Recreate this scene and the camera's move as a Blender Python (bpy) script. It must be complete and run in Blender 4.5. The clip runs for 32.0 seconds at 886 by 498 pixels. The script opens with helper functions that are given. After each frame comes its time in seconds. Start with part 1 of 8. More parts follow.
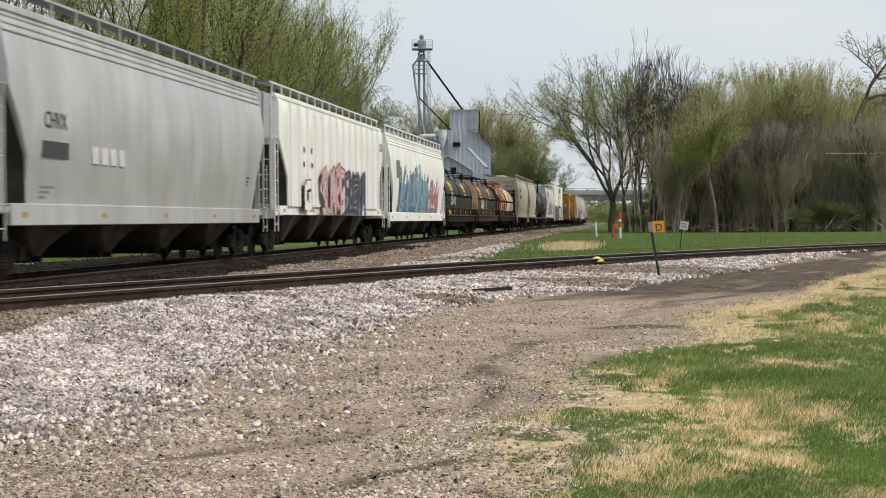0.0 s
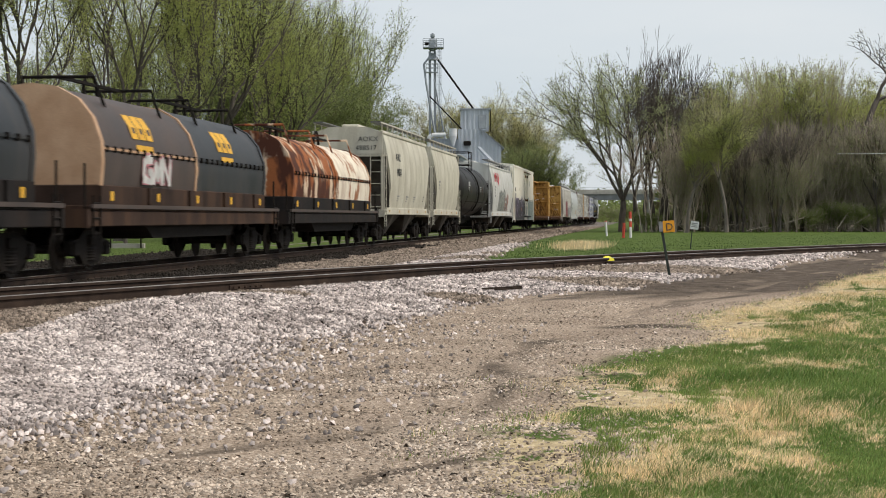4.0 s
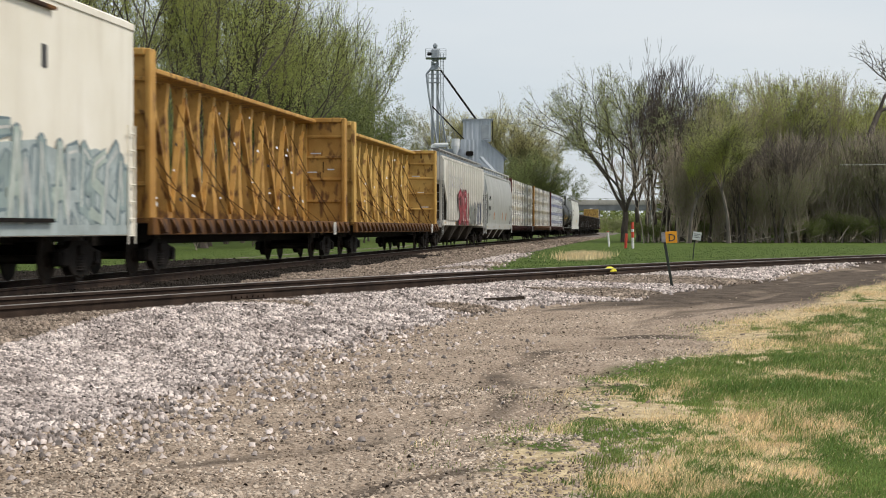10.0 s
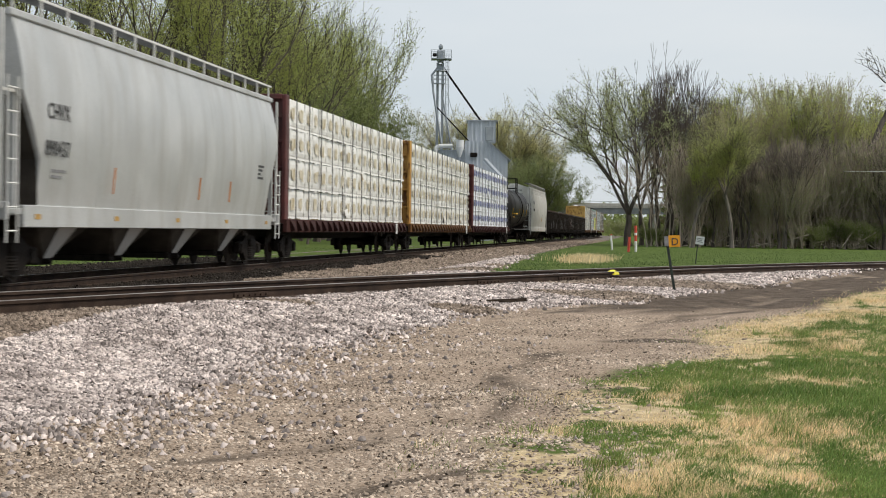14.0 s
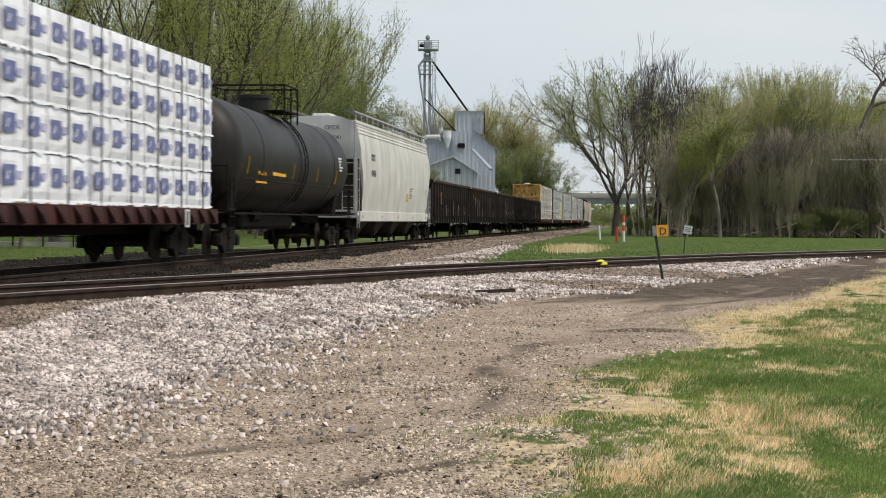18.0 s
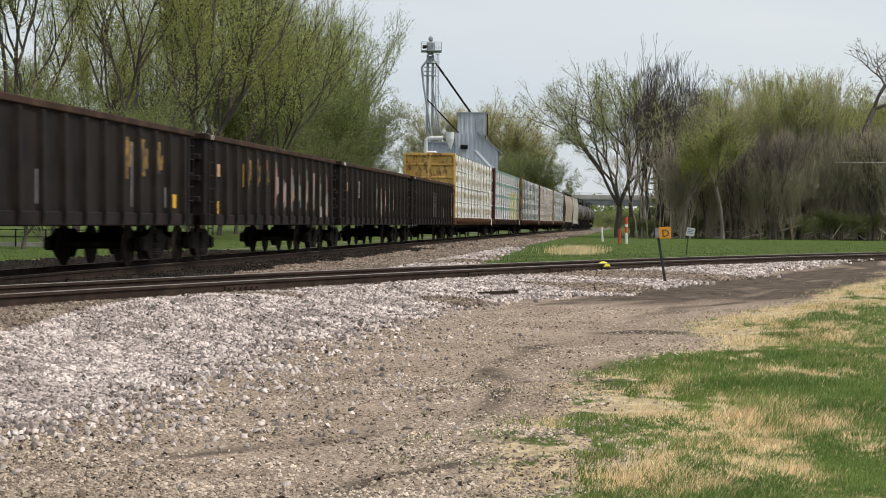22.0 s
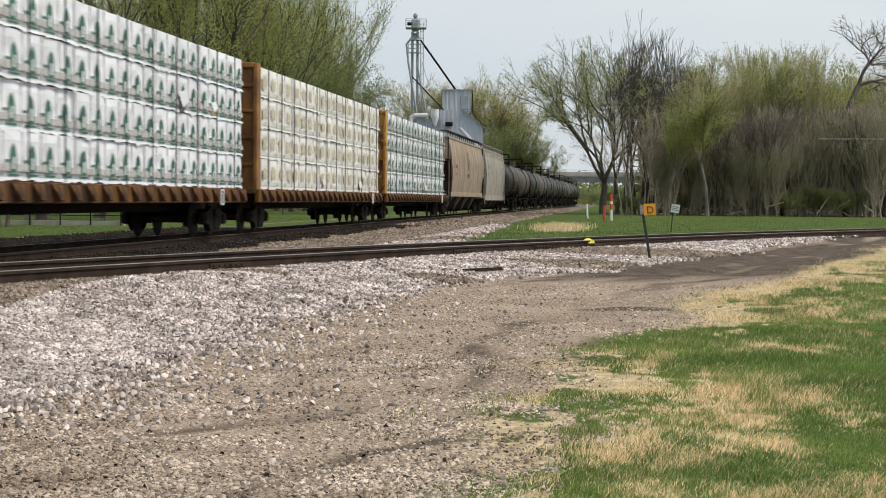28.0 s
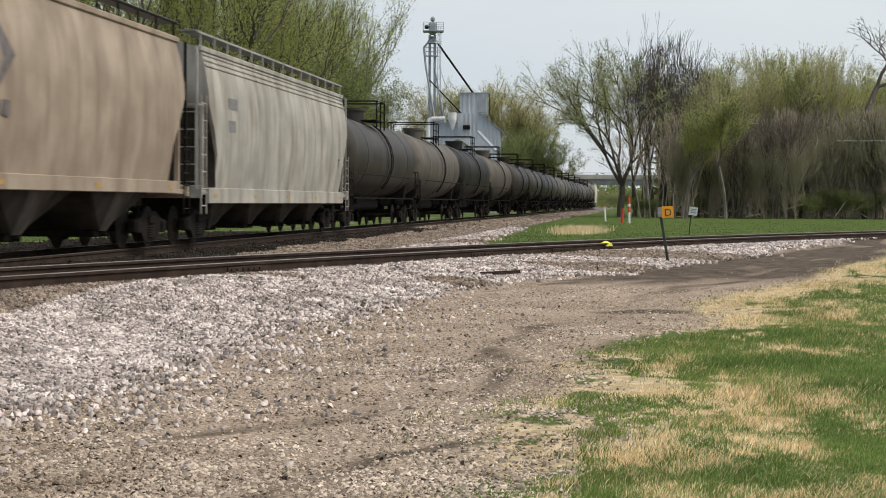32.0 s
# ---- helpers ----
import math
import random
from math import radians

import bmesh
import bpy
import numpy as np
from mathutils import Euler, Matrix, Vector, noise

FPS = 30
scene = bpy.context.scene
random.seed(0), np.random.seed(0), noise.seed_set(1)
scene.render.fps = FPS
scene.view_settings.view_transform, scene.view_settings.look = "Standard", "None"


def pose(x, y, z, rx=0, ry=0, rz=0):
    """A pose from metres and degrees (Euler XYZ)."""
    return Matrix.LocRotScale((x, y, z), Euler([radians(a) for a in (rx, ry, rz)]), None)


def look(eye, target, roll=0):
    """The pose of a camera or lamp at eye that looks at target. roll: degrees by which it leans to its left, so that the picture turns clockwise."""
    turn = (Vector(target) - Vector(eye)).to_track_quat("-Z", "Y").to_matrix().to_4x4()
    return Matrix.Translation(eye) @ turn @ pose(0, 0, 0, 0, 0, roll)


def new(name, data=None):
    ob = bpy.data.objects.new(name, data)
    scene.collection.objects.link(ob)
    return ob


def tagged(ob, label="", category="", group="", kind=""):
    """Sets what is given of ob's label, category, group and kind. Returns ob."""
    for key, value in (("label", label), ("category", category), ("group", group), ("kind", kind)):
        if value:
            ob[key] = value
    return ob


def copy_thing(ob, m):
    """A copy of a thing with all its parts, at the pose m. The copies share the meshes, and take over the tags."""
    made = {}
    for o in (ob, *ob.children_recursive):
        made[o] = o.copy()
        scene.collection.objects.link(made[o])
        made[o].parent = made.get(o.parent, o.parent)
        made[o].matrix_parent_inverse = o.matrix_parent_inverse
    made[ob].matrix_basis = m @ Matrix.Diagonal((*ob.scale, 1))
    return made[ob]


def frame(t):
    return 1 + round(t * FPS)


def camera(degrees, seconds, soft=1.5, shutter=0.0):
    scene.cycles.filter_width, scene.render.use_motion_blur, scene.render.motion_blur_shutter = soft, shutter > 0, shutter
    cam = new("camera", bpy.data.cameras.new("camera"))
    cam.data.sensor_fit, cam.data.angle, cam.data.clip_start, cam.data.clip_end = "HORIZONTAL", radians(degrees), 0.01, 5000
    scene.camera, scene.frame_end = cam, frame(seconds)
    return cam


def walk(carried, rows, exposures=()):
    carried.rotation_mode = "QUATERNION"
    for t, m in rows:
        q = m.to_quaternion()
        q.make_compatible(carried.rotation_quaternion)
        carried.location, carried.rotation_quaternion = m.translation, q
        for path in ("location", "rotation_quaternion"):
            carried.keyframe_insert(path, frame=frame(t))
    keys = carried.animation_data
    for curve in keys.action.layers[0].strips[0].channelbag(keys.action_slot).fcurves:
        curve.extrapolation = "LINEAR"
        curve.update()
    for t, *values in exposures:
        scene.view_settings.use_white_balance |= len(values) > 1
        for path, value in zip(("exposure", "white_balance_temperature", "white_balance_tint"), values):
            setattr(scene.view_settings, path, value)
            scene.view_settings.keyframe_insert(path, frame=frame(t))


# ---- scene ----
# ---- camera: hand-held on one spot, a little sway ----
LENS = 29.77
cam = camera(LENS, 32.0, soft=1.0, shutter=0.3)
PATH = [
    (0, pose(0.009, 0.001, 1.400, 88.988, 0.336, 6.723)),
    (0.5, pose(0.010, -0.002, 1.398, 89.089, 0.441, 6.732)),
    (1, pose(0.009, -0.003, 1.400, 89.214, 0.369, 6.864)),
    (1.5, pose(0.009, -0.002, 1.401, 89.068, 0.394, 6.818)),
    (2, pose(0.011, -0.000, 1.401, 89.028, 0.484, 6.801)),
    (2.5, pose(0.006, -0.003, 1.399, 89.071, 0.355, 6.873)),
    (4.5, pose(0.008, -0.003, 1.398, 88.802, 0.090, 7.069)),
    (5, pose(0.009, -0.003, 1.401, 88.504, 0.081, 6.982)),
    (5.5, pose(0.010, -0.002, 1.401, 88.615, 0.203, 6.925)),
    (6, pose(0.010, -0.001, 1.398, 88.770, 0.066, 6.911)),
    (6.5, pose(0.007, -0.000, 1.399, 88.914, 0.003, 6.953)),
    (7, pose(0.009, -0.001, 1.400, 89.034, 0.240, 6.973)),
    (7.5, pose(0.012, -0.001, 1.401, 89.169, 0.537, 6.876)),
    (8, pose(0.010, -0.001, 1.401, 89.168, 0.417, 6.713)),
    (8.5, pose(0.006, -0.001, 1.398, 89.192, 0.149, 6.838)),
    (9, pose(-0.000, -0.000, 1.400, 89.417, 0.000, 7.092)),
    (9.5, pose(-0.001, -0.000, 1.401, 89.429, -0.099, 7.153)),
    (10, pose(-0.000, 0.001, 1.401, 89.296, -0.019, 7.151)),
    (10.5, pose(0.000, -0.004, 1.401, 89.270, -0.137, 7.207)),
    (11, pose(-0.000, -0.000, 1.399, 89.153, -0.190, 7.179)),
    (11.5, pose(-0.002, 0.001, 1.399, 89.109, -0.083, 7.207)),
    (12, pose(0.000, 0.001, 1.401, 89.050, -0.179, 7.288)),
    (12.5, pose(-0.002, 0.001, 1.400, 88.904, -0.244, 7.316)),
    (13, pose(-0.001, -0.002, 1.398, 88.936, -0.399, 7.182)),
    (13.5, pose(0.001, -0.001, 1.398, 89.158, -0.705, 7.095)),
    (14, pose(0.001, -0.002, 1.398, 89.332, -0.784, 7.259)),
    (14.5, pose(-0.001, 0.001, 1.397, 89.361, -0.702, 7.250)),
    (16.5, pose(-0.006, 0.002, 1.399, 89.259, -0.878, 6.908)),
    (17, pose(-0.006, 0.001, 1.401, 89.163, -0.723, 6.840)),
    (17.5, pose(-0.004, 0.000, 1.400, 89.098, -0.562, 6.832)),
    (18, pose(-0.003, 0.003, 1.400, 89.018, -0.453, 6.845)),
    (18.5, pose(-0.002, 0.002, 1.400, 89.142, -0.331, 6.857)),
    (19, pose(-0.001, -0.001, 1.403, 89.347, -0.249, 6.827)),
    (19.5, pose(0.002, 0.002, 1.401, 89.326, -0.279, 6.792)),
    (20, pose(-0.001, -0.001, 1.401, 89.445, -0.438, 6.804)),
    (20.5, pose(-0.001, 0.000, 1.398, 89.527, -0.623, 6.809)),
    (21, pose(0.000, -0.002, 1.402, 89.421, -0.599, 6.878)),
    (21.5, pose(-0.000, -0.000, 1.402, 89.279, -0.559, 6.940)),
    (22, pose(-0.004, 0.002, 1.401, 89.066, -0.593, 6.934)),
    (22.5, pose(-0.005, 0.000, 1.399, 89.209, -0.699, 6.811)),
    (23, pose(-0.003, 0.002, 1.400, 89.277, -0.553, 6.622)),
    (23.5, pose(0.002, -0.000, 1.400, 89.282, -0.285, 6.461)),
    (24, pose(0.003, -0.003, 1.400, 89.179, -0.266, 6.188)),
    (24.5, pose(0.008, 0.001, 1.398, 88.957, -0.332, 6.002)),
    (25, pose(0.007, -0.002, 1.401, 89.020, -0.399, 6.347)),
    (25.5, pose(0.005, -0.002, 1.400, 88.974, -0.598, 6.756)),
    (27.5, pose(0.002, 0.001, 1.398, 88.473, -0.615, 6.392)),
    (28, pose(0.000, 0.004, 1.398, 88.290, -0.502, 6.421)),
    (28.5, pose(0.001, 0.002, 1.397, 88.303, -0.324, 6.384)),
    (29, pose(-0.000, 0.002, 1.398, 88.500, -0.225, 6.361)),
    (29.5, pose(0.002, 0.001, 1.399, 88.608, -0.111, 6.246)),
    (30, pose(0.006, 0.003, 1.400, 88.527, -0.011, 6.415)),
    (30.5, pose(0.006, -0.001, 1.398, 88.164, -0.084, 6.847)),
    (31, pose(0.005, -0.000, 1.397, 87.984, -0.214, 7.031)),
    (31.5, pose(0.008, 0.002, 1.397, 88.275, -0.249, 7.092)),
    (32, pose(0.004, 0.002, 1.397, 88.397, -0.339, 7.030)),
]
walk(cam, PATH)

# ---- sky and sun: a thin bright overcast ----
scene.view_settings.exposure = 0.07
world = bpy.data.worlds.new("overcast_sky")
scene.world = world
world.use_nodes = True
wn, wl = world.node_tree.nodes, world.node_tree.links
wn.clear()
w_out = wn.new("ShaderNodeOutputWorld")
w_bg = wn.new("ShaderNodeBackground")
w_sky = wn.new("ShaderNodeTexSky")
w_sky.sky_type, w_sky.sun_disc = "NISHITA", False
w_sky.sun_elevation, w_sky.sun_rotation = radians(52), radians(98)
w_sky.air_density, w_sky.dust_density = 1.0, 2.0
w_co = wn.new("ShaderNodeTexCoord")
w_map = wn.new("ShaderNodeMapping")
w_map.inputs["Scale"].default_value = (1.4, 1.4, 5.0)
w_noise = wn.new("ShaderNodeTexNoise")
w_noise.inputs["Scale"].default_value = 2.2
w_noise.inputs["Detail"].default_value = 5.0
w_ramp = wn.new("ShaderNodeValToRGB")
w_ramp.color_ramp.elements[0].position, w_ramp.color_ramp.elements[0].color = 0.3, (6.6, 7.3, 7.9, 1)
w_ramp.color_ramp.elements[1].position, w_ramp.color_ramp.elements[1].color = 0.72, (8.0, 8.3, 8.5, 1)
w_mix = wn.new("ShaderNodeMix")
w_mix.data_type = "RGBA"
w_mix.inputs["Factor"].default_value = 0.82
wl.new(w_co.outputs["Generated"], w_map.inputs["Vector"])
wl.new(w_map.outputs["Vector"], w_noise.inputs["Vector"])
wl.new(w_noise.outputs["Fac"], w_ramp.inputs["Fac"])
wl.new(w_sky.outputs["Color"], w_mix.inputs["A"])
wl.new(w_ramp.outputs["Color"], w_mix.inputs["B"])
wl.new(w_mix.outputs["Result"], w_bg.inputs["Color"])
w_bg.inputs["Strength"].default_value = 0.1
wl.new(w_bg.outputs["Background"], w_out.inputs["Surface"])

sun_data = bpy.data.lights.new("sun", "SUN")
sun_data.energy, sun_data.angle, sun_data.color = 2.5, radians(12), (1.0, 0.90, 0.76)
sun = new("sun", sun_data)
sun.matrix_world = look((0, 0, 54), (-41, 6, 0))

# ---- materials ----
MATS = {}


def rgba(c):
    return (c[0], c[1], c[2], 1.0)


def mat(name, dark, light, scale=3.0, rough=0.7, metal=0.0, bump=0.15, fine=60.0, stretch=(1, 1, 1), dirt=None, dirt_amount=0.0, island=0.0, lo=0.35, hi=0.68, use_random=0.0, glow_through=0.0, spec=0.35, dirt_map=(1.8, 1.8, 0.30), dirt_edge=(0.46, 0.72)):
    """A surface of two tones with grain at two scales, streaky dirt and fine relief."""
    if name in MATS:
        return MATS[name]
    m = bpy.data.materials.new(name)
    m.use_nodes = True
    n, l = m.node_tree.nodes, m.node_tree.links
    bs = n["Principled BSDF"]
    co = n.new("ShaderNodeTexCoord")
    mp = n.new("ShaderNodeMapping")
    mp.inputs["Scale"].default_value = stretch
    l.new(co.outputs["Object"], mp.inputs["Vector"])
    big = n.new("ShaderNodeTexNoise")
    big.inputs["Scale"].default_value, big.inputs["Detail"].default_value = scale, 6.0
    l.new(mp.outputs["Vector"], big.inputs["Vector"])
    small = n.new("ShaderNodeTexNoise")
    small.inputs["Scale"].default_value, small.inputs["Detail"].default_value = fine, 3.0
    l.new(co.outputs["Object"], small.inputs["Vector"])
    ramp = n.new("ShaderNodeValToRGB")
    ramp.color_ramp.elements[0].position, ramp.color_ramp.elements[0].color = lo, rgba(dark)
    ramp.color_ramp.elements[1].position, ramp.color_ramp.elements[1].color = hi, rgba(light)
    l.new(big.outputs["Fac"], ramp.inputs["Fac"])
    mixf = n.new("ShaderNodeMix")
    mixf.data_type, mixf.blend_type = "RGBA", "OVERLAY"
    mixf.inputs["Factor"].default_value = 0.35
    l.new(ramp.outputs["Color"], mixf.inputs["A"])
    l.new(small.outputs["Fac"], mixf.inputs["B"])
    col = mixf.outputs["Result"]
    if dirt is not None:
        dm = n.new("ShaderNodeMapping")
        dm.inputs["Scale"].default_value = dirt_map
        l.new(co.outputs["Object"], dm.inputs["Vector"])
        dn = n.new("ShaderNodeTexNoise")
        dn.inputs["Scale"].default_value, dn.inputs["Detail"].default_value = 1.3, 8.0
        l.new(dm.outputs["Vector"], dn.inputs["Vector"])
        dr = n.new("ShaderNodeMapRange")
        dr.inputs["From Min"].default_value, dr.inputs["From Max"].default_value = dirt_edge
        dr.inputs["To Max"].default_value = dirt_amount
        l.new(dn.outputs["Fac"], dr.inputs["Value"])
        dx = n.new("ShaderNodeMix")
        dx.data_type = "RGBA"
        l.new(dr.outputs["Result"], dx.inputs["Factor"])
        l.new(col, dx.inputs["A"])
        dx.inputs["B"].default_value = rgba(dirt)
        col = dx.outputs["Result"]
    if island or use_random:
        if island:
            src = n.new("ShaderNodeNewGeometry").outputs["Random Per Island"]
        else:
            src = n.new("ShaderNodeObjectInfo").outputs["Random"]
        hv = n.new("ShaderNodeHueSaturation")
        mr = n.new("ShaderNodeMapRange")
        amt = island or use_random
        mr.inputs["To Min"].default_value, mr.inputs["To Max"].default_value = 1 - amt, 1 + amt
        l.new(src, mr.inputs["Value"])
        l.new(mr.outputs["Result"], hv.inputs["Value"])
        l.new(col, hv.inputs["Color"])
        col = hv.outputs["Color"]
    l.new(col, bs.inputs["Base Color"])
    rr = n.new("ShaderNodeMapRange")
    rr.inputs["To Min"].default_value, rr.inputs["To Max"].default_value = max(0.05, rough - 0.12), min(1.0, rough + 0.12)
    l.new(big.outputs["Fac"], rr.inputs["Value"])
    l.new(rr.outputs["Result"], bs.inputs["Roughness"])
    bs.inputs["Metallic"].default_value = metal
    bs.inputs["Specular IOR Level"].default_value = spec
    if bump:
        bp = n.new("ShaderNodeBump")
        bp.inputs["Strength"].default_value, bp.inputs["Distance"].default_value = bump, 0.02
        l.new(small.outputs["Fac"], bp.inputs["Height"])
        l.new(bp.outputs["Normal"], bs.inputs["Normal"])
    if glow_through:
        tl = n.new("ShaderNodeBsdfTranslucent")
        l.new(col, tl.inputs["Color"])
        mx = n.new("ShaderNodeMixShader")
        mx.inputs[0].default_value = glow_through
        l.new(bs.outputs[0], mx.inputs[1])
        l.new(tl.outputs[0], mx.inputs[2])
        l.new(mx.outputs[0], n["Material Output"].inputs["Surface"])
    MATS[name] = m
    return m


M_STEEL_DARK = mat("dark_running_gear", (0.006, 0.005, 0.0045), (0.019, 0.015, 0.0125), 6, 0.8, 0.0, 0.3, spec=0.12)
M_WHEEL = mat("wheel_steel", (0.012, 0.009, 0.007), (0.046, 0.034, 0.026), 5, 0.7, 0.2, 0.2, spec=0.2)
M_GREY_PAINT = mat("grey_hopper_paint", (0.36, 0.36, 0.35), (0.45, 0.45, 0.44), 0.8, 0.5, 0.0, 0.05, dirt=(0.22, 0.2, 0.18), dirt_amount=0.45)
M_SILVER_PAINT = mat("silver_grey_paint", (0.44, 0.45, 0.45), (0.56, 0.57, 0.57), 0.7, 0.38, 0.25, 0.04, dirt=(0.3, 0.28, 0.25), dirt_amount=0.4)
M_WHITE_PAINT = mat("white_hopper_paint", (0.80, 0.80, 0.77), (0.88, 0.88, 0.85), 0.8, 0.5, 0.0, 0.04, dirt=(0.50, 0.47, 0.42), dirt_amount=0.3)
M_BEIGE_PAINT = mat("beige_hopper_paint", (0.47, 0.44, 0.36), (0.60, 0.57, 0.48), 0.8, 0.55, 0.0, 0.05, dirt=(0.28, 0.24, 0.18), dirt_amount=0.5)
M_TAN_PAINT = mat("dirty_tan_paint", (0.26, 0.205, 0.155), (0.42, 0.345, 0.27), 0.9, 0.65, 0.0, 0.06, dirt=(0.20, 0.14, 0.10), dirt_amount=0.7)
M_GRIME_WHITE = mat("grimy_off_white_paint", (0.30, 0.285, 0.255), (0.46, 0.44, 0.40), 0.9, 0.65, 0.0, 0.06, dirt=(0.16, 0.13, 0.10), dirt_amount=0.7)
M_LIGHT_GREY = mat("light_grey_hopper_paint", (0.52, 0.52, 0.50), (0.64, 0.64, 0.62), 0.8, 0.5, 0.0, 0.04, dirt=(0.34, 0.31, 0.27), dirt_amount=0.45)
M_OLIVE_PAINT = mat("dirty_light_grey_paint", (0.54, 0.52, 0.48), (0.70, 0.68, 0.64), 0.9, 0.6, 0.0, 0.06, dirt=(0.20, 0.165, 0.13), dirt_amount=0.6)
M_CREAM_PAINT = mat("cream_reefer_paint", (0.79, 0.75, 0.65), (0.87, 0.84, 0.76), 0.6, 0.5, 0.0, 0.03, dirt=(0.6, 0.54, 0.44), dirt_amount=0.3)
M_TANK_BLACK = mat("black_tank_paint", (0.006, 0.0055, 0.005), (0.016, 0.0145, 0.013), 1.0, 0.5, 0.0, 0.04, dirt=(0.05, 0.045, 0.04), dirt_amount=0.3, spec=0.3)
M_TANK_BROWN = mat("grimy_tank_paint", (0.016, 0.013, 0.011), (0.042, 0.036, 0.031), 1.0, 0.5, 0.0, 0.05, dirt=(0.09, 0.072, 0.058), dirt_amount=0.5, spec=0.3)
M_YELLOW_PAINT = mat("weathered_yellow_paint", (0.38, 0.19, 0.04), (0.56, 0.325, 0.09), 1.1, 0.65, 0.0, 0.08, dirt=(0.13, 0.055, 0.02), dirt_amount=0.9, dirt_map=(3.0, 3.0, 1.3), dirt_edge=(0.53, 0.63))
M_YELLOW_PALE = mat("faded_yellow_paint", (0.48, 0.28, 0.07), (0.68, 0.44, 0.14), 1.1, 0.65, 0.0, 0.08, dirt=(0.17, 0.075, 0.025), dirt_amount=0.85, dirt_map=(3.0, 3.0, 1.6), dirt_edge=(0.55, 0.64))
M_RUST_ORANGE = mat("rusty_orange_paint", (0.16, 0.075, 0.028), (0.36, 0.18, 0.055), 1.4, 0.7, 0.0, 0.1, dirt=(0.07, 0.035, 0.02), dirt_amount=0.8)
M_SILL = mat("rusty_sill_paint", (0.045, 0.025, 0.018), (0.20, 0.095, 0.03), 2.2, 0.75, 0, 0.1, 40, (1, 1, 0.3), dirt=(0.04, 0.025, 0.018), dirt_amount=0.6, lo=0.42, hi=0.62, spec=0.12)
M_SILL_MAROON = mat("grimy_maroon_sill_paint", (0.022, 0.011, 0.010), (0.07, 0.028, 0.025), 2.2, 0.75, 0, 0.1, 40, (1, 1, 0.3), spec=0.12)
M_MAROON_PAINT = mat("maroon_car_paint", (0.075, 0.022, 0.022), (0.12, 0.035, 0.032), 1.5, 0.6, 0.0, 0.06, dirt=(0.05, 0.035, 0.03), dirt_amount=0.6)
M_BLACK_CAR = mat("faded_black_gondola_paint", (0.009, 0.008, 0.008), (0.024, 0.020, 0.019), 1.2, 0.7, 0.0, 0.1, dirt=(0.045, 0.029, 0.021), dirt_amount=0.45, spec=0.12)
M_BROWN_CAR = mat("brown_gondola_paint", (0.028, 0.017, 0.013), (0.058, 0.036, 0.027), 1.2, 0.75, 0.0, 0.1, dirt=(0.11, 0.06, 0.035), dirt_amount=0.6, spec=0.12)
M_RIB = mat("scraped_rusty_rib_paint", (0.009, 0.008, 0.0075), (0.032, 0.025, 0.021), 1.6, 0.7, 0.0, 0.1, dirt=(0.065, 0.042, 0.03), dirt_amount=0.5, spec=0.12)
M_HOOD_BLACK = mat("black_hood_paint", (0.016, 0.018, 0.021), (0.034, 0.036, 0.040), 1.0, 0.5, 0.0, 0.06, dirt=(0.075, 0.06, 0.05), dirt_amount=0.4, spec=0.3)
M_HOOD_BROWN = mat("faded_brown_hood_paint", (0.05, 0.035, 0.03), (0.085, 0.06, 0.05), 1.0, 0.55, 0.0, 0.06, dirt=(0.035, 0.03, 0.03), dirt_amount=0.5)
M_HOOD_RUST = mat("rusted_hood_paint", (0.30, 0.105, 0.04), (0.62, 0.48, 0.35), 1.3, 0.8, 0.0, 0.12, 40, (1.6, 1, 0.7), dirt=(0.075, 0.028, 0.018), dirt_amount=1.0, dirt_map=(1.6, 1.6, 0.7), dirt_edge=(0.47, 0.56), lo=0.52, hi=0.56, spec=0.15)
M_HOOD_PALE = mat("rust_streaked_white_hood_paint", (0.30, 0.12, 0.05), (0.74, 0.67, 0.56), 1.3, 0.75, 0.0, 0.12, 40, (1.6, 1, 0.7), dirt=(0.24, 0.10, 0.05), dirt_amount=0.6, lo=0.37, hi=0.43, spec=0.2)
M_HOOD_STRIPE = mat("salmon_hood_end_paint", (0.44, 0.27, 0.16), (0.55, 0.36, 0.23), 2.0, 0.6)
M_GRATE = mat("galvanised_walkway", (0.13, 0.13, 0.13), (0.22, 0.22, 0.22), 8, 0.6, 0.4, 0.1)
M_RAIL_WHITE = mat("white_handrail_paint", (0.6, 0.6, 0.58), (0.72, 0.72, 0.7), 6, 0.55)
M_LETTER_DARK = mat("dark_lettering", (0.03, 0.03, 0.032), (0.06, 0.06, 0.062), 8, 0.6)
M_LETTER_GREY = mat("faded_grey_lettering", (0.15, 0.15, 0.155), (0.25, 0.25, 0.255), 8, 0.6)
M_LETTER_FADED = mat("faded_brown_lettering", (0.09, 0.08, 0.085), (0.17, 0.15, 0.14), 5, 0.6)
M_GHOST = mat("ghost_lettering", (0.50, 0.50, 0.49), (0.66, 0.66, 0.65), 2, 0.6)
M_PALE_BLUE = mat("faded_blue_lettering", (0.15, 0.17, 0.26), (0.26, 0.28, 0.37), 5, 0.6)
M_LETTER_YELLOW = mat("yellow_lettering", (0.62, 0.33, 0.02), (0.75, 0.43, 0.04), 5, 0.55)
M_LETTER_WORN = mat("worn_yellow_lettering", (0.03, 0.022, 0.015), (0.42, 0.25, 0.06), 6, 0.65, 0, 0.05, 60, (1, 1, 0.5), lo=0.44, hi=0.62)
M_REFLECTOR = mat("dusty_amber_reflector", (0.36, 0.21, 0.05), (0.52, 0.33, 0.10), 6, 0.5)
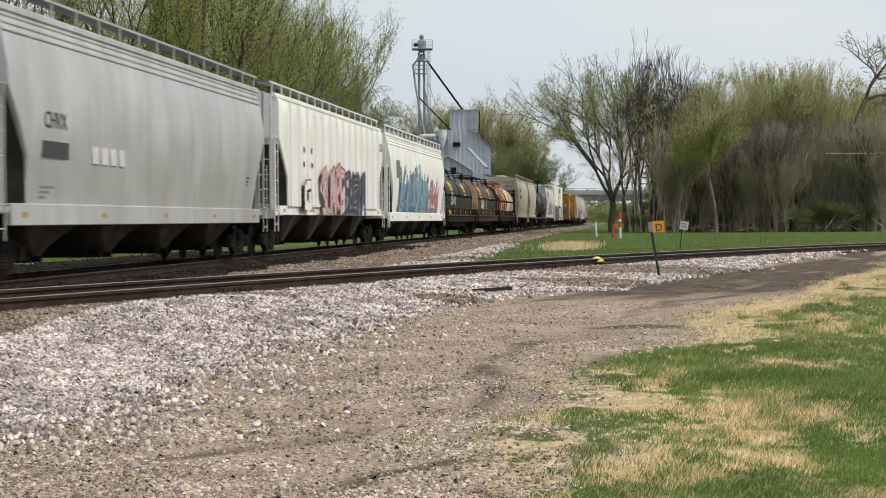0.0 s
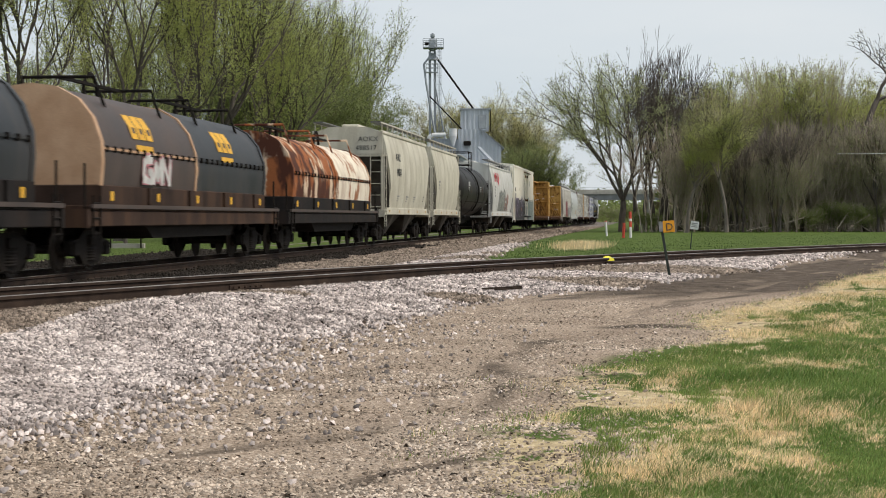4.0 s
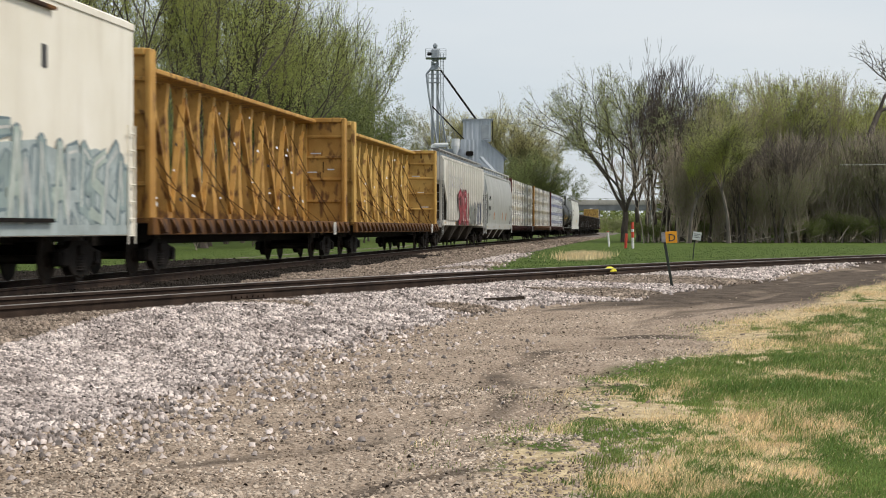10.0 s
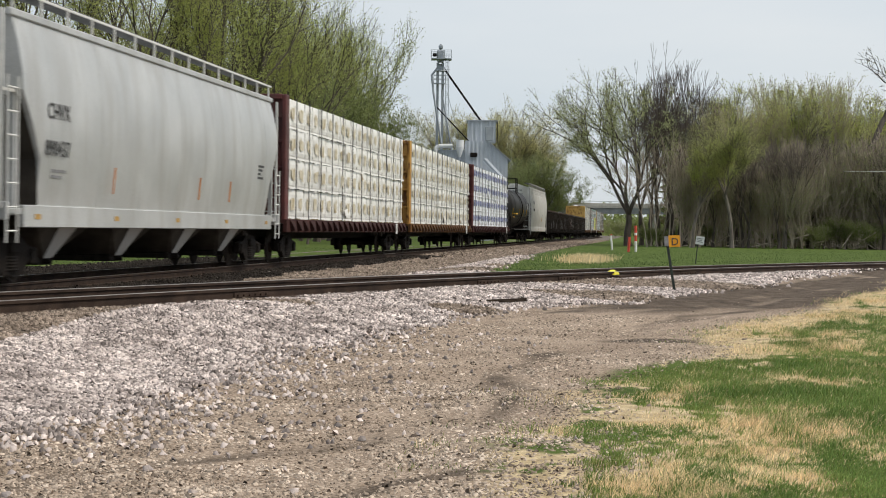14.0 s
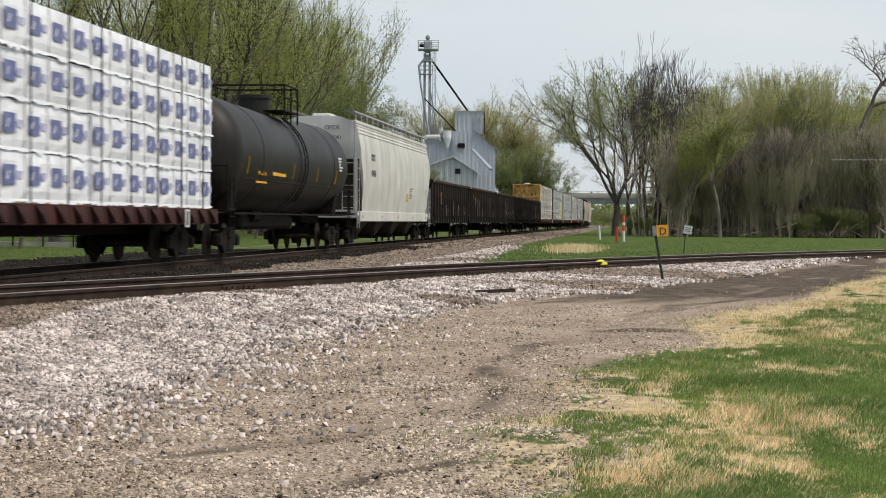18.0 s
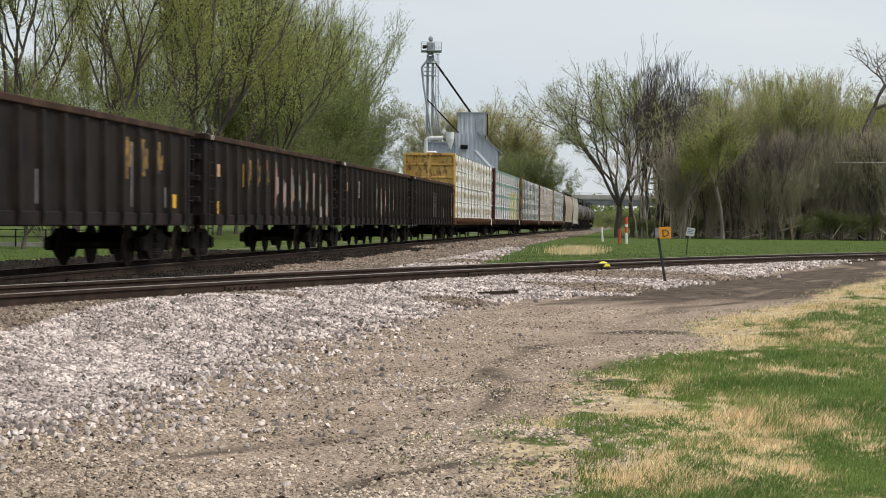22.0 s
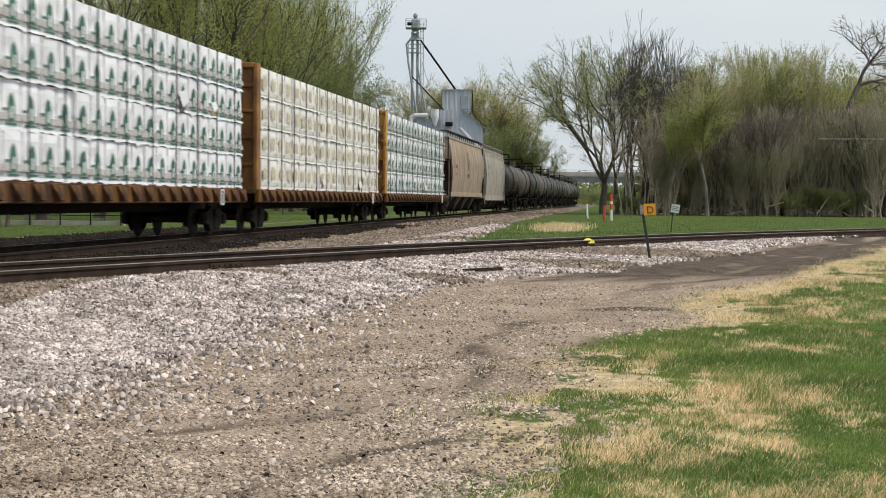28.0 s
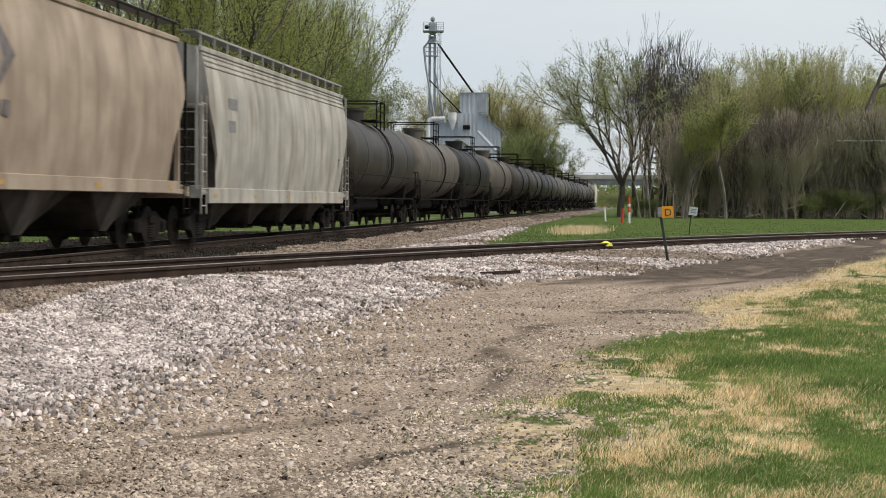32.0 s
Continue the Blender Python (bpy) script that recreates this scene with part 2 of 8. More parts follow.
M_LETTER_WHITE = mat("white_lettering", (0.62, 0.62, 0.6), (0.75, 0.75, 0.73), 5, 0.55)
M_LETTER_RED = mat("red_lettering", (0.45, 0.04, 0.06), (0.6, 0.07, 0.09), 5, 0.55)
M_WRAP = mat("white_lumber_wrap", (0.74, 0.77, 0.83), (0.85, 0.88, 0.93), 2.2, 0.42, 0.0, 0.9, 5, dirt=(0.48, 0.46, 0.43), dirt_amount=0.3, use_random=0.06)
M_WRAP_WARM = mat("yellowed_lumber_wrap", (0.77, 0.77, 0.75), (0.88, 0.88, 0.86), 2.2, 0.42, 0.0, 0.9, 5, dirt=(0.46, 0.41, 0.33), dirt_amount=0.35, use_random=0.06)
M_PRINT_BROWN = mat("faded_brown_wrap_print", (0.36, 0.28, 0.14), (0.74, 0.70, 0.60), 5, 0.5, lo=0.38, hi=0.62)
M_PRINT_GREY = mat("faded_grey_wrap_print", (0.42, 0.41, 0.40), (0.60, 0.59, 0.58), 9, 0.5)
M_PRINT_BLUE = mat("blue_wrap_print", (0.10, 0.12, 0.28), (0.19, 0.21, 0.38), 9, 0.5)
M_PRINT_LILAC = mat("pale_blue_wrap_print", (0.34, 0.36, 0.56), (0.50, 0.52, 0.68), 9, 0.5)
M_PRINT_GREEN = mat("green_wrap_print", (0.02, 0.095, 0.07), (0.06, 0.19, 0.14), 9, 0.5)
M_PRINT_TEAL = mat("pale_green_wrap_print", (0.14, 0.30, 0.26), (0.30, 0.44, 0.40), 9, 0.5)
M_PRINT_PALE = mat("pale_brown_wrap_print", (0.48, 0.42, 0.29), (0.64, 0.59, 0.48), 9, 0.5)
M_STRAP = mat("dark_strap", (0.07, 0.07, 0.07), (0.14, 0.14, 0.14), 5, 0.6)
M_WOOD_RAW = mat("raw_lumber", (0.36, 0.25, 0.13), (0.52, 0.39, 0.23), 4, 0.75, 0, 0.2, 40, (1, 1, 6))
M_RAIL = mat("rusty_rail", (0.028, 0.019, 0.015), (0.062, 0.042, 0.032), 3, 0.8, 0.1, 0.2, spec=0.15)
M_RAILHEAD = mat("worn_rail_head", (0.20, 0.17, 0.15), (0.33, 0.30, 0.27), 4, 0.4, 0.7, 0.1)
M_TIE = mat("creosoted_tie", (0.03, 0.022, 0.017), (0.075, 0.058, 0.045), 4, 0.9, 0, 0.5, 30, (1, 8, 8), use_random=0.25, spec=0.08)
M_STONE = mat("crushed_limestone", (0.28, 0.24, 0.225), (0.60, 0.53, 0.505), 2.2, 0.9, 0, 0.5, 30, island=0.72, spec=0.15)
M_STONE_BROWN = mat("crushed_stone_brownish", (0.15, 0.118, 0.095), (0.32, 0.262, 0.215), 2.2, 0.9, 0, 0.5, 30, island=0.6, spec=0.1)
# oil grime with the shade beneath the train put into the stone colour
M_STONE_OILY_SHADED = mat("grimy_trackbed_stone", (0.015, 0.013, 0.0115), (0.044, 0.038, 0.034), 1.5, 0.9, 0, 0.3, 30, island=0.4, spec=0.03)
M_GRAVEL = mat("road_gravel", (0.235, 0.185, 0.142), (0.54, 0.455, 0.38), 1.2, 0.95, 0, 0.4, 40, island=0.65, spec=0.12)
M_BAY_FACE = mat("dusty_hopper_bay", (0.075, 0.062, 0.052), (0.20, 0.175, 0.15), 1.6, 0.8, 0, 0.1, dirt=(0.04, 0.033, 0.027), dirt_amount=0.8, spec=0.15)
# grime plus the shade below the sills and in the ends, as one colour
M_BAY_SHADED = mat("road_grime_over_paint", (0.022, 0.019, 0.016), (0.075, 0.065, 0.056), 1.4, 0.8, 0, 0.1, dirt=(0.03, 0.025, 0.02), dirt_amount=0.6, spec=0.12)
M_CLAD = mat("grey_blue_cladding", (0.41, 0.45, 0.505), (0.49, 0.53, 0.58), 0.5, 0.5, 0.1, 0.05, dirt=(0.28, 0.29, 0.30), dirt_amount=0.3)
M_CLAD_ROOF = mat("metal_roofing", (0.30, 0.33, 0.37), (0.38, 0.41, 0.45), 0.6, 0.45, 0.2, 0.05)
M_GALV = mat("galvanised_steel", (0.27, 0.30, 0.33), (0.36, 0.39, 0.42), 1.0, 0.45, 0.3, 0.05)
M_TRIM_WHITE = mat("white_trim", (0.62, 0.63, 0.64), (0.74, 0.75, 0.76), 2, 0.5)
M_CONCRETE = mat("bridge_concrete", (0.36, 0.34, 0.31), (0.47, 0.45, 0.41), 0.5, 0.85, 0, 0.2, dirt=(0.25, 0.22, 0.19), dirt_amount=0.4)
M_GIRDER = mat("bridge_girder_paint", (0.17, 0.18, 0.19), (0.23, 0.24, 0.25), 0.6, 0.6)
M_BARK = mat("grey_brown_bark", (0.125, 0.108, 0.095), (0.24, 0.21, 0.185), 2.5, 0.95, 0, 0.5, 20, (1, 1, 0.3))
M_BARK_DARK = mat("dark_old_bark", (0.06, 0.05, 0.043), (0.13, 0.11, 0.095), 2.5, 0.95, 0, 0.5, 20, (1, 1, 0.3))
M_BARK_PALE = mat("pale_twig_bark", (0.26, 0.215, 0.17), (0.42, 0.36, 0.295), 2.5, 0.95, 0, 0.5, 20, (1, 1, 0.3))
M_BARK_DEAD = mat("bleached_dead_wood", (0.24, 0.20, 0.165), (0.46, 0.40, 0.34), 2.5, 0.95, 0, 0.4, 20)
M_LEAF = mat("young_green_leaves", (0.29, 0.32, 0.09), (0.46, 0.48, 0.18), 0.5, 0.6, 0, 0, island=0.25, glow_through=0.62)
M_LEAF_BRIGHT = mat("fresh_lime_leaves", (0.30, 0.35, 0.09), (0.47, 0.51, 0.18), 0.5, 0.6, 0, 0, island=0.25, glow_through=0.62)
M_LEAF_DARK = mat("mid_green_leaves", (0.135, 0.175, 0.048), (0.25, 0.285, 0.10), 0.5, 0.6, 0, 0, island=0.25, glow_through=0.45)
M_LEAF_SOFT = mat("pale_soft_green_leaves", (0.24, 0.275, 0.11), (0.40, 0.43, 0.20), 0.5, 0.7, 0, 0, island=0.25, glow_through=0.45)
M_LEAF_LIME = mat("lime_spring_leaves", (0.38, 0.42, 0.12), (0.56, 0.58, 0.25), 0.5, 0.6, 0, 0, island=0.3, glow_through=0.68)
M_LEAF_TAN = mat("olive_catkins", (0.37, 0.36, 0.15), (0.55, 0.52, 0.26), 0.5, 0.7, 0, 0, island=0.25, glow_through=0.45)
M_GRASS = mat("green_grass_blades", (0.10, 0.18, 0.035), (0.23, 0.335, 0.085), 0.6, 0.6, 0, 0, island=0.35, glow_through=0.35)
M_GRASS_LIME = mat("yellowish_grass_blades", (0.16, 0.21, 0.045), (0.30, 0.34, 0.10), 0.6, 0.6, 0, 0, island=0.35, glow_through=0.35)
M_GRASS_FIELD = mat("rough_field_grass", (0.028, 0.060, 0.008), (0.06, 0.105, 0.018), 0.6, 0.6, 0, 0, island=0.35, glow_through=0.35)
M_GRASS_DRY = mat("dry_grass_blades", (0.66, 0.49, 0.26), (0.92, 0.76, 0.48), 0.8, 0.7, 0, 0, island=0.4, glow_through=0.3)
M_POST_DARK = mat("dark_green_post", (0.02, 0.027, 0.022), (0.045, 0.055, 0.046), 9, 0.7)
M_SIGN_ORANGE = mat("orange_sign_face", (0.62, 0.26, 0.01), (0.72, 0.34, 0.02), 9, 0.5)
M_SIGN_WHITE = mat("white_sign_face", (0.66, 0.66, 0.66), (0.78, 0.78, 0.78), 9, 0.5)
M_RED = mat("red_marker_plastic", (0.55, 0.06, 0.04), (0.66, 0.10, 0.06), 6, 0.5)
M_YELLOW_MARK = mat("yellow_plastic_marker", (0.80, 0.72, 0.03), (0.90, 0.83, 0.08), 6, 0.5)
M_INSIDE = mat("dark_interior", (0.01, 0.01, 0.01), (0.02, 0.02, 0.02), 4, 0.9)

# ---- mesh helpers ----
class Geo:
    """Collects vertices and faces of one mesh."""

    def __init__(self):
        self.v, self.f, self.k = [], [], []

    def add(self, verts, faces, slot=0):
        b = len(self.v)
        self.v += [tuple(p) for p in verts]
        self.f += [tuple(b + i for i in q) for q in faces]
        self.k += [slot] * len(faces)
        return self

    def box(self, x0, x1, y0, y1, z0, z1, slot=0, bevel=0.0):
        if bevel <= 0:
            vs = [(x, y, z) for x in (x0, x1) for y in (y0, y1) for z in (z0, z1)]
            fs = [(0, 1, 3, 2), (4, 6, 7, 5), (0, 4, 5, 1), (2, 3, 7, 6), (0, 2, 6, 4), (1, 5, 7, 3)]
            return self.add(vs, fs, slot)
        b = min(bevel, (x1 - x0) * 0.45, (y1 - y0) * 0.45, (z1 - z0) * 0.45)
        rings = []
        for z, i in ((z0, b), (z0 + b, 0), (z1 - b, 0), (z1, b)):
            rings.append([(x0 + i + b, y0 + i, z), (x1 - i - b, y0 + i, z), (x1 - i, y0 + i + b, z), (x1 - i, y1 - i - b, z),
                          (x1 - i - b, y1 - i, z), (x0 + i + b, y1 - i, z), (x0 + i, y1 - i - b, z), (x0 + i, y0 + i + b, z)])
        return self.loft(rings, slot)

    def loft(self, rings, slot=0, caps=True, closed=True):
        n = len(rings[0])
        vs = [p for r in rings for p in r]
        fs = []
        for i in range(len(rings) - 1):
            for j in range(n if closed else n - 1):
                a, b = i * n + j, i * n + (j + 1) % n
                fs.append((a, b, b + n, a + n))
        if caps and closed:
            fs.append(tuple(range(n - 1, -1, -1)))
            fs.append(tuple((len(rings) - 1) * n + j for j in range(n)))
        return self.add(vs, fs, slot)

    def tube(self, p, q, r, n=6, r2=None, slot=0):
        p, q = Vector(p), Vector(q)
        d = (q - p).normalized()
        a = d.cross(Vector((0, 0, 1)) if abs(d.z) < 0.9 else Vector((1, 0, 0))).normalized()
        b = d.cross(a)
        r2 = r if r2 is None else r2
        rings = []
        for c, rad in ((p, r), (q, r2)):
            rings.append([c + a * (rad * math.cos(2 * math.pi * i / n)) + b * (rad * math.sin(2 * math.pi * i / n)) for i in range(n)])
        return self.loft(rings, slot)

    def path(self, pts, r, n=6, slot=0):
        for p, q in zip(pts, pts[1:]):
            self.tube(p, q, r, n, slot=slot)
        return self

    def pipe(self, pts, r, n=6, slot=0):
        """One unbroken tube along a line."""
        pts, rings = [Vector(p) for p in pts], []
        for i, p in enumerate(pts):
            d = (pts[min(i + 1, len(pts) - 1)] - pts[max(i - 1, 0)]).normalized()
            a = d.cross(Vector((1, 0, 0)) if abs(d.x) < 0.9 else Vector((0, 0, 1))).normalized()
            b = d.cross(a)
            rings.append([p + a * (r * math.cos(2 * math.pi * k / n)) + b * (r * math.sin(2 * math.pi * k / n)) for k in range(n)])
        return self.loft(rings, slot)

    def beam(self, p, q, w, h, slot=0):
        """A square bar from p to q, w wide across and h thick upwards."""
        p, q = Vector(p), Vector(q)
        d = (q - p).normalized()
        a = d.cross(Vector((0, 0, 1)) if abs(d.z) < 0.95 else Vector((1, 0, 0))).normalized()
        b = a.cross(d)
        rings = [[c + a * (sx * w / 2) + b * (sy * h / 2) for sx, sy in ((-1, -1), (1, -1), (1, 1), (-1, 1))] for c in (p, q)]
        return self.loft(rings, slot)

    def mesh(self, name, mats, smooth=False):
        me = bpy.data.meshes.new(name)
        me.from_pydata(self.v, [], self.f)
        for m in mats if isinstance(mats, (list, tuple)) else [mats]:
            me.materials.append(m)
        if any(self.k):
            me.polygons.foreach_set("material_index", self.k)
        me.validate()
        me.update()
        if smooth:
            me.shade_smooth()
            me.set_sharp_from_angle(angle=radians(38))
        return me


def part(name, geo, mats, parent, label="", smooth=False, at=None):
    """Links geometry as one mesh object under a thing or a part."""
    ob = new(name, geo if isinstance(geo, bpy.types.Mesh) else geo.mesh(name, mats, smooth))
    ob.parent = parent
    if at is not None:
        ob.matrix_basis = at
    if label:
        tagged(ob, label)
    return ob


def thing(name, label, category, at=None, group="", kind=""):
    ob = new(name)
    ob.empty_display_size = 0.3
    if at is not None:
        ob.matrix_basis = at
    return tagged(ob, label, category, group, kind)


def solo(name, geo, mats, label, category="", group="", kind="", smooth=False, at=None):
    ob = new(name, geo if isinstance(geo, bpy.types.Mesh) else geo.mesh(name, mats, smooth))
    if at is not None:
        ob.matrix_basis = at
    return tagged(ob, label, category, group, kind)


def letters(text, size, depth=0.004):
    """The mesh of a line of text, in the built-in font, in its own xy plane."""
    cu = bpy.data.curves.new("lettering", "FONT")
    cu.body, cu.size, cu.extrude, cu.resolution_u = text, size, depth, 2
    tmp = bpy.data.objects.new("lettering", cu)
    scene.collection.objects.link(tmp)
    me = bpy.data.meshes.new_from_object(tmp.evaluated_get(bpy.context.evaluated_depsgraph_get()))
    bpy.data.objects.remove(tmp)
    bpy.data.curves.remove(cu)
    return me


def lettering(text, size, material, parent, x, y, z, tilt=0.0):
    """Text on the side of a wagon that faces -y, its lower left corner at x, z."""
    me = letters(text, size)
    me.materials.clear()
    me.materials.append(material)
    return part("lettering", me, None, parent, "painted lettering", at=pose(x, y, z, 90 - tilt, 0, 0))


def walk_along(pts, t):
    """The point at the share t of a polyline's length."""
    seg = [(Vector(b) - Vector(a)).length for a, b in zip(pts, pts[1:])]
    d = t * sum(seg)
    for (a, b), s in zip(zip(pts, pts[1:]), seg):
        if d <= s:
            return Vector(a).lerp(Vector(b), d / s if s else 0)
        d -= s
    return Vector(pts[-1])

# ---- ground: one sheet to the horizon, with the two ballast banks in it ----
MAIN_X, RAIL_Z, MAIN_RAIL_Z = -11.8, 0.54, 0.37
rng = np.random.default_rng(7)


def siding_x(y):
    """Centre line of the diverging siding; it leaves the main line near y = -18."""
    d = np.asarray(y, float) - 17.75
    base = -8.02 + 0.27 * d + 0.0038 * d * d
    lin = -8.02 + 0.27 * 52 + 0.0038 * 52 * 52 + (0.27 + 0.0076 * 52) * (d - 52)
    return np.where(d > 52, lin, np.where(d < -35, MAIN_X, base))


def main_x(y):
    """Centre line of the main line: straight, then a bend to the far left."""
    d = np.maximum(np.asarray(y, float) - 330.0, 0.0)
    return MAIN_X - d * d / 900.0


def vnoise(x, y, s, seed=0):
    """Smooth value noise, about -1 to 1."""
    x, y = np.asarray(x, float) / s + seed * 17.3, np.asarray(y, float) / s + seed * 5.7
    xi, yi = np.floor(x), np.floor(y)
    fx, fy = x - xi, y - yi
    fx, fy = fx * fx * (3 - 2 * fx), fy * fy * (3 - 2 * fy)

    def h(a, b):
        v = np.sin(a * 127.1 + b * 311.7 + seed * 74.7) * 43758.5453
        return v - np.floor(v)
    return 2 * ((h(xi, yi) * (1 - fx) + h(xi + 1, yi) * fx) * (1 - fy) + (h(xi, yi + 1) * (1 - fx) + h(xi + 1, yi + 1) * fx) * fy) - 1


TOE_Y = [0, 9.0, 10.3, 11.0, 12.2, 13.9, 16.9, 18.4, 19.6, 22.0, 23.5, 25.5, 27.9, 30.9, 35.6, 43, 53.2, 70, 90]
TOE_X = [-7.5, -5.7, -4.9, -4.45, -4.25, -4.25, -4.75, -4.45, -3.9, -3.3, -2.8, -2.05, -0.55, 0.45, 1.8, 3.6, 6.7, 12.6, 20.5]
EDGE_Y = [0, 8.75, 10.2, 12.5, 14.6, 16.6, 19.0, 22.7, 24.6, 28.4, 36.5, 46.2, 70, 90]
EDGE_X = [-1.1, -0.83, -0.73, -0.55, -0.62, -0.33, 0.5, 0.95, 1.66, 2.95, 4.75, 7.0, 14.9, 23.0]


def rise(y):
    """The lot climbs gently until it is nearly level with the siding."""
    u = np.clip((np.asarray(y, float) - 15.0) / 18.0, 0, 1)
    return 0.27 * u * u * (3 - 2 * u)


def zones(x, y):
    """Signed metres inside: ballast, grass, far grass."""
    x, y = np.asarray(x, float), np.asarray(y, float)
    wob = 0.35 * vnoise(x, y, 1.6, 3) + 0.2 * vnoise(x, y, 0.5, 4)
    sx = siding_x(y)
    toe = np.where(y > 90, sx + 3.0, np.interp(y, TOE_Y, TOE_X))
    tri_left = np.interp(y, [40, 52, 64, 85, 197, 330], [-4.6, -5.1, -5.5, -6.0, -7.2, -7.8])
    left = MAIN_X - 8.0
    ballast = np.minimum(toe - x, x - left) + wob * 0.8
    between = np.minimum(x - tri_left, (sx - 2.0) - x) * 0.8
    ballast = np.where(between > 0, -between, ballast)
    ballast = np.where((y > 75) & (x > sx - 2.5), np.minimum(ballast, 2.2 - np.abs(x - sx)), ballast)
    edge = np.interp(y, EDGE_Y, EDGE_X)
    edge = np.where(y > 90, sx + 7, edge)
    grass = (x - edge) + 0.6 * wob + 0.25 * vnoise(x, y, 3.1, 8)
    far = np.maximum(np.maximum(between - 0.2 + 0.5 * wob, left - 0.3 - x + wob), np.where(y > 75, np.abs(x - sx) - 6.5, -9.0))
    return ballast, grass, far


STRAW = ((0.10, 12.45, 0.40, 1.0, 1.25), (0.78, 12.1, 0.33, 1.25, 1.15), (0.23, 11.55, 0.25, 0.4, -0.9), (0.36, 9.8, 0.42, 0.9, 0.95), (0.96, 9.65, 0.20, 0.45, 0.8),
         (1.27, 19.4, 0.70, 1.2, 0.85), (1.8, 16.1, 0.42, 0.5, 0.7), (-0.3, 16.8, 0.40, 0.8, -0.9), (2.4, 22.05, 0.28, 0.5, 0.9), (2.78, 21.5, 0.12, 0.4, 1.0),
         (2.3, 12.5, 0.9, 3.0, -0.6), (1.8, 9.0, 0.6, 1.5, -0.7), (1.5, 14.5, 1.0, 1.4, -0.6), (-0.45, 9.6, 0.45, 0.9, 0.5), (0.0, 10.7, 0.35, 0.7, 0.8), (-0.4, 13.6, 0.25, 1.0, 0.3), (0.0, 14.4, 0.45, 0.9, 0.6))


def dryness(x, y, g):
    """Above zero where the grass is dead straw."""
    far = np.clip((y - 17.5) / 3.0, 0, 1)
    d = -0.28 + 0.35 * vnoise(x, y * 0.5, 0.7, 41) + 0.75 * vnoise(x, y * 0.45, 0.26, 42) + 0.7 * vnoise(x, y * 0.6, 0.1, 43)
    d = d + far * (1.0 * np.exp(-((g - 0.35) / (0.35 + 0.012 * y)) ** 2) - 0.1) + (1 - far) * np.clip(0.35 - g * 0.5, 0, 0.35)
    # straw clumps and green tongues
    for cx, cy, rx, ry, k in STRAW:
        d = d + k * np.exp(-(((x - cx) / rx) ** 2 + ((y - cy) / ry) ** 2))
    return d


def height(x, y):
    x, y = np.asarray(x, float), np.asarray(y, float)
    base = rise(y) * np.clip((x - main_x(y) - 1.5) / 5.0, 0, 1)
    dm = np.abs(x - main_x(y))
    bm = np.interp(dm, [0, 1.75, 3.6, 4.6], [1.0, 0.95, 0.15, 0.0])
    sx = siding_x(y)
    d = (x - sx) * 0.93
    toe = np.clip(np.where(y > 90, 3.0, np.interp(y, TOE_Y, TOE_X) - sx) * 0.93, 2.2, 6.5)
    bs = np.where(d > 0, np.clip((toe - d) / (toe - 1.45), 0, 1), np.interp(-d, [0, 1.5, 2.6, 3.6], [1.0, 0.95, 0.25, 0.0]))
    gap = (x > main_x(y)) & (x < sx) & (sx - main_x(y) < 7.0)
    top = np.maximum(base + (0.36 - base) * bs, base + (0.19 - base) * bm)
    top = np.where(gap, np.maximum(top, 0.17), top)
    rough = 0.016 * vnoise(x, y, 1.3, 1) + 0.008 * vnoise(x, y, 0.35, 2)
    ruts = -0.03 * np.exp(-((x - np.interp(y, EDGE_Y, EDGE_X) + 1.3) / 0.35) ** 2) * (y < 80)
    return top + rough + ruts


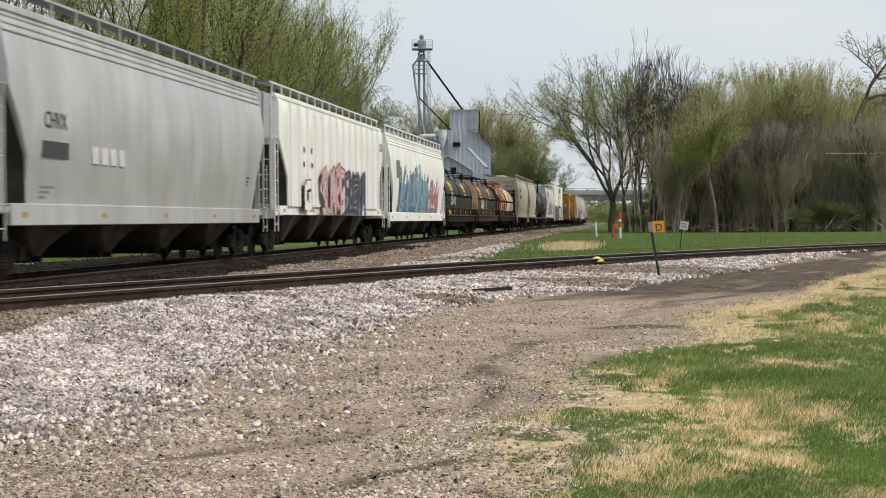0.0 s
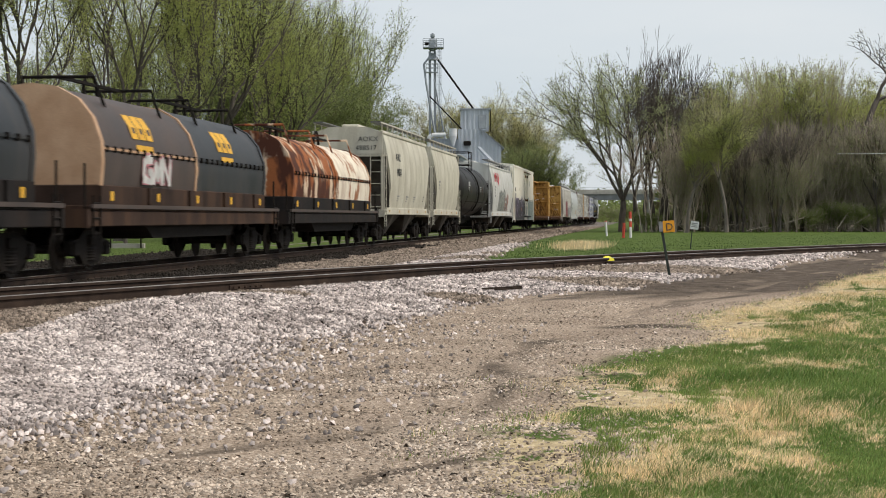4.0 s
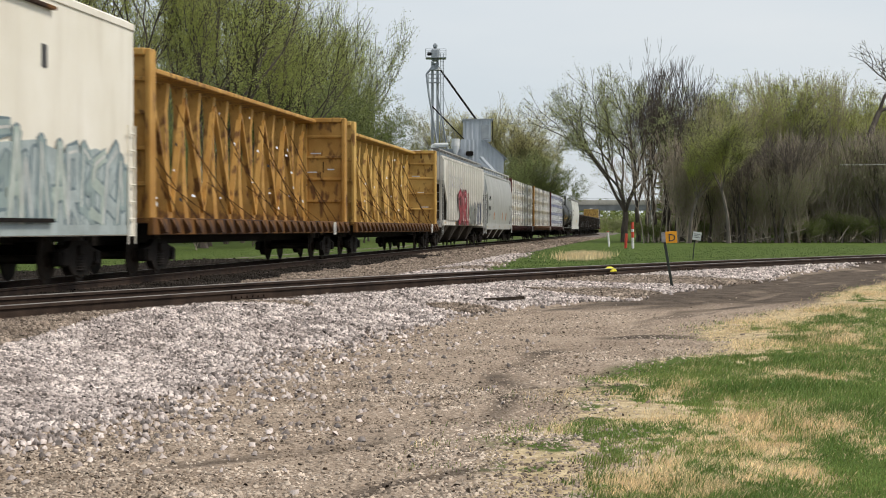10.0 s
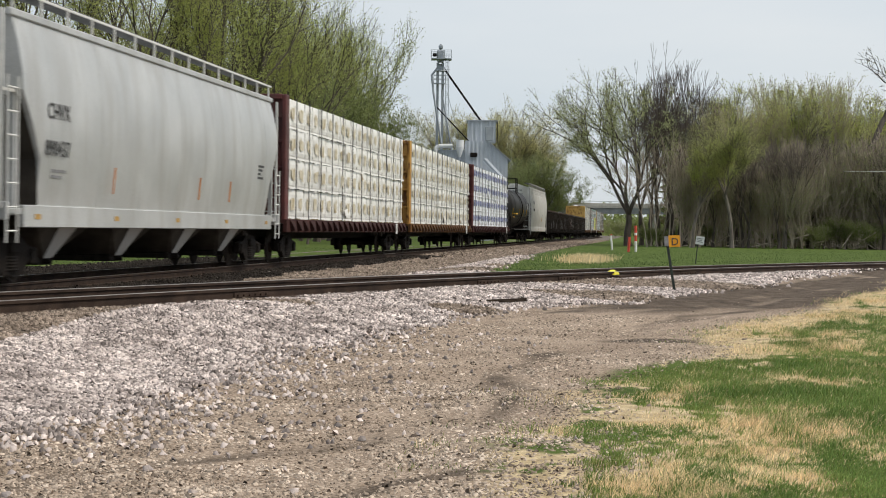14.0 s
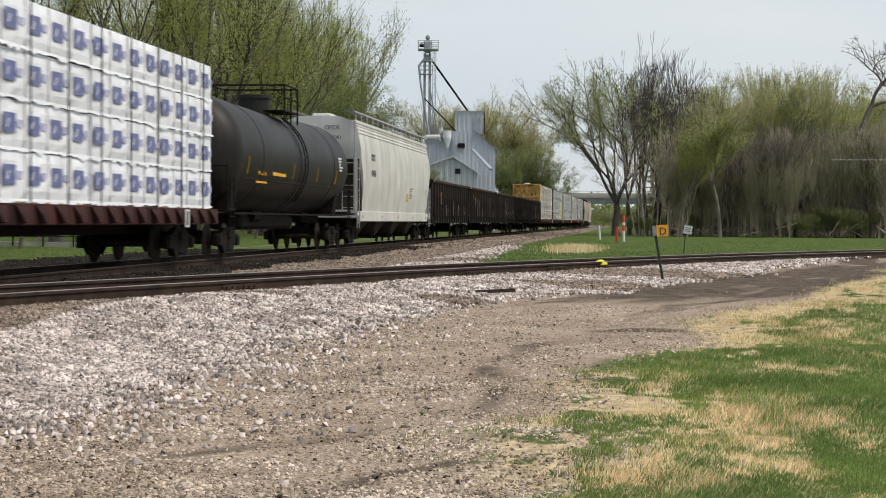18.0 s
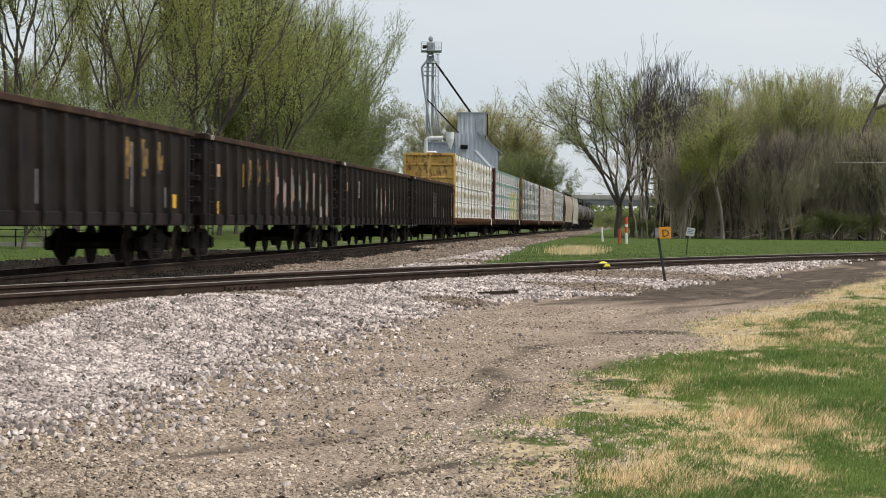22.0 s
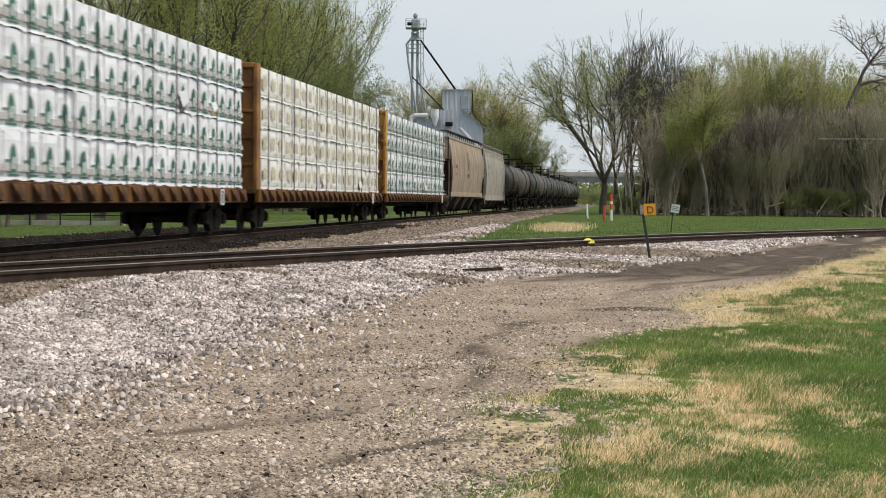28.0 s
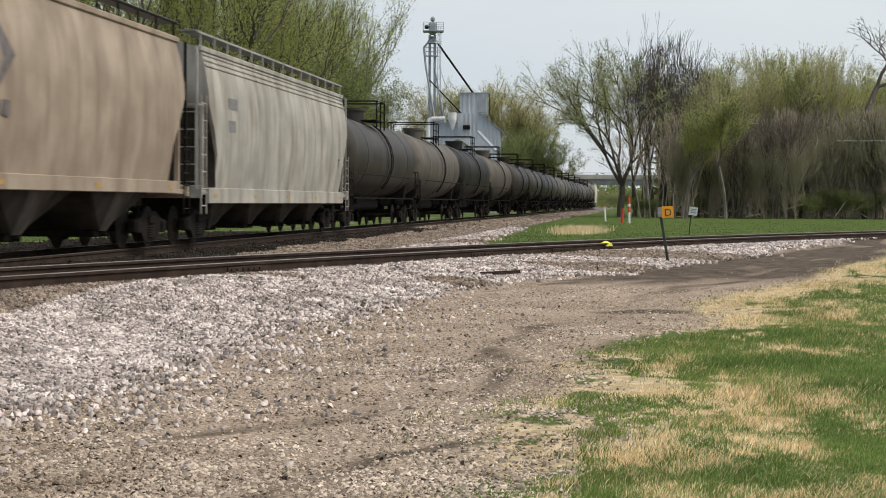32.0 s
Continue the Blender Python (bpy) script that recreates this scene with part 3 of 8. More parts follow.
def build_ground():
    az = np.radians(np.concatenate([np.arange(-180, -20, 2.5), np.arange(-20, -11, 0.6), np.arange(-11, 24.5, 0.14), np.arange(24.5, 34, 0.6), np.arange(34, 180, 2.5)]))
    rad = np.concatenate([[0.01], np.arange(0.2, 6.9, 0.2), np.geomspace(7.0, 62, 280), np.geomspace(62, 420, 90)[1:], np.geomspace(420, 4200, 16)[1:]])
    A, R = np.meshgrid(az, rad)
    X, Y = -R * np.sin(A), R * np.cos(A)
    Z = height(X, Y)
    n, m = X.shape
    idx = np.arange(n * m).reshape(n, m)
    nxt = np.roll(idx, -1, axis=1)
    quads = np.stack([idx[:-1], nxt[:-1], nxt[1:], idx[1:]], -1).reshape(-1, 4)[:, ::-1]
    me = bpy.data.meshes.new("ground")
    me.vertices.add(n * m)
    me.vertices.foreach_set("co", np.stack([X, Y, Z], -1).ravel())
    me.loops.add(quads.size)
    me.loops.foreach_set("vertex_index", quads.ravel().astype(np.int32))
    me.polygons.add(len(quads))
    me.polygons.foreach_set("loop_start", np.arange(0, quads.size, 4, dtype=np.int32))
    b, g, f = zones(X, Y)
    cover = me.attributes.new("cover", "FLOAT_COLOR", "POINT")
    soft = lambda v, w: np.clip(v / w * 0.5 + 0.5, 0, 1)
    dirt_and_shade = np.maximum(1.5 * np.exp(-(((X - 0.05) / 0.7) ** 2 + ((Y - 20.7) / 0.35) ** 2)),
                      (1.0 + 0.5 * vnoise((X - np.interp(Y, TOE_Y, TOE_X)) * 1.0, Y * 0.06, 0.32, 52) + 0.35 * vnoise(X, Y * 0.4, 0.9, 53)) * np.exp(-((X - np.interp(Y, TOE_Y, TOE_X) - 1.7) / 2.0) ** 4) * np.clip((Y - 24) / 4, 0, 1) * (Y < 85))
    along = X - np.interp(Y, TOE_Y, TOE_X)
    tracks = vnoise(along, Y * 0.09, 0.55, 71) + 0.5 * vnoise(along, Y * 0.2, 0.2, 72)
    dirt_and_shade = np.maximum(dirt_and_shade, np.where((along > 0.3) & (g < 0), 0.75 * np.clip(tracks, 0, 1), 0))
    dirt_and_shade = np.minimum(dirt_and_shade, 0.95)
    # Above 1: the shade under and behind the train, painted over its oily bed
    dirt_and_shade = np.maximum(dirt_and_shade, 1.4 * np.clip(np.where(X < main_x(Y), 8.5 + 1.5 * vnoise(X, Y, 6.0, 61), 2.7) - np.abs(X - main_x(Y)), 0, 1))
    # The same painted shade and oil between the main line and the siding
    dirt_and_shade = np.maximum(dirt_and_shade, np.where((X > MAIN_X) & (X < siding_x(Y) + 0.8) & (Y < 46), 1.4 * np.clip((siding_x(Y) + 1.2 - X), 0, 1) * np.clip((29 - Y) / 5, 0, 1), 0))
    b = b - 2.5 * (dirt_and_shade > 0.95) * ((X < siding_x(Y) + 1) & (Y < 27) | (np.abs(X - main_x(Y)) < 2.4) | (X < main_x(Y)) & (X > main_x(Y) - 7.5))
    col = np.stack([soft(b, 0.5), np.maximum(soft(g, 0.45), soft(f, 0.6)), dirt_and_shade, np.where(f > g, 0.0, np.clip(dryness(X, Y, g) * 1.2 + 0.5, 0, 1))], -1)
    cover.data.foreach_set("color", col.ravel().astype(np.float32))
    me.update(calc_edges=True)
    me.validate()
    me.shade_smooth()
    m = bpy.data.materials.new("gravel_grass_ground")
    m.use_nodes = True
    nd, l = m.node_tree.nodes, m.node_tree.links
    bs = nd["Principled BSDF"]
    bs.inputs["Roughness"].default_value = 0.95
    bs.inputs["Specular IOR Level"].default_value = 0.08
    att = nd.new("ShaderNodeAttribute")
    att.attribute_name = "cover"
    sep = nd.new("ShaderNodeSeparateColor")
    l.new(att.outputs["Color"], sep.inputs["Color"])
    co = nd.new("ShaderNodeTexCoord")

    def tone(scale, detail, a, b, lo=0.35, hi=0.65, kind="ShaderNodeTexNoise", out="Fac"):
        t = nd.new(kind)
        t.inputs["Scale"].default_value = scale
        if kind == "ShaderNodeTexNoise":
            t.inputs["Detail"].default_value = detail
        l.new(co.outputs["Object"], t.inputs["Vector"])
        r = nd.new("ShaderNodeValToRGB")
        r.color_ramp.elements[0].position, r.color_ramp.elements[0].color = lo, rgba(a)
        r.color_ramp.elements[1].position, r.color_ramp.elements[1].color = hi, rgba(b)
        l.new(t.outputs[out], r.inputs["Fac"])
        return r.outputs["Color"], t.outputs[out]

    def mix(fac, a, b, mode="MIX", k=None):
        x = nd.new("ShaderNodeMix")
        x.data_type, x.blend_type = "RGBA", mode
        if k is not None:
            x.inputs["Factor"].default_value = k
        else:
            l.new(fac, x.inputs["Factor"])
        l.new(a, x.inputs["A"])
        l.new(b, x.inputs["B"])
        return x.outputs["Result"]

    def sharp(src, noise_out, amount, lo, hi):
        a = nd.new("ShaderNodeMath")
        a.operation = "MULTIPLY_ADD"
        l.new(noise_out, a.inputs[0])
        a.inputs[1].default_value = amount
        l.new(src, a.inputs[2])
        r = nd.new("ShaderNodeMapRange")
        r.inputs["From Min"].default_value, r.inputs["From Max"].default_value = lo + amount * 0.5, hi + amount * 0.5
        l.new(a.outputs[0], r.inputs["Value"])
        return r.outputs["Result"]

    road, n1 = tone(0.9, 8, (0.245, 0.18, 0.128), (0.41, 0.32, 0.24))
    pebble, n2 = tone(36, 4, (0.125, 0.095, 0.072), (0.56, 0.465, 0.39), 0.40, 0.64)
    road = mix(None, road, pebble, k=0.5)
    chips, n3 = tone(26, 0, (0.36, 0.33, 0.31), (0.10, 0.085, 0.075), 0.05, 0.55, "ShaderNodeTexVoronoi", "Distance")
    tint, n4 = tone(0.35, 5, (0.20, 0.17, 0.15), (0.30, 0.275, 0.26))
    chips = mix(None, chips, tint, k=0.3)
    green, n5 = tone(1.6, 8, (0.036, 0.075, 0.011), (0.08, 0.135, 0.025))
    straw, n6 = tone(7, 8, (0.34, 0.26, 0.14), (0.68, 0.55, 0.33))
    straw = mix(None, straw, pebble, k=0.25)
    thatch, n8 = tone(9, 4, (0.11, 0.12, 0.045), (0.26, 0.225, 0.11))
    green = mix(None, green, thatch, k=0.18)
    lawn = mix(sharp(att.outputs["Alpha"], n5, 0.5, 0.3, 0.7), green, straw)
    dirt, n7 = tone(3, 8, (0.034, 0.026, 0.020), (0.112, 0.086, 0.066))
    dirt = mix(None, dirt, pebble, k=0.12)
    # near-black trackbed tone: oil plus shade put into the colour
    oil_and_shade, n9 = tone(4, 6, (0.005, 0.0042, 0.0036), (0.015, 0.0125, 0.0105))
    dirt = mix(sharp(sep.outputs["Blue"], n1, 0.2, 1.0, 1.25), dirt, oil_and_shade)
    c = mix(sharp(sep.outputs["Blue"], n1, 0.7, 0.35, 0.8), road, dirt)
    c = mix(sharp(sep.outputs["Green"], n2, 0.6, 0.35, 0.65), c, lawn)
    c = mix(sharp(sep.outputs["Red"], n2, 0.5, 0.35, 0.65), c, chips)
    l.new(c, bs.inputs["Base Color"])
    bp = nd.new("ShaderNodeBump")
    bp.inputs["Strength"].default_value, bp.inputs["Distance"].default_value = 0.7, 0.03
    l.new(n2, bp.inputs["Height"])
    l.new(bp.outputs["Normal"], bs.inputs["Normal"])
    me.materials.append(m)
    tagged(new("ground", me), "gravel lot, ballast banks and patchy spring grass", kind="structure")


build_ground()


def scatter(name, pts, size, material, label, flat=0.7, seed=1):
    """Many small angular stones joined into one mesh: a five-cornered foot and a three-cornered crown each."""
    r = np.random.default_rng(seed)
    n = len(pts)
    foot = [(0.52 * math.cos(1.2566 * i), 0.52 * math.sin(1.2566 * i), -0.4) for i in range(5)]
    top = [(0.3 * math.cos(2.0944 * i + 0.5), 0.3 * math.sin(2.0944 * i + 0.5), 0.45) for i in range(3)]
    base = np.array(foot + top)
    faces = np.array([(0, 1, 5), (1, 6, 5), (1, 2, 6), (2, 3, 6), (3, 7, 6), (3, 4, 7), (4, 5, 7), (4, 0, 5), (5, 6, 7)])
    v = base[None] + r.uniform(-0.27, 0.27, (n, 8, 3))
    v *= (np.broadcast_to(size, n)[:, None] * r.uniform(0.55, 1.4, (n, 1)) * np.ones((1, 3)))[:, None, :] * np.array([1.2, 0.9, flat])
    a, b = r.uniform(0, 6.283, n), r.normal(0, 0.5, n)
    ca, sa, cb, sb = np.cos(a), np.sin(a), np.cos(b), np.sin(b)
    x, y, z = v[..., 0].copy(), v[..., 1].copy(), v[..., 2].copy()
    x, z = x * cb[:, None] + z * sb[:, None], z * cb[:, None] - x * sb[:, None]
    v[..., 0], v[..., 1], v[..., 2] = x * ca[:, None] - y * sa[:, None], x * sa[:, None] + y * ca[:, None], z
    v += pts[:, None, :]
    f = (faces[None] + (np.arange(n) * 8)[:, None, None]).reshape(-1, 3)
    return raw_mesh(name, v.reshape(-1, 3), f, material, label)


def raw_mesh(name, verts, faces, material, label, kind="stuff", category=""):
    k = faces.shape[1]
    me = bpy.data.meshes.new(name)
    me.vertices.add(len(verts))
    me.vertices.foreach_set("co", np.ascontiguousarray(verts, dtype=np.float32).ravel())
    me.loops.add(faces.size)
    me.loops.foreach_set("vertex_index", faces.ravel().astype(np.int32))
    me.polygons.add(len(faces))
    me.polygons.foreach_set("loop_start", np.arange(0, faces.size, k, dtype=np.int32))
    me.update(calc_edges=True)
    me.materials.append(material)
    ob = new(name, me)
    return tagged(ob, label, category, kind=kind)


def seen_area(n, r0, r1, a0=-9.5, a1=23.5, seed=0, power=1.0):
    """Random spots on the plan in a fan from the standpoint; power 1 spreads them evenly along the way out."""
    r = np.random.default_rng(seed)
    rad = r0 * (r1 / r0) ** (r.uniform(0, 1, n) ** power)
    az = np.radians(r.uniform(a0, a1, n))
    return -rad * np.sin(az), rad * np.cos(az)


def build_stones():
    x, y = seen_area(500000, 8.4, 75.0, seed=11)
    b, g, f = zones(x, y)
    r = np.random.default_rng(5)
    keep = b + np.where(r.random(len(x)) < 0.3, -r.exponential(0.55, len(x)) * -1.0 * (y < 21), r.normal(0, 0.25, len(x))) > 0.0
    x, y = x[keep], y[keep]
    # stones under and behind the train get the tone with painted-in shade
    oily_shaded = (x < main_x(y)) | (np.abs(x - main_x(y)) < 2.3 + 0.3 * vnoise(x, y, 1.5, 22)) | ((x > MAIN_X) & (x < siding_x(y) + 0.9) & (y < 26 + 2 * vnoise(x, y, 2, 24)) & (x < siding_x(y) + 0.7))
    few = ~oily_shaded | (r.random(len(x)) < 0.45)
    x, y, oily_shaded = x[few], y[few], oily_shaded[few]
    brown = (np.abs(x - main_x(y)) < 5.5) | (vnoise(x, y, 2.2, 21) > 0.45)
    for sel, name, m, lab in ((~brown & ~oily_shaded, "ballast", M_STONE, "pale grey crushed limestone ballast"), (brown & ~oily_shaded, "brown_ballast", M_STONE_BROWN, "brownish crushed stone ballast"), (oily_shaded, "grimy_ballast", M_STONE_OILY_SHADED, "dark main-line ballast, oil and under-train shade in its colour")):
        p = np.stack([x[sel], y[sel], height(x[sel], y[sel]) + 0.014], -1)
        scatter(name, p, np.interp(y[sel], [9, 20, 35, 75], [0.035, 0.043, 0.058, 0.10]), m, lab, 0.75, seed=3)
    x, y = seen_area(190000, 7.2, 36.0, seed=12)
    b, g, f = zones(x, y)
    along = x - np.interp(y, TOE_Y, TOE_X)
    patch = 0.6 * vnoise(x, y, 1.1, 31) + 0.6 * vnoise(x, y, 0.4, 32) - 0.9 * np.clip(vnoise(along, y * 0.09, 0.55, 71), -0.6, 1)
    bald = 0.8 * np.exp(-(((x + 0.3) / 0.5) ** 2 + ((y - 10.2) / 1.8) ** 2))
    keep = (b < 0.1) & (g + r.normal(0, 0.25, len(x)) < 0.25 + bald) & (0.75 * patch + r.normal(0, 0.5, len(x)) > -0.2 + 1.6 * ((y > 25) & (x < np.interp(y, TOE_Y, TOE_X) + 3.6)))
    x, y = x[keep], y[keep]
    scatter("road_gravel", np.stack([x, y, height(x, y) + 0.002], -1), 0.0195 * r.uniform(0.4, 1.55, len(x)), M_GRAVEL, "loose worn road gravel", 0.42, 4)
    y = 75 * (230 / 75) ** r.random(12000)
    x = main_x(y) + r.uniform(1.2, 5.6, len(y))
    scatter("far_ballast", np.stack([x, y, height(x, y) + 0.02], -1), 0.15, M_STONE_BROWN, "brownish ballast shoulder far along the line", 0.6, 7)
    x, y = seen_area(700, 7.2, 30.0, seed=13)
    b, g, f = zones(x, y)
    keep = (b < 0.3) & (g < 1.0)
    x, y = x[keep], y[keep]
    scatter("loose_stones", np.stack([x, y, height(x, y) + 0.004], -1), 0.036, M_STONE_BROWN, "scattered larger stones in the lot", 0.55, 6)


build_stones()


def blades(name, x, y, tall, wide, material, label, seed, flop=0.75):
    r = np.random.default_rng(seed)
    n = len(x)
    z = height(x, y)
    a = r.uniform(0, 6.283, n)
    h = tall * r.uniform(0.4, 1.25, n)
    w = wide * r.uniform(0.6, 1.3, n) * 0.5
    lean = h * r.uniform(0.1, flop, n)
    la = r.normal(0.6, 1.3, n)
    dx, dy = np.cos(a) * w, np.sin(a) * w
    bx, by = np.cos(la) * lean, np.sin(la) * lean
    base = np.stack([x, y, z], -1)
    off = np.stack([dx, dy, np.zeros(n)], -1)
    mid = base + np.stack([bx * 0.35, by * 0.35, h * 0.6], -1)
    tip = base + np.stack([bx, by, h], -1)
    v = np.stack([base - off, base + off, mid + off * 0.7, mid - off * 0.7, tip], 1).reshape(-1, 3)
    i = np.arange(n)[:, None] * 5
    f = np.concatenate([i + np.array([[0, 1, 2]]), i + np.array([[0, 2, 3]]), i + np.array([[3, 2, 4]])])
    raw_mesh(name, v, f, material, label)


def build_grass():
    r = np.random.default_rng(9)
    x, y = seen_area(640000, 7.0, 75.0, -9.5, 9, seed=21)
    b, g, f = zones(x, y)
    near = (g + r.normal(0, 0.3, len(x)) > 0.15) & (b < 0.1)
    d = dryness(x, y, g)
    dry = d + r.normal(0, 0.55, len(x)) > 0.0
    thin = vnoise(x, y, 0.7, 44) + 0.5 * vnoise(x, y, 0.22, 45) + r.normal(0, 0.25, len(x)) > -0.45 + np.clip(1.1 - 1.3 * g, 0, 1) * (y < 20) + 0.7 * np.exp(-(((x + 0.3) / 0.5) ** 2 + ((y - 10.2) / 1.6) ** 2))
    tall = 0.65 + 0.45 * np.clip(vnoise(x, y, 0.9, 46) + 0.6 * vnoise(x, y, 0.3, 47), -0.8, 1.0)
    # long dead tufts
    long_tuft = np.exp(-(((x - 0.8) / 0.3) ** 2 + ((y - 12.1) / 1.0) ** 2)) + np.exp(-(((x - 2.78) / 0.12) ** 2 + ((y - 21.5) / 0.35) ** 2)) + 0.6 * np.exp(-(((x - 0.96) / 0.2) ** 2 + ((y - 9.65) / 0.4) ** 2))
    tall = tall * (1 + 1.1 * long_tuft)
    dry = dry | (r.random(len(x)) < 0.06)
    sel = near & dry & thin & ((r.random(len(x)) < 0.55) | (y > 19))
    blades("dry_grass", x[sel], y[sel], 0.06 * tall[sel], 0.0045, M_GRASS_DRY, "dry straw-coloured grass tufts", 1, 1.7)
    sel = near & ~dry & (thin | (g > 0.6))
    fresh = sel & (r.random(len(x)) < 0.3 + 0.3 * (vnoise(x, y * 0.5, 0.4, 48) > 0.1) * (g < 1.6))
    blades("green_grass", x[sel & ~fresh], y[sel & ~fresh], 0.06 * tall[sel & ~fresh], 0.006, M_GRASS, "short green spring grass", 2, 1.0)
    blades("yellowish_grass", x[fresh], y[fresh], 0.055 * tall[fresh], 0.0055, M_GRASS_LIME, "yellowish young grass blades", 5, 1.2)
    x, y = seen_area(60000, 40.0, 120.0, -9.5, 24, seed=22)
    b, g, f = zones(x, y)
    sel = (f > 0.2) & (b < 0)
    blades("field_grass", x[sel], y[sel], 0.04, 0.016, M_GRASS_FIELD, "green grass between the tracks", 3)
    x, y = rng.normal(-2.66, 0.45, 2600), rng.normal(65, 2.6, 2600)
    blades("dead_grass_patch", x, y, 0.24, 0.018, M_GRASS_DRY, "patch of tall dead grass between the tracks", 4)


build_grass()


# ---- tracks ----
def rail_geo(xs, ys, zs):
    """A flat-bottomed rail along a line."""
    prof = [(-0.07, 0), (0.07, 0), (0.07, 0.012), (0.012, 0.035), (0.012, 0.115), (0.036, 0.13), (0.036, 0.165), (0.028, 0.172), (-0.028, 0.172), (-0.036, 0.165), (-0.036, 0.13), (-0.012, 0.115), (-0.012, 0.035), (-0.07, 0.012)]
    g, n = Geo(), len(prof)
    tx, ty = np.gradient(xs), np.gradient(ys)
    ln = np.hypot(tx, ty)
    nx, ny = ty / ln, -tx / ln
    for i in range(len(xs)):
        g.v += [(xs[i] + nx[i] * a, ys[i] + ny[i] * a, zs[i] - 0.172 + b) for a, b in prof]
    for i in range(len(xs) - 1):
        for j in range(n):
            a, b = i * n + j, i * n + (j + 1) % n
            g.f.append((a, a + n, b + n, b))
            g.k.append(1 if 6 <= j <= 8 else 0)
    return g


def offset_line(xs, ys, d):
    tx, ty = np.gradient(xs), np.gradient(ys)
    ln = np.hypot(tx, ty)
    return xs + ty / ln * d, ys - tx / ln * d


def build_track(name, label, fx, ys, tie_limit, rail_z):
    track = thing(name, label, "railway track", kind="structure")
    xs = fx(ys)
    for side in (-1, 1):
        px, py = offset_line(xs, ys, side * 0.755)
        part("rail", rail_geo(px, py, np.full(len(px), rail_z)), [M_RAIL, M_RAILHEAD], track, "rusty rail with a worn head")
    tie = Geo().box(-1.3, 1.3, -0.115, 0.115, -0.18, 0, bevel=0.012).mesh("tie", M_TIE)
    plate = Geo().box(-0.19, 0.19, -0.09, 0.09, 0, 0.014, bevel=0.004).mesh("tie_plate", M_RAIL)
    far = Geo()
    s, y, count = 0.0, ys[0], 0
    while y < ys[-1]:
        x0, x1 = float(fx(y - 0.1)), float(fx(y + 0.1))
        ang = math.degrees(math.atan2(x1 - x0, 0.2))
        if y < tie_limit:
            t = part("tie", tie, None, track, at=pose(float(fx(y)), y, rail_z - 0.172, 0, 0, -ang + rng.normal(0, 1.2)))
            if name == "siding_track":
                part("tie_plate", plate, None, t, at=pose(0.755, 0, 0))
        else:
            c, sn = math.cos(radians(-ang)), math.sin(radians(-ang))
            cx = float(fx(y))
            q = [(cx + a * c - b * sn, y + a * sn + b * c, z) for z in (rail_z - 0.35, rail_z - 0.174) for a, b in ((-1.3, -0.115), (1.3, -0.115), (1.3, 0.115), (-1.3, 0.115))]
            far.add(q, [(4, 5, 6, 7), (0, 1, 5, 4), (1, 2, 6, 5), (2, 3, 7, 6), (3, 0, 4, 7)])
        y += 0.53 + rng.normal(0, 0.012)
    if far.v:
        tagged(part("far_ties", far, M_TIE, track), kind="stuff")
    return track


main_track = build_track("main_track", "straight main line on dark creosoted ties", main_x, np.concatenate([np.arange(0, 330, 5.0), np.arange(330, 560, 4.0)]), 120, MAIN_RAIL_Z)
siding = build_track("siding_track", "rusty siding curving away from the main line", siding_x, np.concatenate([np.arange(6.0, 70, 1.0), np.arange(70, 190, 5.0)]), 80, RAIL_Z)


def build_joint(y):
    """Bolted fishplates on the near rail of the siding."""
    x = float(siding_x(y))
    ang = -math.degrees(math.atan2(float(siding_x(y + .2)) - x, 0.2))
    g = Geo().box(0.012, 0.034, -0.46, 0.46, 0.035, 0.11, bevel=0.008)
    j = part("joint_bar", g, M_RAIL, siding, "bolted rail joint bar", at=pose(x, y, RAIL_Z - 0.172, 0, 0, ang) @ pose(0.755, 0, 0))
    for i in range(6):
        part("bolt", Geo().tube((0.03, -0.38 + i * 0.152, 0.072), (0.06, -0.38 + i * 0.152, 0.072), 0.016, 6), M_RAIL, j)


for jy in (23.3, 31.0, 34.4, 40.5):
    build_joint(jy)

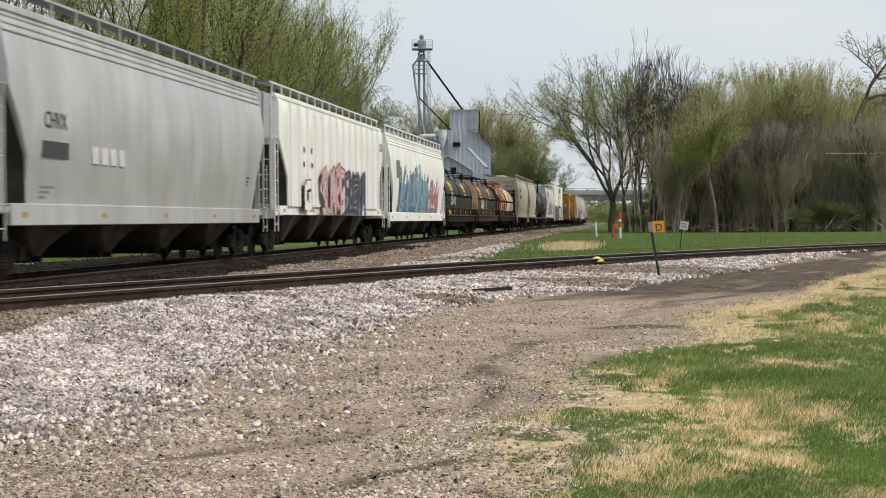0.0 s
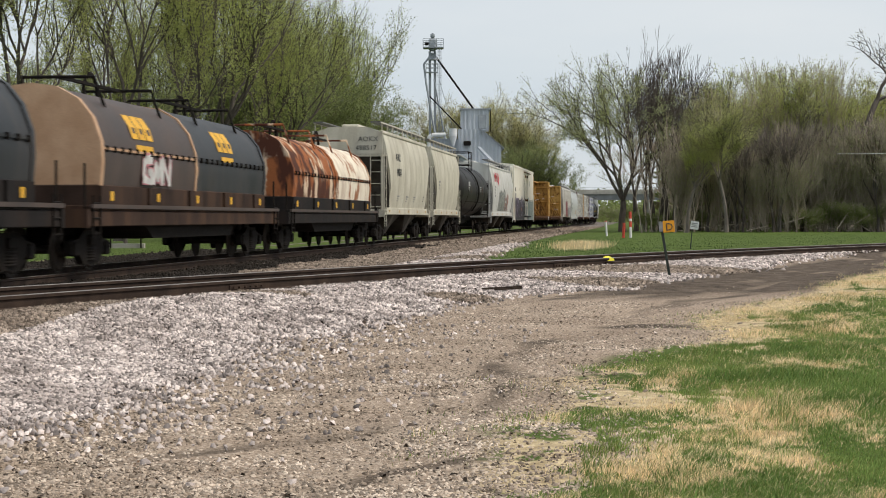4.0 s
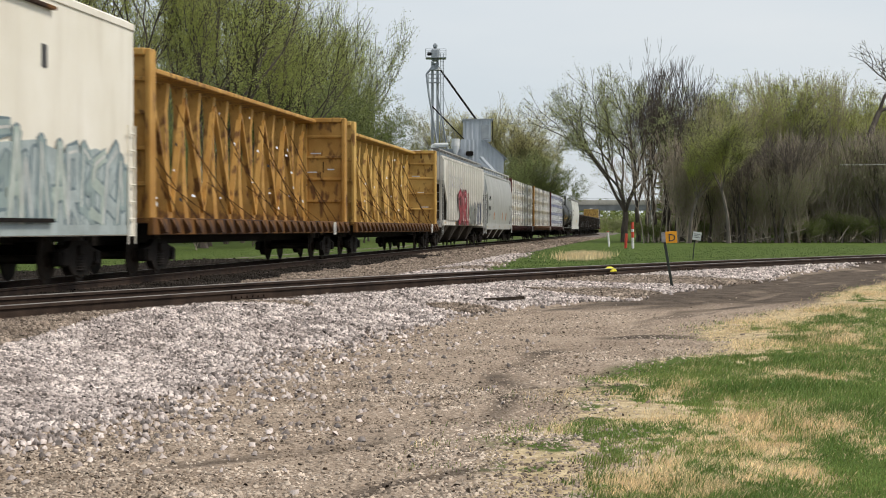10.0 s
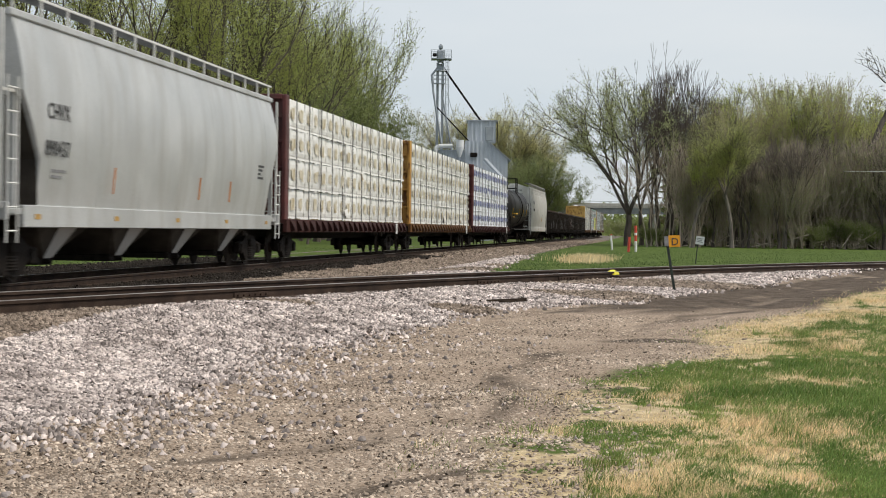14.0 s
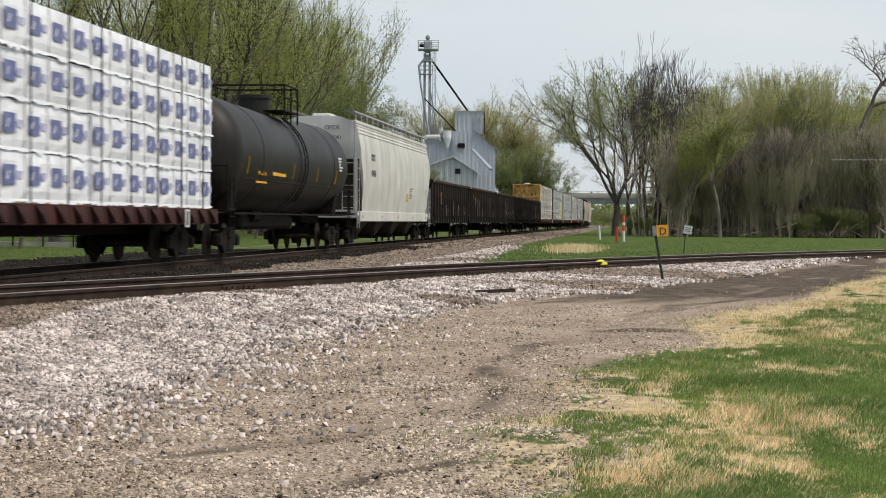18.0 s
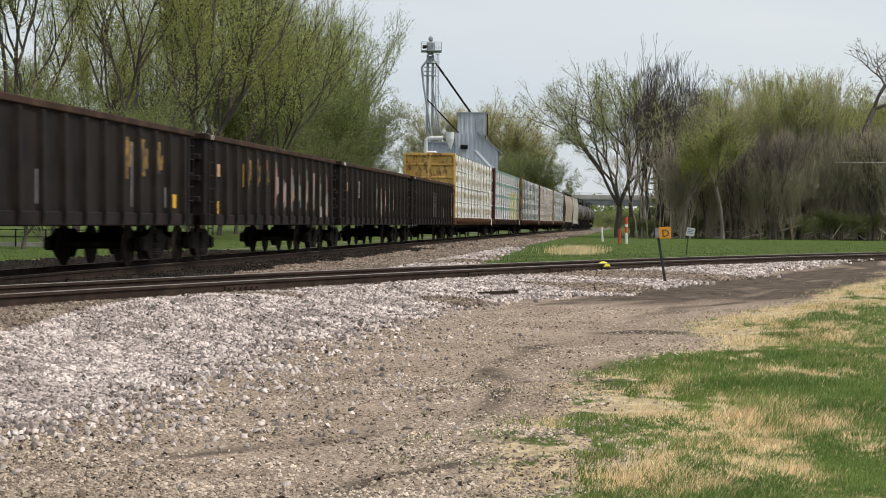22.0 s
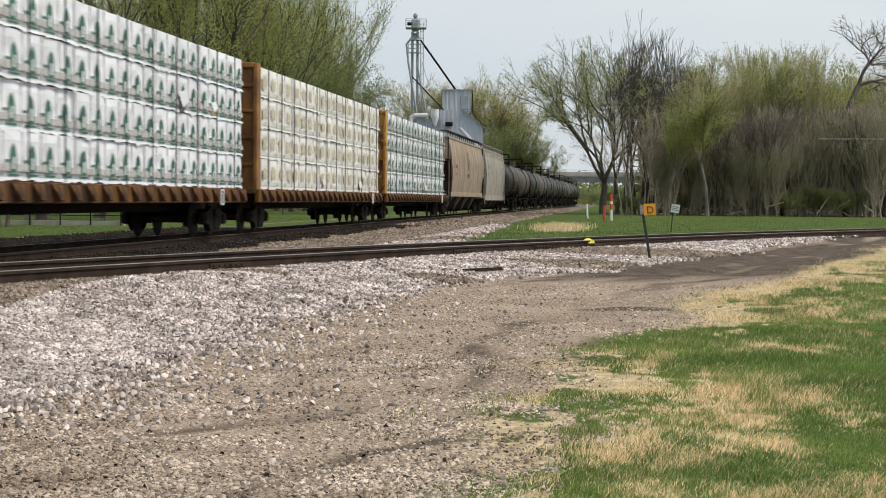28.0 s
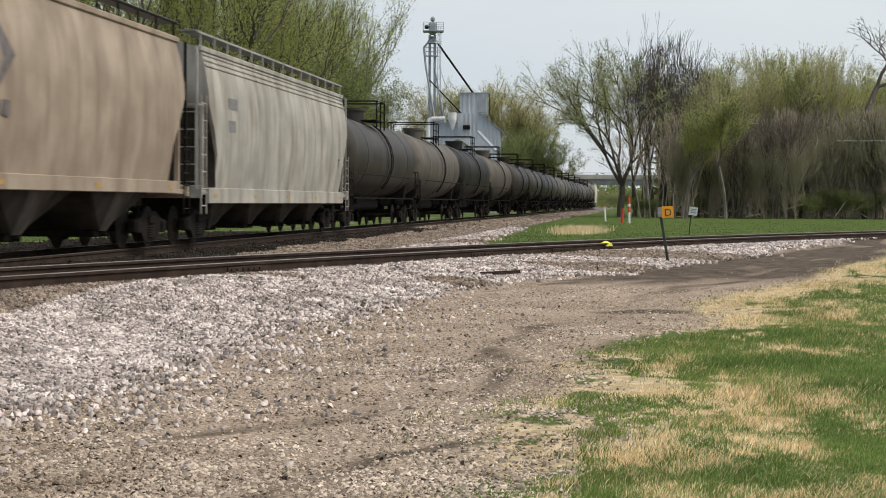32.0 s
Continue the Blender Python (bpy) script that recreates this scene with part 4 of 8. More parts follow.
# ---- trees ----
def grow(seed, tall, depth, angle, leaf, leafs, leaf_size, first=0.15, stems=4, up=0.25, wiggle=0.16, trunk_r=0.22, keep=0.8, twig=0.011, lean=0.0, wide=1.0, inner=0.0, sides_twigs=2):
    """Branches and leaves of one tree: a tapered trunk that divides again and again into rising limbs, twigs and small leaves."""
    r = random.Random(seed)
    limbs, tips = [], []

    def limb(p, d, length, level):
        segs = 4 if level < 2 else (3 if level < 4 else 2)
        pts = [p]
        for i in range(segs):
            d = (d + Vector((r.uniform(-1, 1), r.uniform(-1, 1), r.uniform(-0.6, 0.6))) * wiggle + Vector((0, 0, up * 0.3))).normalized()
            p = p + d * (length / segs)
            pts.append(p)
        limbs.append((pts, level))
        if level >= depth - 1 or (inner and level >= 3 and r.random() < inner):
            tips.append(pts)
        if level >= depth:
            return
        if level == 0:
            kids = stems
        else:
            kids = 2 if r.random() < 0.7 else 3
        turn = r.uniform(0, 6.283)
        for k in range(kids):
            side = Vector((math.cos(turn + 6.283 * k / kids), math.sin(turn + 6.283 * k / kids), 0.0))
            side = (side - d * side.dot(d)).normalized()
            ang = angle * r.uniform(0.55, 1.25) * (1.15 if level == 0 else 1.0)
            nd = (d * math.cos(ang) + side * math.sin(ang) + Vector((lean, 0, 0)) * (0.5 if level < 2 else 0.1)).normalized()
            nd = Vector((nd.x * wide, nd.y * wide, nd.z)).normalized()
            limb(p, nd, length * keep * r.uniform(0.75, 1.2) * (1 / max(first, 0.04) * 0.19 if level == 0 else 1.0), level + 1)
        # side shoots on the way up
        if 1 <= level < depth - 1:
            for k in range(sides_twigs):
                j = r.randint(1, segs - 1)
                q = pts[j].lerp(pts[j + 1], r.random())
                ax = (pts[j + 1] - pts[j]).normalized()
                side = ax.cross(Vector((r.uniform(-1, 1), r.uniform(-1, 1), r.uniform(-1, 1)))).normalized()
                nd = (ax * 0.75 + side * 0.75).normalized()
                limb(q, nd, length * r.uniform(0.3, 0.5), max(level + 2, depth - 1))

    limb(Vector((0, 0, -0.02)), Vector((lean * 0.5, 0, 1)).normalized(), first, 0)
    peak = max(p.z for pts, _ in limbs for p in pts)
    k = tall / peak
    wood = Geo()
    for pts, level in limbs:
        sides = 7 if level == 0 else (5 if level < 3 else 3)
        base_r = trunk_r * (0.66 ** level) * (0.7 if level else 1.0)
        n = len(pts)
        rings = []
        for i, q in enumerate(pts):
            t = (pts[min(i + 1, n - 1)] - pts[max(i - 1, 0)]).normalized()
            a = t.cross(Vector((0.3, 0.9, 0.1))).normalized()
            b = t.cross(a)
            rad = max(twig * (1 - 0.35 * i / n), base_r * (1 - 0.3 * i / (n - 1)) * (1.35 - 0.35 * min(1, i) if level == 0 else 1.0))
            rings.append([q * k + (a * math.cos(6.2832 * j / sides) + b * math.sin(6.2832 * j / sides)) * rad for j in range(sides)])
        wood.loft(rings, caps=False)
    lv, lf = [], []
    for pts in tips:
        for i in range(leafs):
            j = r.randint(0, len(pts) - 2)
            q = pts[j].lerp(pts[j + 1], r.random()) * k + Vector((r.gauss(0, 1), r.gauss(0, 1), r.gauss(0, 1))) * leaf_size * 2.4
            a = Vector((r.uniform(-1, 1), r.uniform(-1, 1), r.uniform(-1, 1))).normalized() * leaf_size * r.uniform(0.6, 1.3)
            b = a.orthogonal().normalized() * leaf_size * r.uniform(0.4, 0.8)
            m = len(lv)
            lv += [q - a * 0.8, q + b, q + a - b * 0.5]
            lf.append((m, m + 1, m + 2))
    crown = None
    if lf:
        crown = bpy.data.meshes.new("crown")
        crown.from_pydata([tuple(p) for p in lv], [], lf)
        crown.materials.append(leaf)
    return wood, crown


def tree_kind(label, bark, *args, **kw):
    wood, crown = grow(*args, **kw)
    t = thing("tree", label, "tree", pose(0, -400, 0))
    part("trunk", wood, bark, t, "trunk with bare limbs", smooth=True)
    if crown:
        part("crown", crown, None, t)
    return t


USED = set()


def plant(kind, x, y, scale=1.0, turn=0.0, group=""):
    if kind.name not in USED:
        USED.add(kind.name)
        t = kind
    else:
        t = copy_thing(kind, Matrix.Identity(4))
    t.matrix_basis = pose(x, y, float(height(x, y)), 0, 0, turn) @ Matrix.Diagonal((scale, scale, scale, 1))
    if group:
        t["group"] = group
    return t


T_LEFT_A = tree_kind("tall spring tree with thin yellow-green leaves behind the train", M_BARK_DARK, 3, 20, 7, 0.34, M_LEAF, 13, 0.085, first=0.13, stems=4, up=0.18, wide=0.76, inner=0.4, trunk_r=0.33, twig=0.011, wiggle=0.24)
T_LEFT_B = tree_kind("tall many-stemmed tree in fresh light green leaf", M_BARK_DARK, 8, 19, 7, 0.34, M_LEAF_BRIGHT, 12, 0.085, first=0.12, stems=4, up=0.18, wide=0.76, inner=0.4, trunk_r=0.31, twig=0.011, wiggle=0.26)
T_LEFT_C = tree_kind("bushy tree with dense mid-green young leaves", M_BARK_DARK, 15, 14, 7, 0.42, M_LEAF_DARK, 20, 0.095, first=0.07, stems=5, up=0.2, trunk_r=0.22, inner=0.4)
T_PALE = tree_kind("pale olive tree coming into leaf behind the elevator", M_BARK, 21, 20, 7, 0.36, M_LEAF_TAN, 14, 0.125, first=0.2, stems=4, up=0.2, trunk_r=0.42, twig=0.02)
T_BARE = tree_kind("leafless tree with upright grey branches", M_BARK_DARK, 27, 16, 7, 0.27, M_LEAF_TAN, 0, 0.1, first=0.22, stems=4, up=0.32, trunk_r=0.24, twig=0.0125, sides_twigs=2)
T_BARE_TALL = tree_kind("tall slim leafless tree with fine rising twigs", M_BARK_DARK, 29, 17, 7, 0.22, M_LEAF_TAN, 0, 0.1, first=0.3, stems=3, up=0.4, trunk_r=0.22, twig=0.0125, sides_twigs=2)
T_EDGE = tree_kind("spreading tree with wide low limbs and small pale leaves", M_BARK_DARK, 34, 15, 7, 0.42, M_LEAF_SOFT, 14, 0.08, first=0.17, stems=5, up=0.14, trunk_r=0.34, twig=0.014, lean=-0.30)
T_WOOD_A = tree_kind("slender woodland tree with sparse lime leaves in its top", M_BARK_PALE, 41, 15, 7, 0.24, M_LEAF_LIME, 5, 0.08, first=0.32, stems=3, up=0.3, trunk_r=0.17, twig=0.013)
T_WOOD_B = tree_kind("woodland tree with a rounded lime-green young crown", M_BARK, 47, 12, 7, 0.34, M_LEAF_LIME, 8, 0.075, first=0.55, stems=5, up=0.14, trunk_r=0.19, twig=0.013)
T_SAPLING = tree_kind("thin bare sapling at the wood's edge", M_BARK_PALE, 52, 8, 5, 0.3, M_LEAF, 0, 0.1, first=0.3, stems=3, up=0.35, trunk_r=0.06, twig=0.012)
T_THICKET = tree_kind("bare many-stemmed thicket bush", M_BARK_PALE, 55, 7.5, 6, 0.30, M_LEAF_SOFT, 2, 0.06, first=0.06, stems=6, up=0.3, trunk_r=0.07, twig=0.012)
T_GNARLED = tree_kind("crooked old tree with twisted bare limbs", M_BARK_DARK, 60, 16, 7, 0.5, M_LEAF_TAN, 2, 0.06, first=0.75, stems=3, up=0.05, wiggle=0.42, trunk_r=0.3, twig=0.013, keep=0.78, sides_twigs=2)
T_SHRUB = tree_kind("low tangled green shrub", M_BARK_PALE, 63, 4.5, 6, 0.5, M_LEAF_DARK, 8, 0.085, first=0.03, stems=6, up=0.1, trunk_r=0.05, inner=0.3)


def build_trees():
    r = random.Random(77)
    row = "tree row behind the tracks"
    A, B, C = T_LEFT_A, T_LEFT_B, T_LEFT_C
    kinds = [A, B, C]
    for y, k in ((52, B), (66, A), (92, A), (103, A), (114, B), (126, A), (138, B), (152, A), (165, A), (178, B), (192, B), (206, A)):
        grown = 1.3 if y > 145 else (1.22 if 84 < y < 140 else 1.0)
        plant(k, -31 - r.uniform(0, 4) - (7.5 if y > 185 else 2.0 if y > 145 else 0.0), y, r.uniform(0.95, 1.15) * grown, r.uniform(0, 360), row)
    for i, y in enumerate([70, 112, 124, 135, 150, 168, 185, 200, 214]):
        plant(kinds[(i + 1) % 3], -41 - r.uniform(0, 6), y, r.uniform(0.85, 1.1), r.uniform(0, 360), row)
    for x, y, s in ((-38, 146, 1.25), (-40, 160, 1.2), (-37, 172, 1.3), (-39, 186, 1.2), (-36, 200, 1.1)):
        plant(C, x, y, s, r.uniform(0, 360), row)
    for i, y in enumerate(range(60, 215, 11)):
        plant(T_LEFT_C if i % 2 else T_SHRUB, -27 - r.uniform(0, 4), y, r.uniform(0.5, 0.7) if i % 2 else r.uniform(1.0, 1.5), r.uniform(0, 360), row)
    back = "trees behind the grain elevator"
    for x, y, s, k in ((-31, 275, 1.15, T_PALE), (-26.5, 280, 1.2, T_PALE), (-21.4, 280, 0.98, T_PALE), (-23, 262, 1.0, T_LEFT_C), (-20.6, 266, 1.05, T_LEFT_C), (-18.4, 272, 0.8, T_LEFT_C), (-25, 285, 0.7, T_LEFT_A), (-44, 300, 0.9, T_LEFT_A)):
        plant(k, x, y, s, r.uniform(0, 360), back)
    wood = "woods beside the tracks"
    plant(T_EDGE, -2.2, 138, 1.0, 0, wood)
    for x, y, s, k in ((-1.2, 146, 0.92, T_BARE), (0.2, 141, 1.0, T_BARE_TALL), (1.5, 148, 1.05, T_BARE_TALL), (2.6, 146, 0.98, T_BARE), (1.0, 152, 1.03, T_BARE), (3.6, 143, 0.88, T_BARE_TALL), (4.4, 150, 0.9, T_BARE), (-0.4, 156, 1.02, T_BARE_TALL), (2.0, 139, 0.82, T_BARE)):
        plant(k, x, y, s, r.uniform(0, 360), wood)
    for x, y, s, turn in ((5.9, 131.0, 0.88, 30), (2.9, 131.4, 0.74, 130), (7.4, 151, 1.2, 77), (9.6, 149, 1.24, 270), (13.0, 145, 1.18, 10), (15.8, 148, 1.15, 120)):
        plant(T_WOOD_B, x, y, s, turn, wood)
    plant(T_GNARLED, 17.3, 137, 1.08, 40, wood)
    for x, y, s in ((10.8, 142, 0.98), (12.2, 150, 1.02), (14.6, 143, 0.96), (15.8, 150, 0.96), (20.5, 146, 0.75), (22.0, 142, 0.7)):
        plant(T_WOOD_A, x, y, s, r.uniform(0, 360), wood)
    for x, s in ((16.6, 1.25), (17.5, 1.35), (18.3, 1.2), (19.2, 1.4)):
        plant(T_THICKET, x, 134.5, s, r.uniform(0, 360), "bare thicket in the woods")
    for i in range(34):
        x = 5.4 + 19 * ((i * 0.618) % 1.0)
        y = 138 + 40 * ((i * 0.382 + 0.1) % 1.0)
        k = (T_WOOD_A, T_BARE, T_WOOD_A, T_BARE_TALL, T_WOOD_A)[i % 5]
        plant(k, x + 0.08 * (y - 140), y, r.uniform(0.66, 0.88) * (0.85 if k is not T_WOOD_A else 1.0), r.uniform(0, 360), wood)
    for i in range(70):
        x = -0.6 + 24 * ((i * 0.618) % 1.0)
        plant(T_SAPLING, x, 131.5 + 22 * ((i * 0.77) % 1.0), r.uniform(0.7, 1.25), r.uniform(0, 360), "saplings along the wood's edge")
    for i in range(30):
        x = 4.5 + 18.5 * ((i * 0.618 + 0.3) % 1.0)
        plant(T_THICKET if i % 3 else T_BARE, x, 132 + 7 * ((i * 0.77) % 1.0), r.uniform(0.8, 1.25) if i % 3 else r.uniform(0.5, 0.62), r.uniform(0, 360), "bare thicket in the woods")
    for i in range(34):
        x = 2.0 + 23 * ((i * 0.618) % 1.0)
        plant(T_THICKET, x, 133 + 18 * ((i * 0.77) % 1.0), r.uniform(0.75, 1.3), r.uniform(0, 360), "bare thicket in the woods")
    for i in range(14):
        x = -0.5 + 24 * ((i * 0.618) % 1.0)
        plant(T_SHRUB, x, 136 + 22 * ((i * 0.77) % 1.0), r.uniform(0.3, 0.55), r.uniform(0, 360), "undergrowth in the woods")
    for x, y, s in ((12.6, 133, 0.5), (14.2, 134, 0.62), (15.6, 133, 0.55), (17.2, 134, 0.5)):
        plant(T_SHRUB, x, y, s, r.uniform(0, 360), "undergrowth in the woods")
    sticks = Geo()
    for i in range(120):
        x, y = r.uniform(0.5, 24), r.uniform(131, 142)
        a, e, ln = r.uniform(0, 6.28), r.gauss(0.2, 0.5), r.uniform(0.5, 2.2)
        z = float(height(x, y)) + r.uniform(0.0, 0.7)
        sticks.tube((x, y, z), (x + ln * math.cos(a) * math.cos(e), y + ln * math.sin(a) * math.cos(e), max(z + ln * math.sin(e), 0.1)), r.uniform(0.018, 0.05), 4)
    tagged(new("fallen_branches", sticks.mesh("fallen_branches", M_BARK_DEAD)), "pale fallen branches and broken stems on the woodland floor", kind="stuff")
    for x, y in ((-5.5, 330), (-8.5, 360), (-13, 385), (-3, 300)):
        plant(T_SHRUB, x, y, r.uniform(0.7, 0.95), r.uniform(0, 360), "undergrowth by the bend")


build_trees()


def far_woods():
    """Brown-green tangle deep in the woods, too far in to tell stems apart."""
    r = np.random.default_rng(31)
    n = 26000
    x, y, z = r.uniform(2, 48, n), r.uniform(158, 200, n), r.beta(1.2, 1.7, n) * 12.0
    x += (y - 190) * 0.06
    a = r.normal(0, 1, (n, 3))
    a /= np.linalg.norm(a, axis=1)[:, None]
    b = np.cross(a, r.normal(0, 1, (n, 3)))
    s = r.uniform(0.15, 0.5, (n, 1))
    p = np.stack([x, y, z], -1)
    v = np.stack([p - a * s * 1.6, p + b * s * 0.3, p + a * s * 1.6, p - b * s * 0.3], 1).reshape(-1, 3)
    f = (np.arange(n)[:, None] * 4 + np.arange(4)[None])
    half = n // 5
    raw_mesh("far_thicket", v[:half * 4], f[:half], M_LEAF_DARK, "green young leaves deep in the woods")
    raw_mesh("far_branches", v[half * 4:], f[half:] - half * 4, M_BARK_PALE, "tangle of branches deep in the woods")
    n = 60000
    x, y = r.uniform(-120, 260, n), r.uniform(440, 640, n)
    z = r.beta(1.2, 1.9, n) * (8.5 + 3.5 * vnoise(x, y, 18, 5))
    p = np.stack([x, y, z], -1)
    a = r.normal(0, 1, (n, 3)) * 0.32
    b = r.normal(0, 1, (n, 3)) * 0.32
    v = np.stack([p - a, p + b, p + a, p - b], 1).reshape(-1, 3)
    raw_mesh("distant_woods", v, np.arange(n)[:, None] * 4 + np.arange(4)[None], M_LEAF_DARK, "distant line of spring woods")


far_woods()


# ---- grain elevator ----
def clad_wall(parent, x0, x1, y, z0, z1f, step=0.6):
    """A corrugated metal skin facing -y; z1f gives its top along x."""
    n = max(2, int(round((x1 - x0) / step)))
    lo, hi = [], []
    for i in range(n):
        a = x0 + (x1 - x0) * i / n
        w = (x1 - x0) / n
        for dx, dy in ((0, 0), (0.42, 0), (0.5, -0.05), (0.92, -0.05)):
            x = min(a + dx * w, x1)
            lo.append((x, y - 0.006 + dy, z0))
            hi.append((x, y - 0.006 + dy, z1f(x)))
    return part("cladding", Geo().loft([lo, hi], caps=False, closed=False), M_CLAD, parent, "ribbed metal cladding")


def build_elevator():
    ev = thing("grain_elevator", "grey-blue metal-clad grain elevator with a tall leg tower beside the line", "grain elevator", pose(-23.0, 226, 0, 0, 0, 7))
    g = Geo()
    prof = [(-2.9, 0), (2.95, 0), (2.95, 11.1), (0.1, 13.55), (-2.9, 13.55)]
    g.loft([[(x, y, z) for x, z in prof] for y in (0, 9)])
    body = part("main_block", g, M_CLAD, ev)
    clad_wall(body, -2.85, 2.9, 0, 0, lambda a: 13.5 if a < 0.1 else 13.5 - (a - 0.1) * 0.86)
    part("roof_edge", Geo().beam((0.0, -0.1, 13.66), (3.3, -0.1, 10.95), 0.5, 0.14), M_CLAD_ROOF, body)
    part("roof_sheet", Geo().add([(0.0, -0.35, 13.6), (3.3, -0.35, 10.87), (3.3, 9.3, 10.87), (0.0, 9.3, 13.6), (0.0, -0.35, 13.68), (3.3, -0.35, 10.95), (3.3, 9.3, 10.95), (0.0, 9.3, 13.68)], [(0, 3, 2, 1), (4, 5, 6, 7), (0, 1, 5, 4), (1, 2, 6, 5), (2, 3, 7, 6), (3, 0, 4, 7)]), M_CLAD_ROOF, body)
    g = Geo().box(-2.55, 1.3, 1.5, 6.0, 13.5, 16.3)
    hh = part("headhouse", g, M_CLAD, ev, "small clad headhouse on the roof")
    clad_wall(hh, -2.5, 1.25, 1.5, 13.5, lambda a: 16.3)
    part("headhouse_roof", Geo().box(-2.7, 1.6, 1.3, 6.2, 16.3, 16.45), M_CLAD_ROOF, hh)
    part("access_panel", Geo().box(-0.15, 1.0, 1.38, 1.5, 13.7, 15.6, bevel=0.05), M_GALV, hh)
    part("downspout", Geo().tube((1.5, 1.4, 16.2), (1.5, 1.4, 13.2), 0.07), M_STEEL_DARK, hh)
    g = Geo().box(-7.2, -2.9, 0.4, 8.0, 0, 12.1)
    annex = part("annex", g, M_CLAD, ev, "lower clad storage block")
    clad_wall(annex, -7.15, -2.95, 0.4, 0, lambda a: 12.1)
    part("roof_edge", Geo().box(-7.4, -1.5, 0.0, 8.2, 12.1, 12.26), M_CLAD_ROOF, annex)
    part("vent_hood", Geo().box(-2.2, -1.2, -0.9, 0.0, 11.3, 11.9, bevel=0.1), M_STEEL_DARK, annex)
    g = Geo()
    prof = [(-9.0, 0), (0.3, 0), (0.3, 7.7), (-2.9, 9.7), (-9.0, 7.4)]
    g.loft([[(x, y, z) for x, z in prof] for y in (-9, -0.1)])
    shed = part("front_shed", g, M_CLAD, ev, "gabled clad receiving shed")
    clad_wall(shed, -8.9, 0.2, -9, 0, lambda a: 7.4 + (a + 9) * 0.377 if a < -2.9 else 9.7 - (a + 2.9) * 0.62, 0.75)
    part("roof_edge", Geo().beam((-9.6, -9.1, 7.25), (-2.9, -9.1, 9.8), 0.4, 0.16), M_TRIM_WHITE, shed)
    part("roof_edge", Geo().beam((-2.9, -9.1, 9.8), (0.7, -9.1, 7.5), 0.4, 0.16), M_TRIM_WHITE, shed)
    part("window", Geo().box(-2.6, -1.9, -9.1, -8.95, 7.5, 8.2), M_INSIDE, shed, "small dark gable opening")
    part("conveyor", Geo().beam((-0.2, -3, 10.9), (2.2, -6, 8.2), 0.5, 0.3), M_CLAD_ROOF, ev, "sloping conveyor housing")
    part("dust_pipe", Geo().path([(-6.9, -0.2, 5), (-6.9, -0.2, 12.4), (-6.5, -0.2, 12.75), (-4.6, -0.2, 12.8)], 0.28, 10), M_TRIM_WHITE, ev, "white dust pipe", smooth=True)
    part("cyclone", Geo().tube((-3.6, -0.3, 13.6), (-3.6, -0.3, 12.6), 0.55, 12).tube((-3.6, -0.3, 12.6), (-3.6, -0.3, 11.3), 0.55, 12, 0.15), M_TRIM_WHITE, ev, "white dust cyclone", smooth=True)
    # leg tower
    tx, ty = -6.4, 3.0
    part("elevator_leg", Geo().box(tx - 0.55, tx - 0.2, ty - 0.4, ty, 0, 24.4).box(tx + 0.15, tx + 0.5, ty - 0.4, ty, 0, 24.4), M_GALV, ev, "twin galvanised bucket leg")
    part("leg_head", Geo().box(tx - 0.55, tx + 0.55, ty - 0.7, ty + 0.3, 24.4, 26.2, bevel=0.25).box(tx - 0.3, tx + 0.3, ty - 0.6, ty + 0.2, 26.2, 26.9, bevel=0.2), M_GALV, ev, "head of the bucket leg")
    part("motor", Geo().box(tx - 1.1, tx - 0.55, ty - 0.7, ty - 0.2, 25.2, 25.7, bevel=0.08), M_STEEL_DARK, ev)
    part("distributor", Geo().tube((tx, ty - 0.3, 24.2), (tx, ty - 0.3, 23.2), 0.25, 8, 0.9), M_GALV, ev)

    def platform(z, x0, x1, y0, y1):
        pl = part("platform", Geo().box(x0, x1, y0, y1, z - 0.12, z), M_GALV, ev, "railed steel platform")
        for x in np.linspace(x0, x1, 4):
            for y in (y0, y1):
                part("post", Geo().tube((x, y, z), (x, y, z + 1.1), 0.035, 5), M_GALV, pl)
        g = Geo()
        for h in (0.55, 1.1):
            g.path([(x0, y0, z + h), (x1, y0, z + h), (x1, y1, z + h), (x0, y1, z + h), (x0, y0, z + h)], 0.035, 5)
        part("railing", g, M_GALV, pl)

    platform(24.9, tx - 1.3, tx + 1.5, ty - 1.6, ty + 0.9)
    platform(21.5, tx - 0.9, tx + 0.7, ty - 1.4, ty - 0.5)
    g = Geo()
    for dx in (0.75, 1.15):
        g.tube((tx + dx, ty - 0.4, 0), (tx + dx, ty - 0.4, 25.5), 0.04, 5)
    for z in np.arange(1, 25.5, 0.6):
        g.tube((tx + 0.75, ty - 0.4, z), (tx + 1.15, ty - 0.4, z), 0.025, 4)
    part("ladder", g, M_GALV, ev, "caged ladder")
    g = Geo()
    for z in np.arange(3, 25, 1.2):
        g.path([(tx + 0.7, ty - 0.4, z), (tx + 0.65, ty - 1.1, z), (tx + 1.25, ty - 1.1, z), (tx + 1.2, ty - 0.4, z)], 0.025, 4)
    g.tube((tx + 0.95, ty - 1.1, 3), (tx + 0.95, ty - 1.1, 25), 0.025, 4)
    part("ladder_cage", g, M_GALV, ev)
    part("spout", Geo().tube((tx + 0.4, ty - 0.3, 23.7), (-0.6, 2.6, 16.2), 0.14, 8), M_STEEL_DARK, ev, "long dark grain spout")
    part("spout", Geo().path([(tx - 0.4, ty - 0.6, 23.6), (tx - 1.2, ty - 0.8, 22.6), (tx - 0.9, ty - 1.2, 20), (tx + 0.3, ty - 1.6, 13)], 0.14, 8), M_GALV, ev, "grain spout")
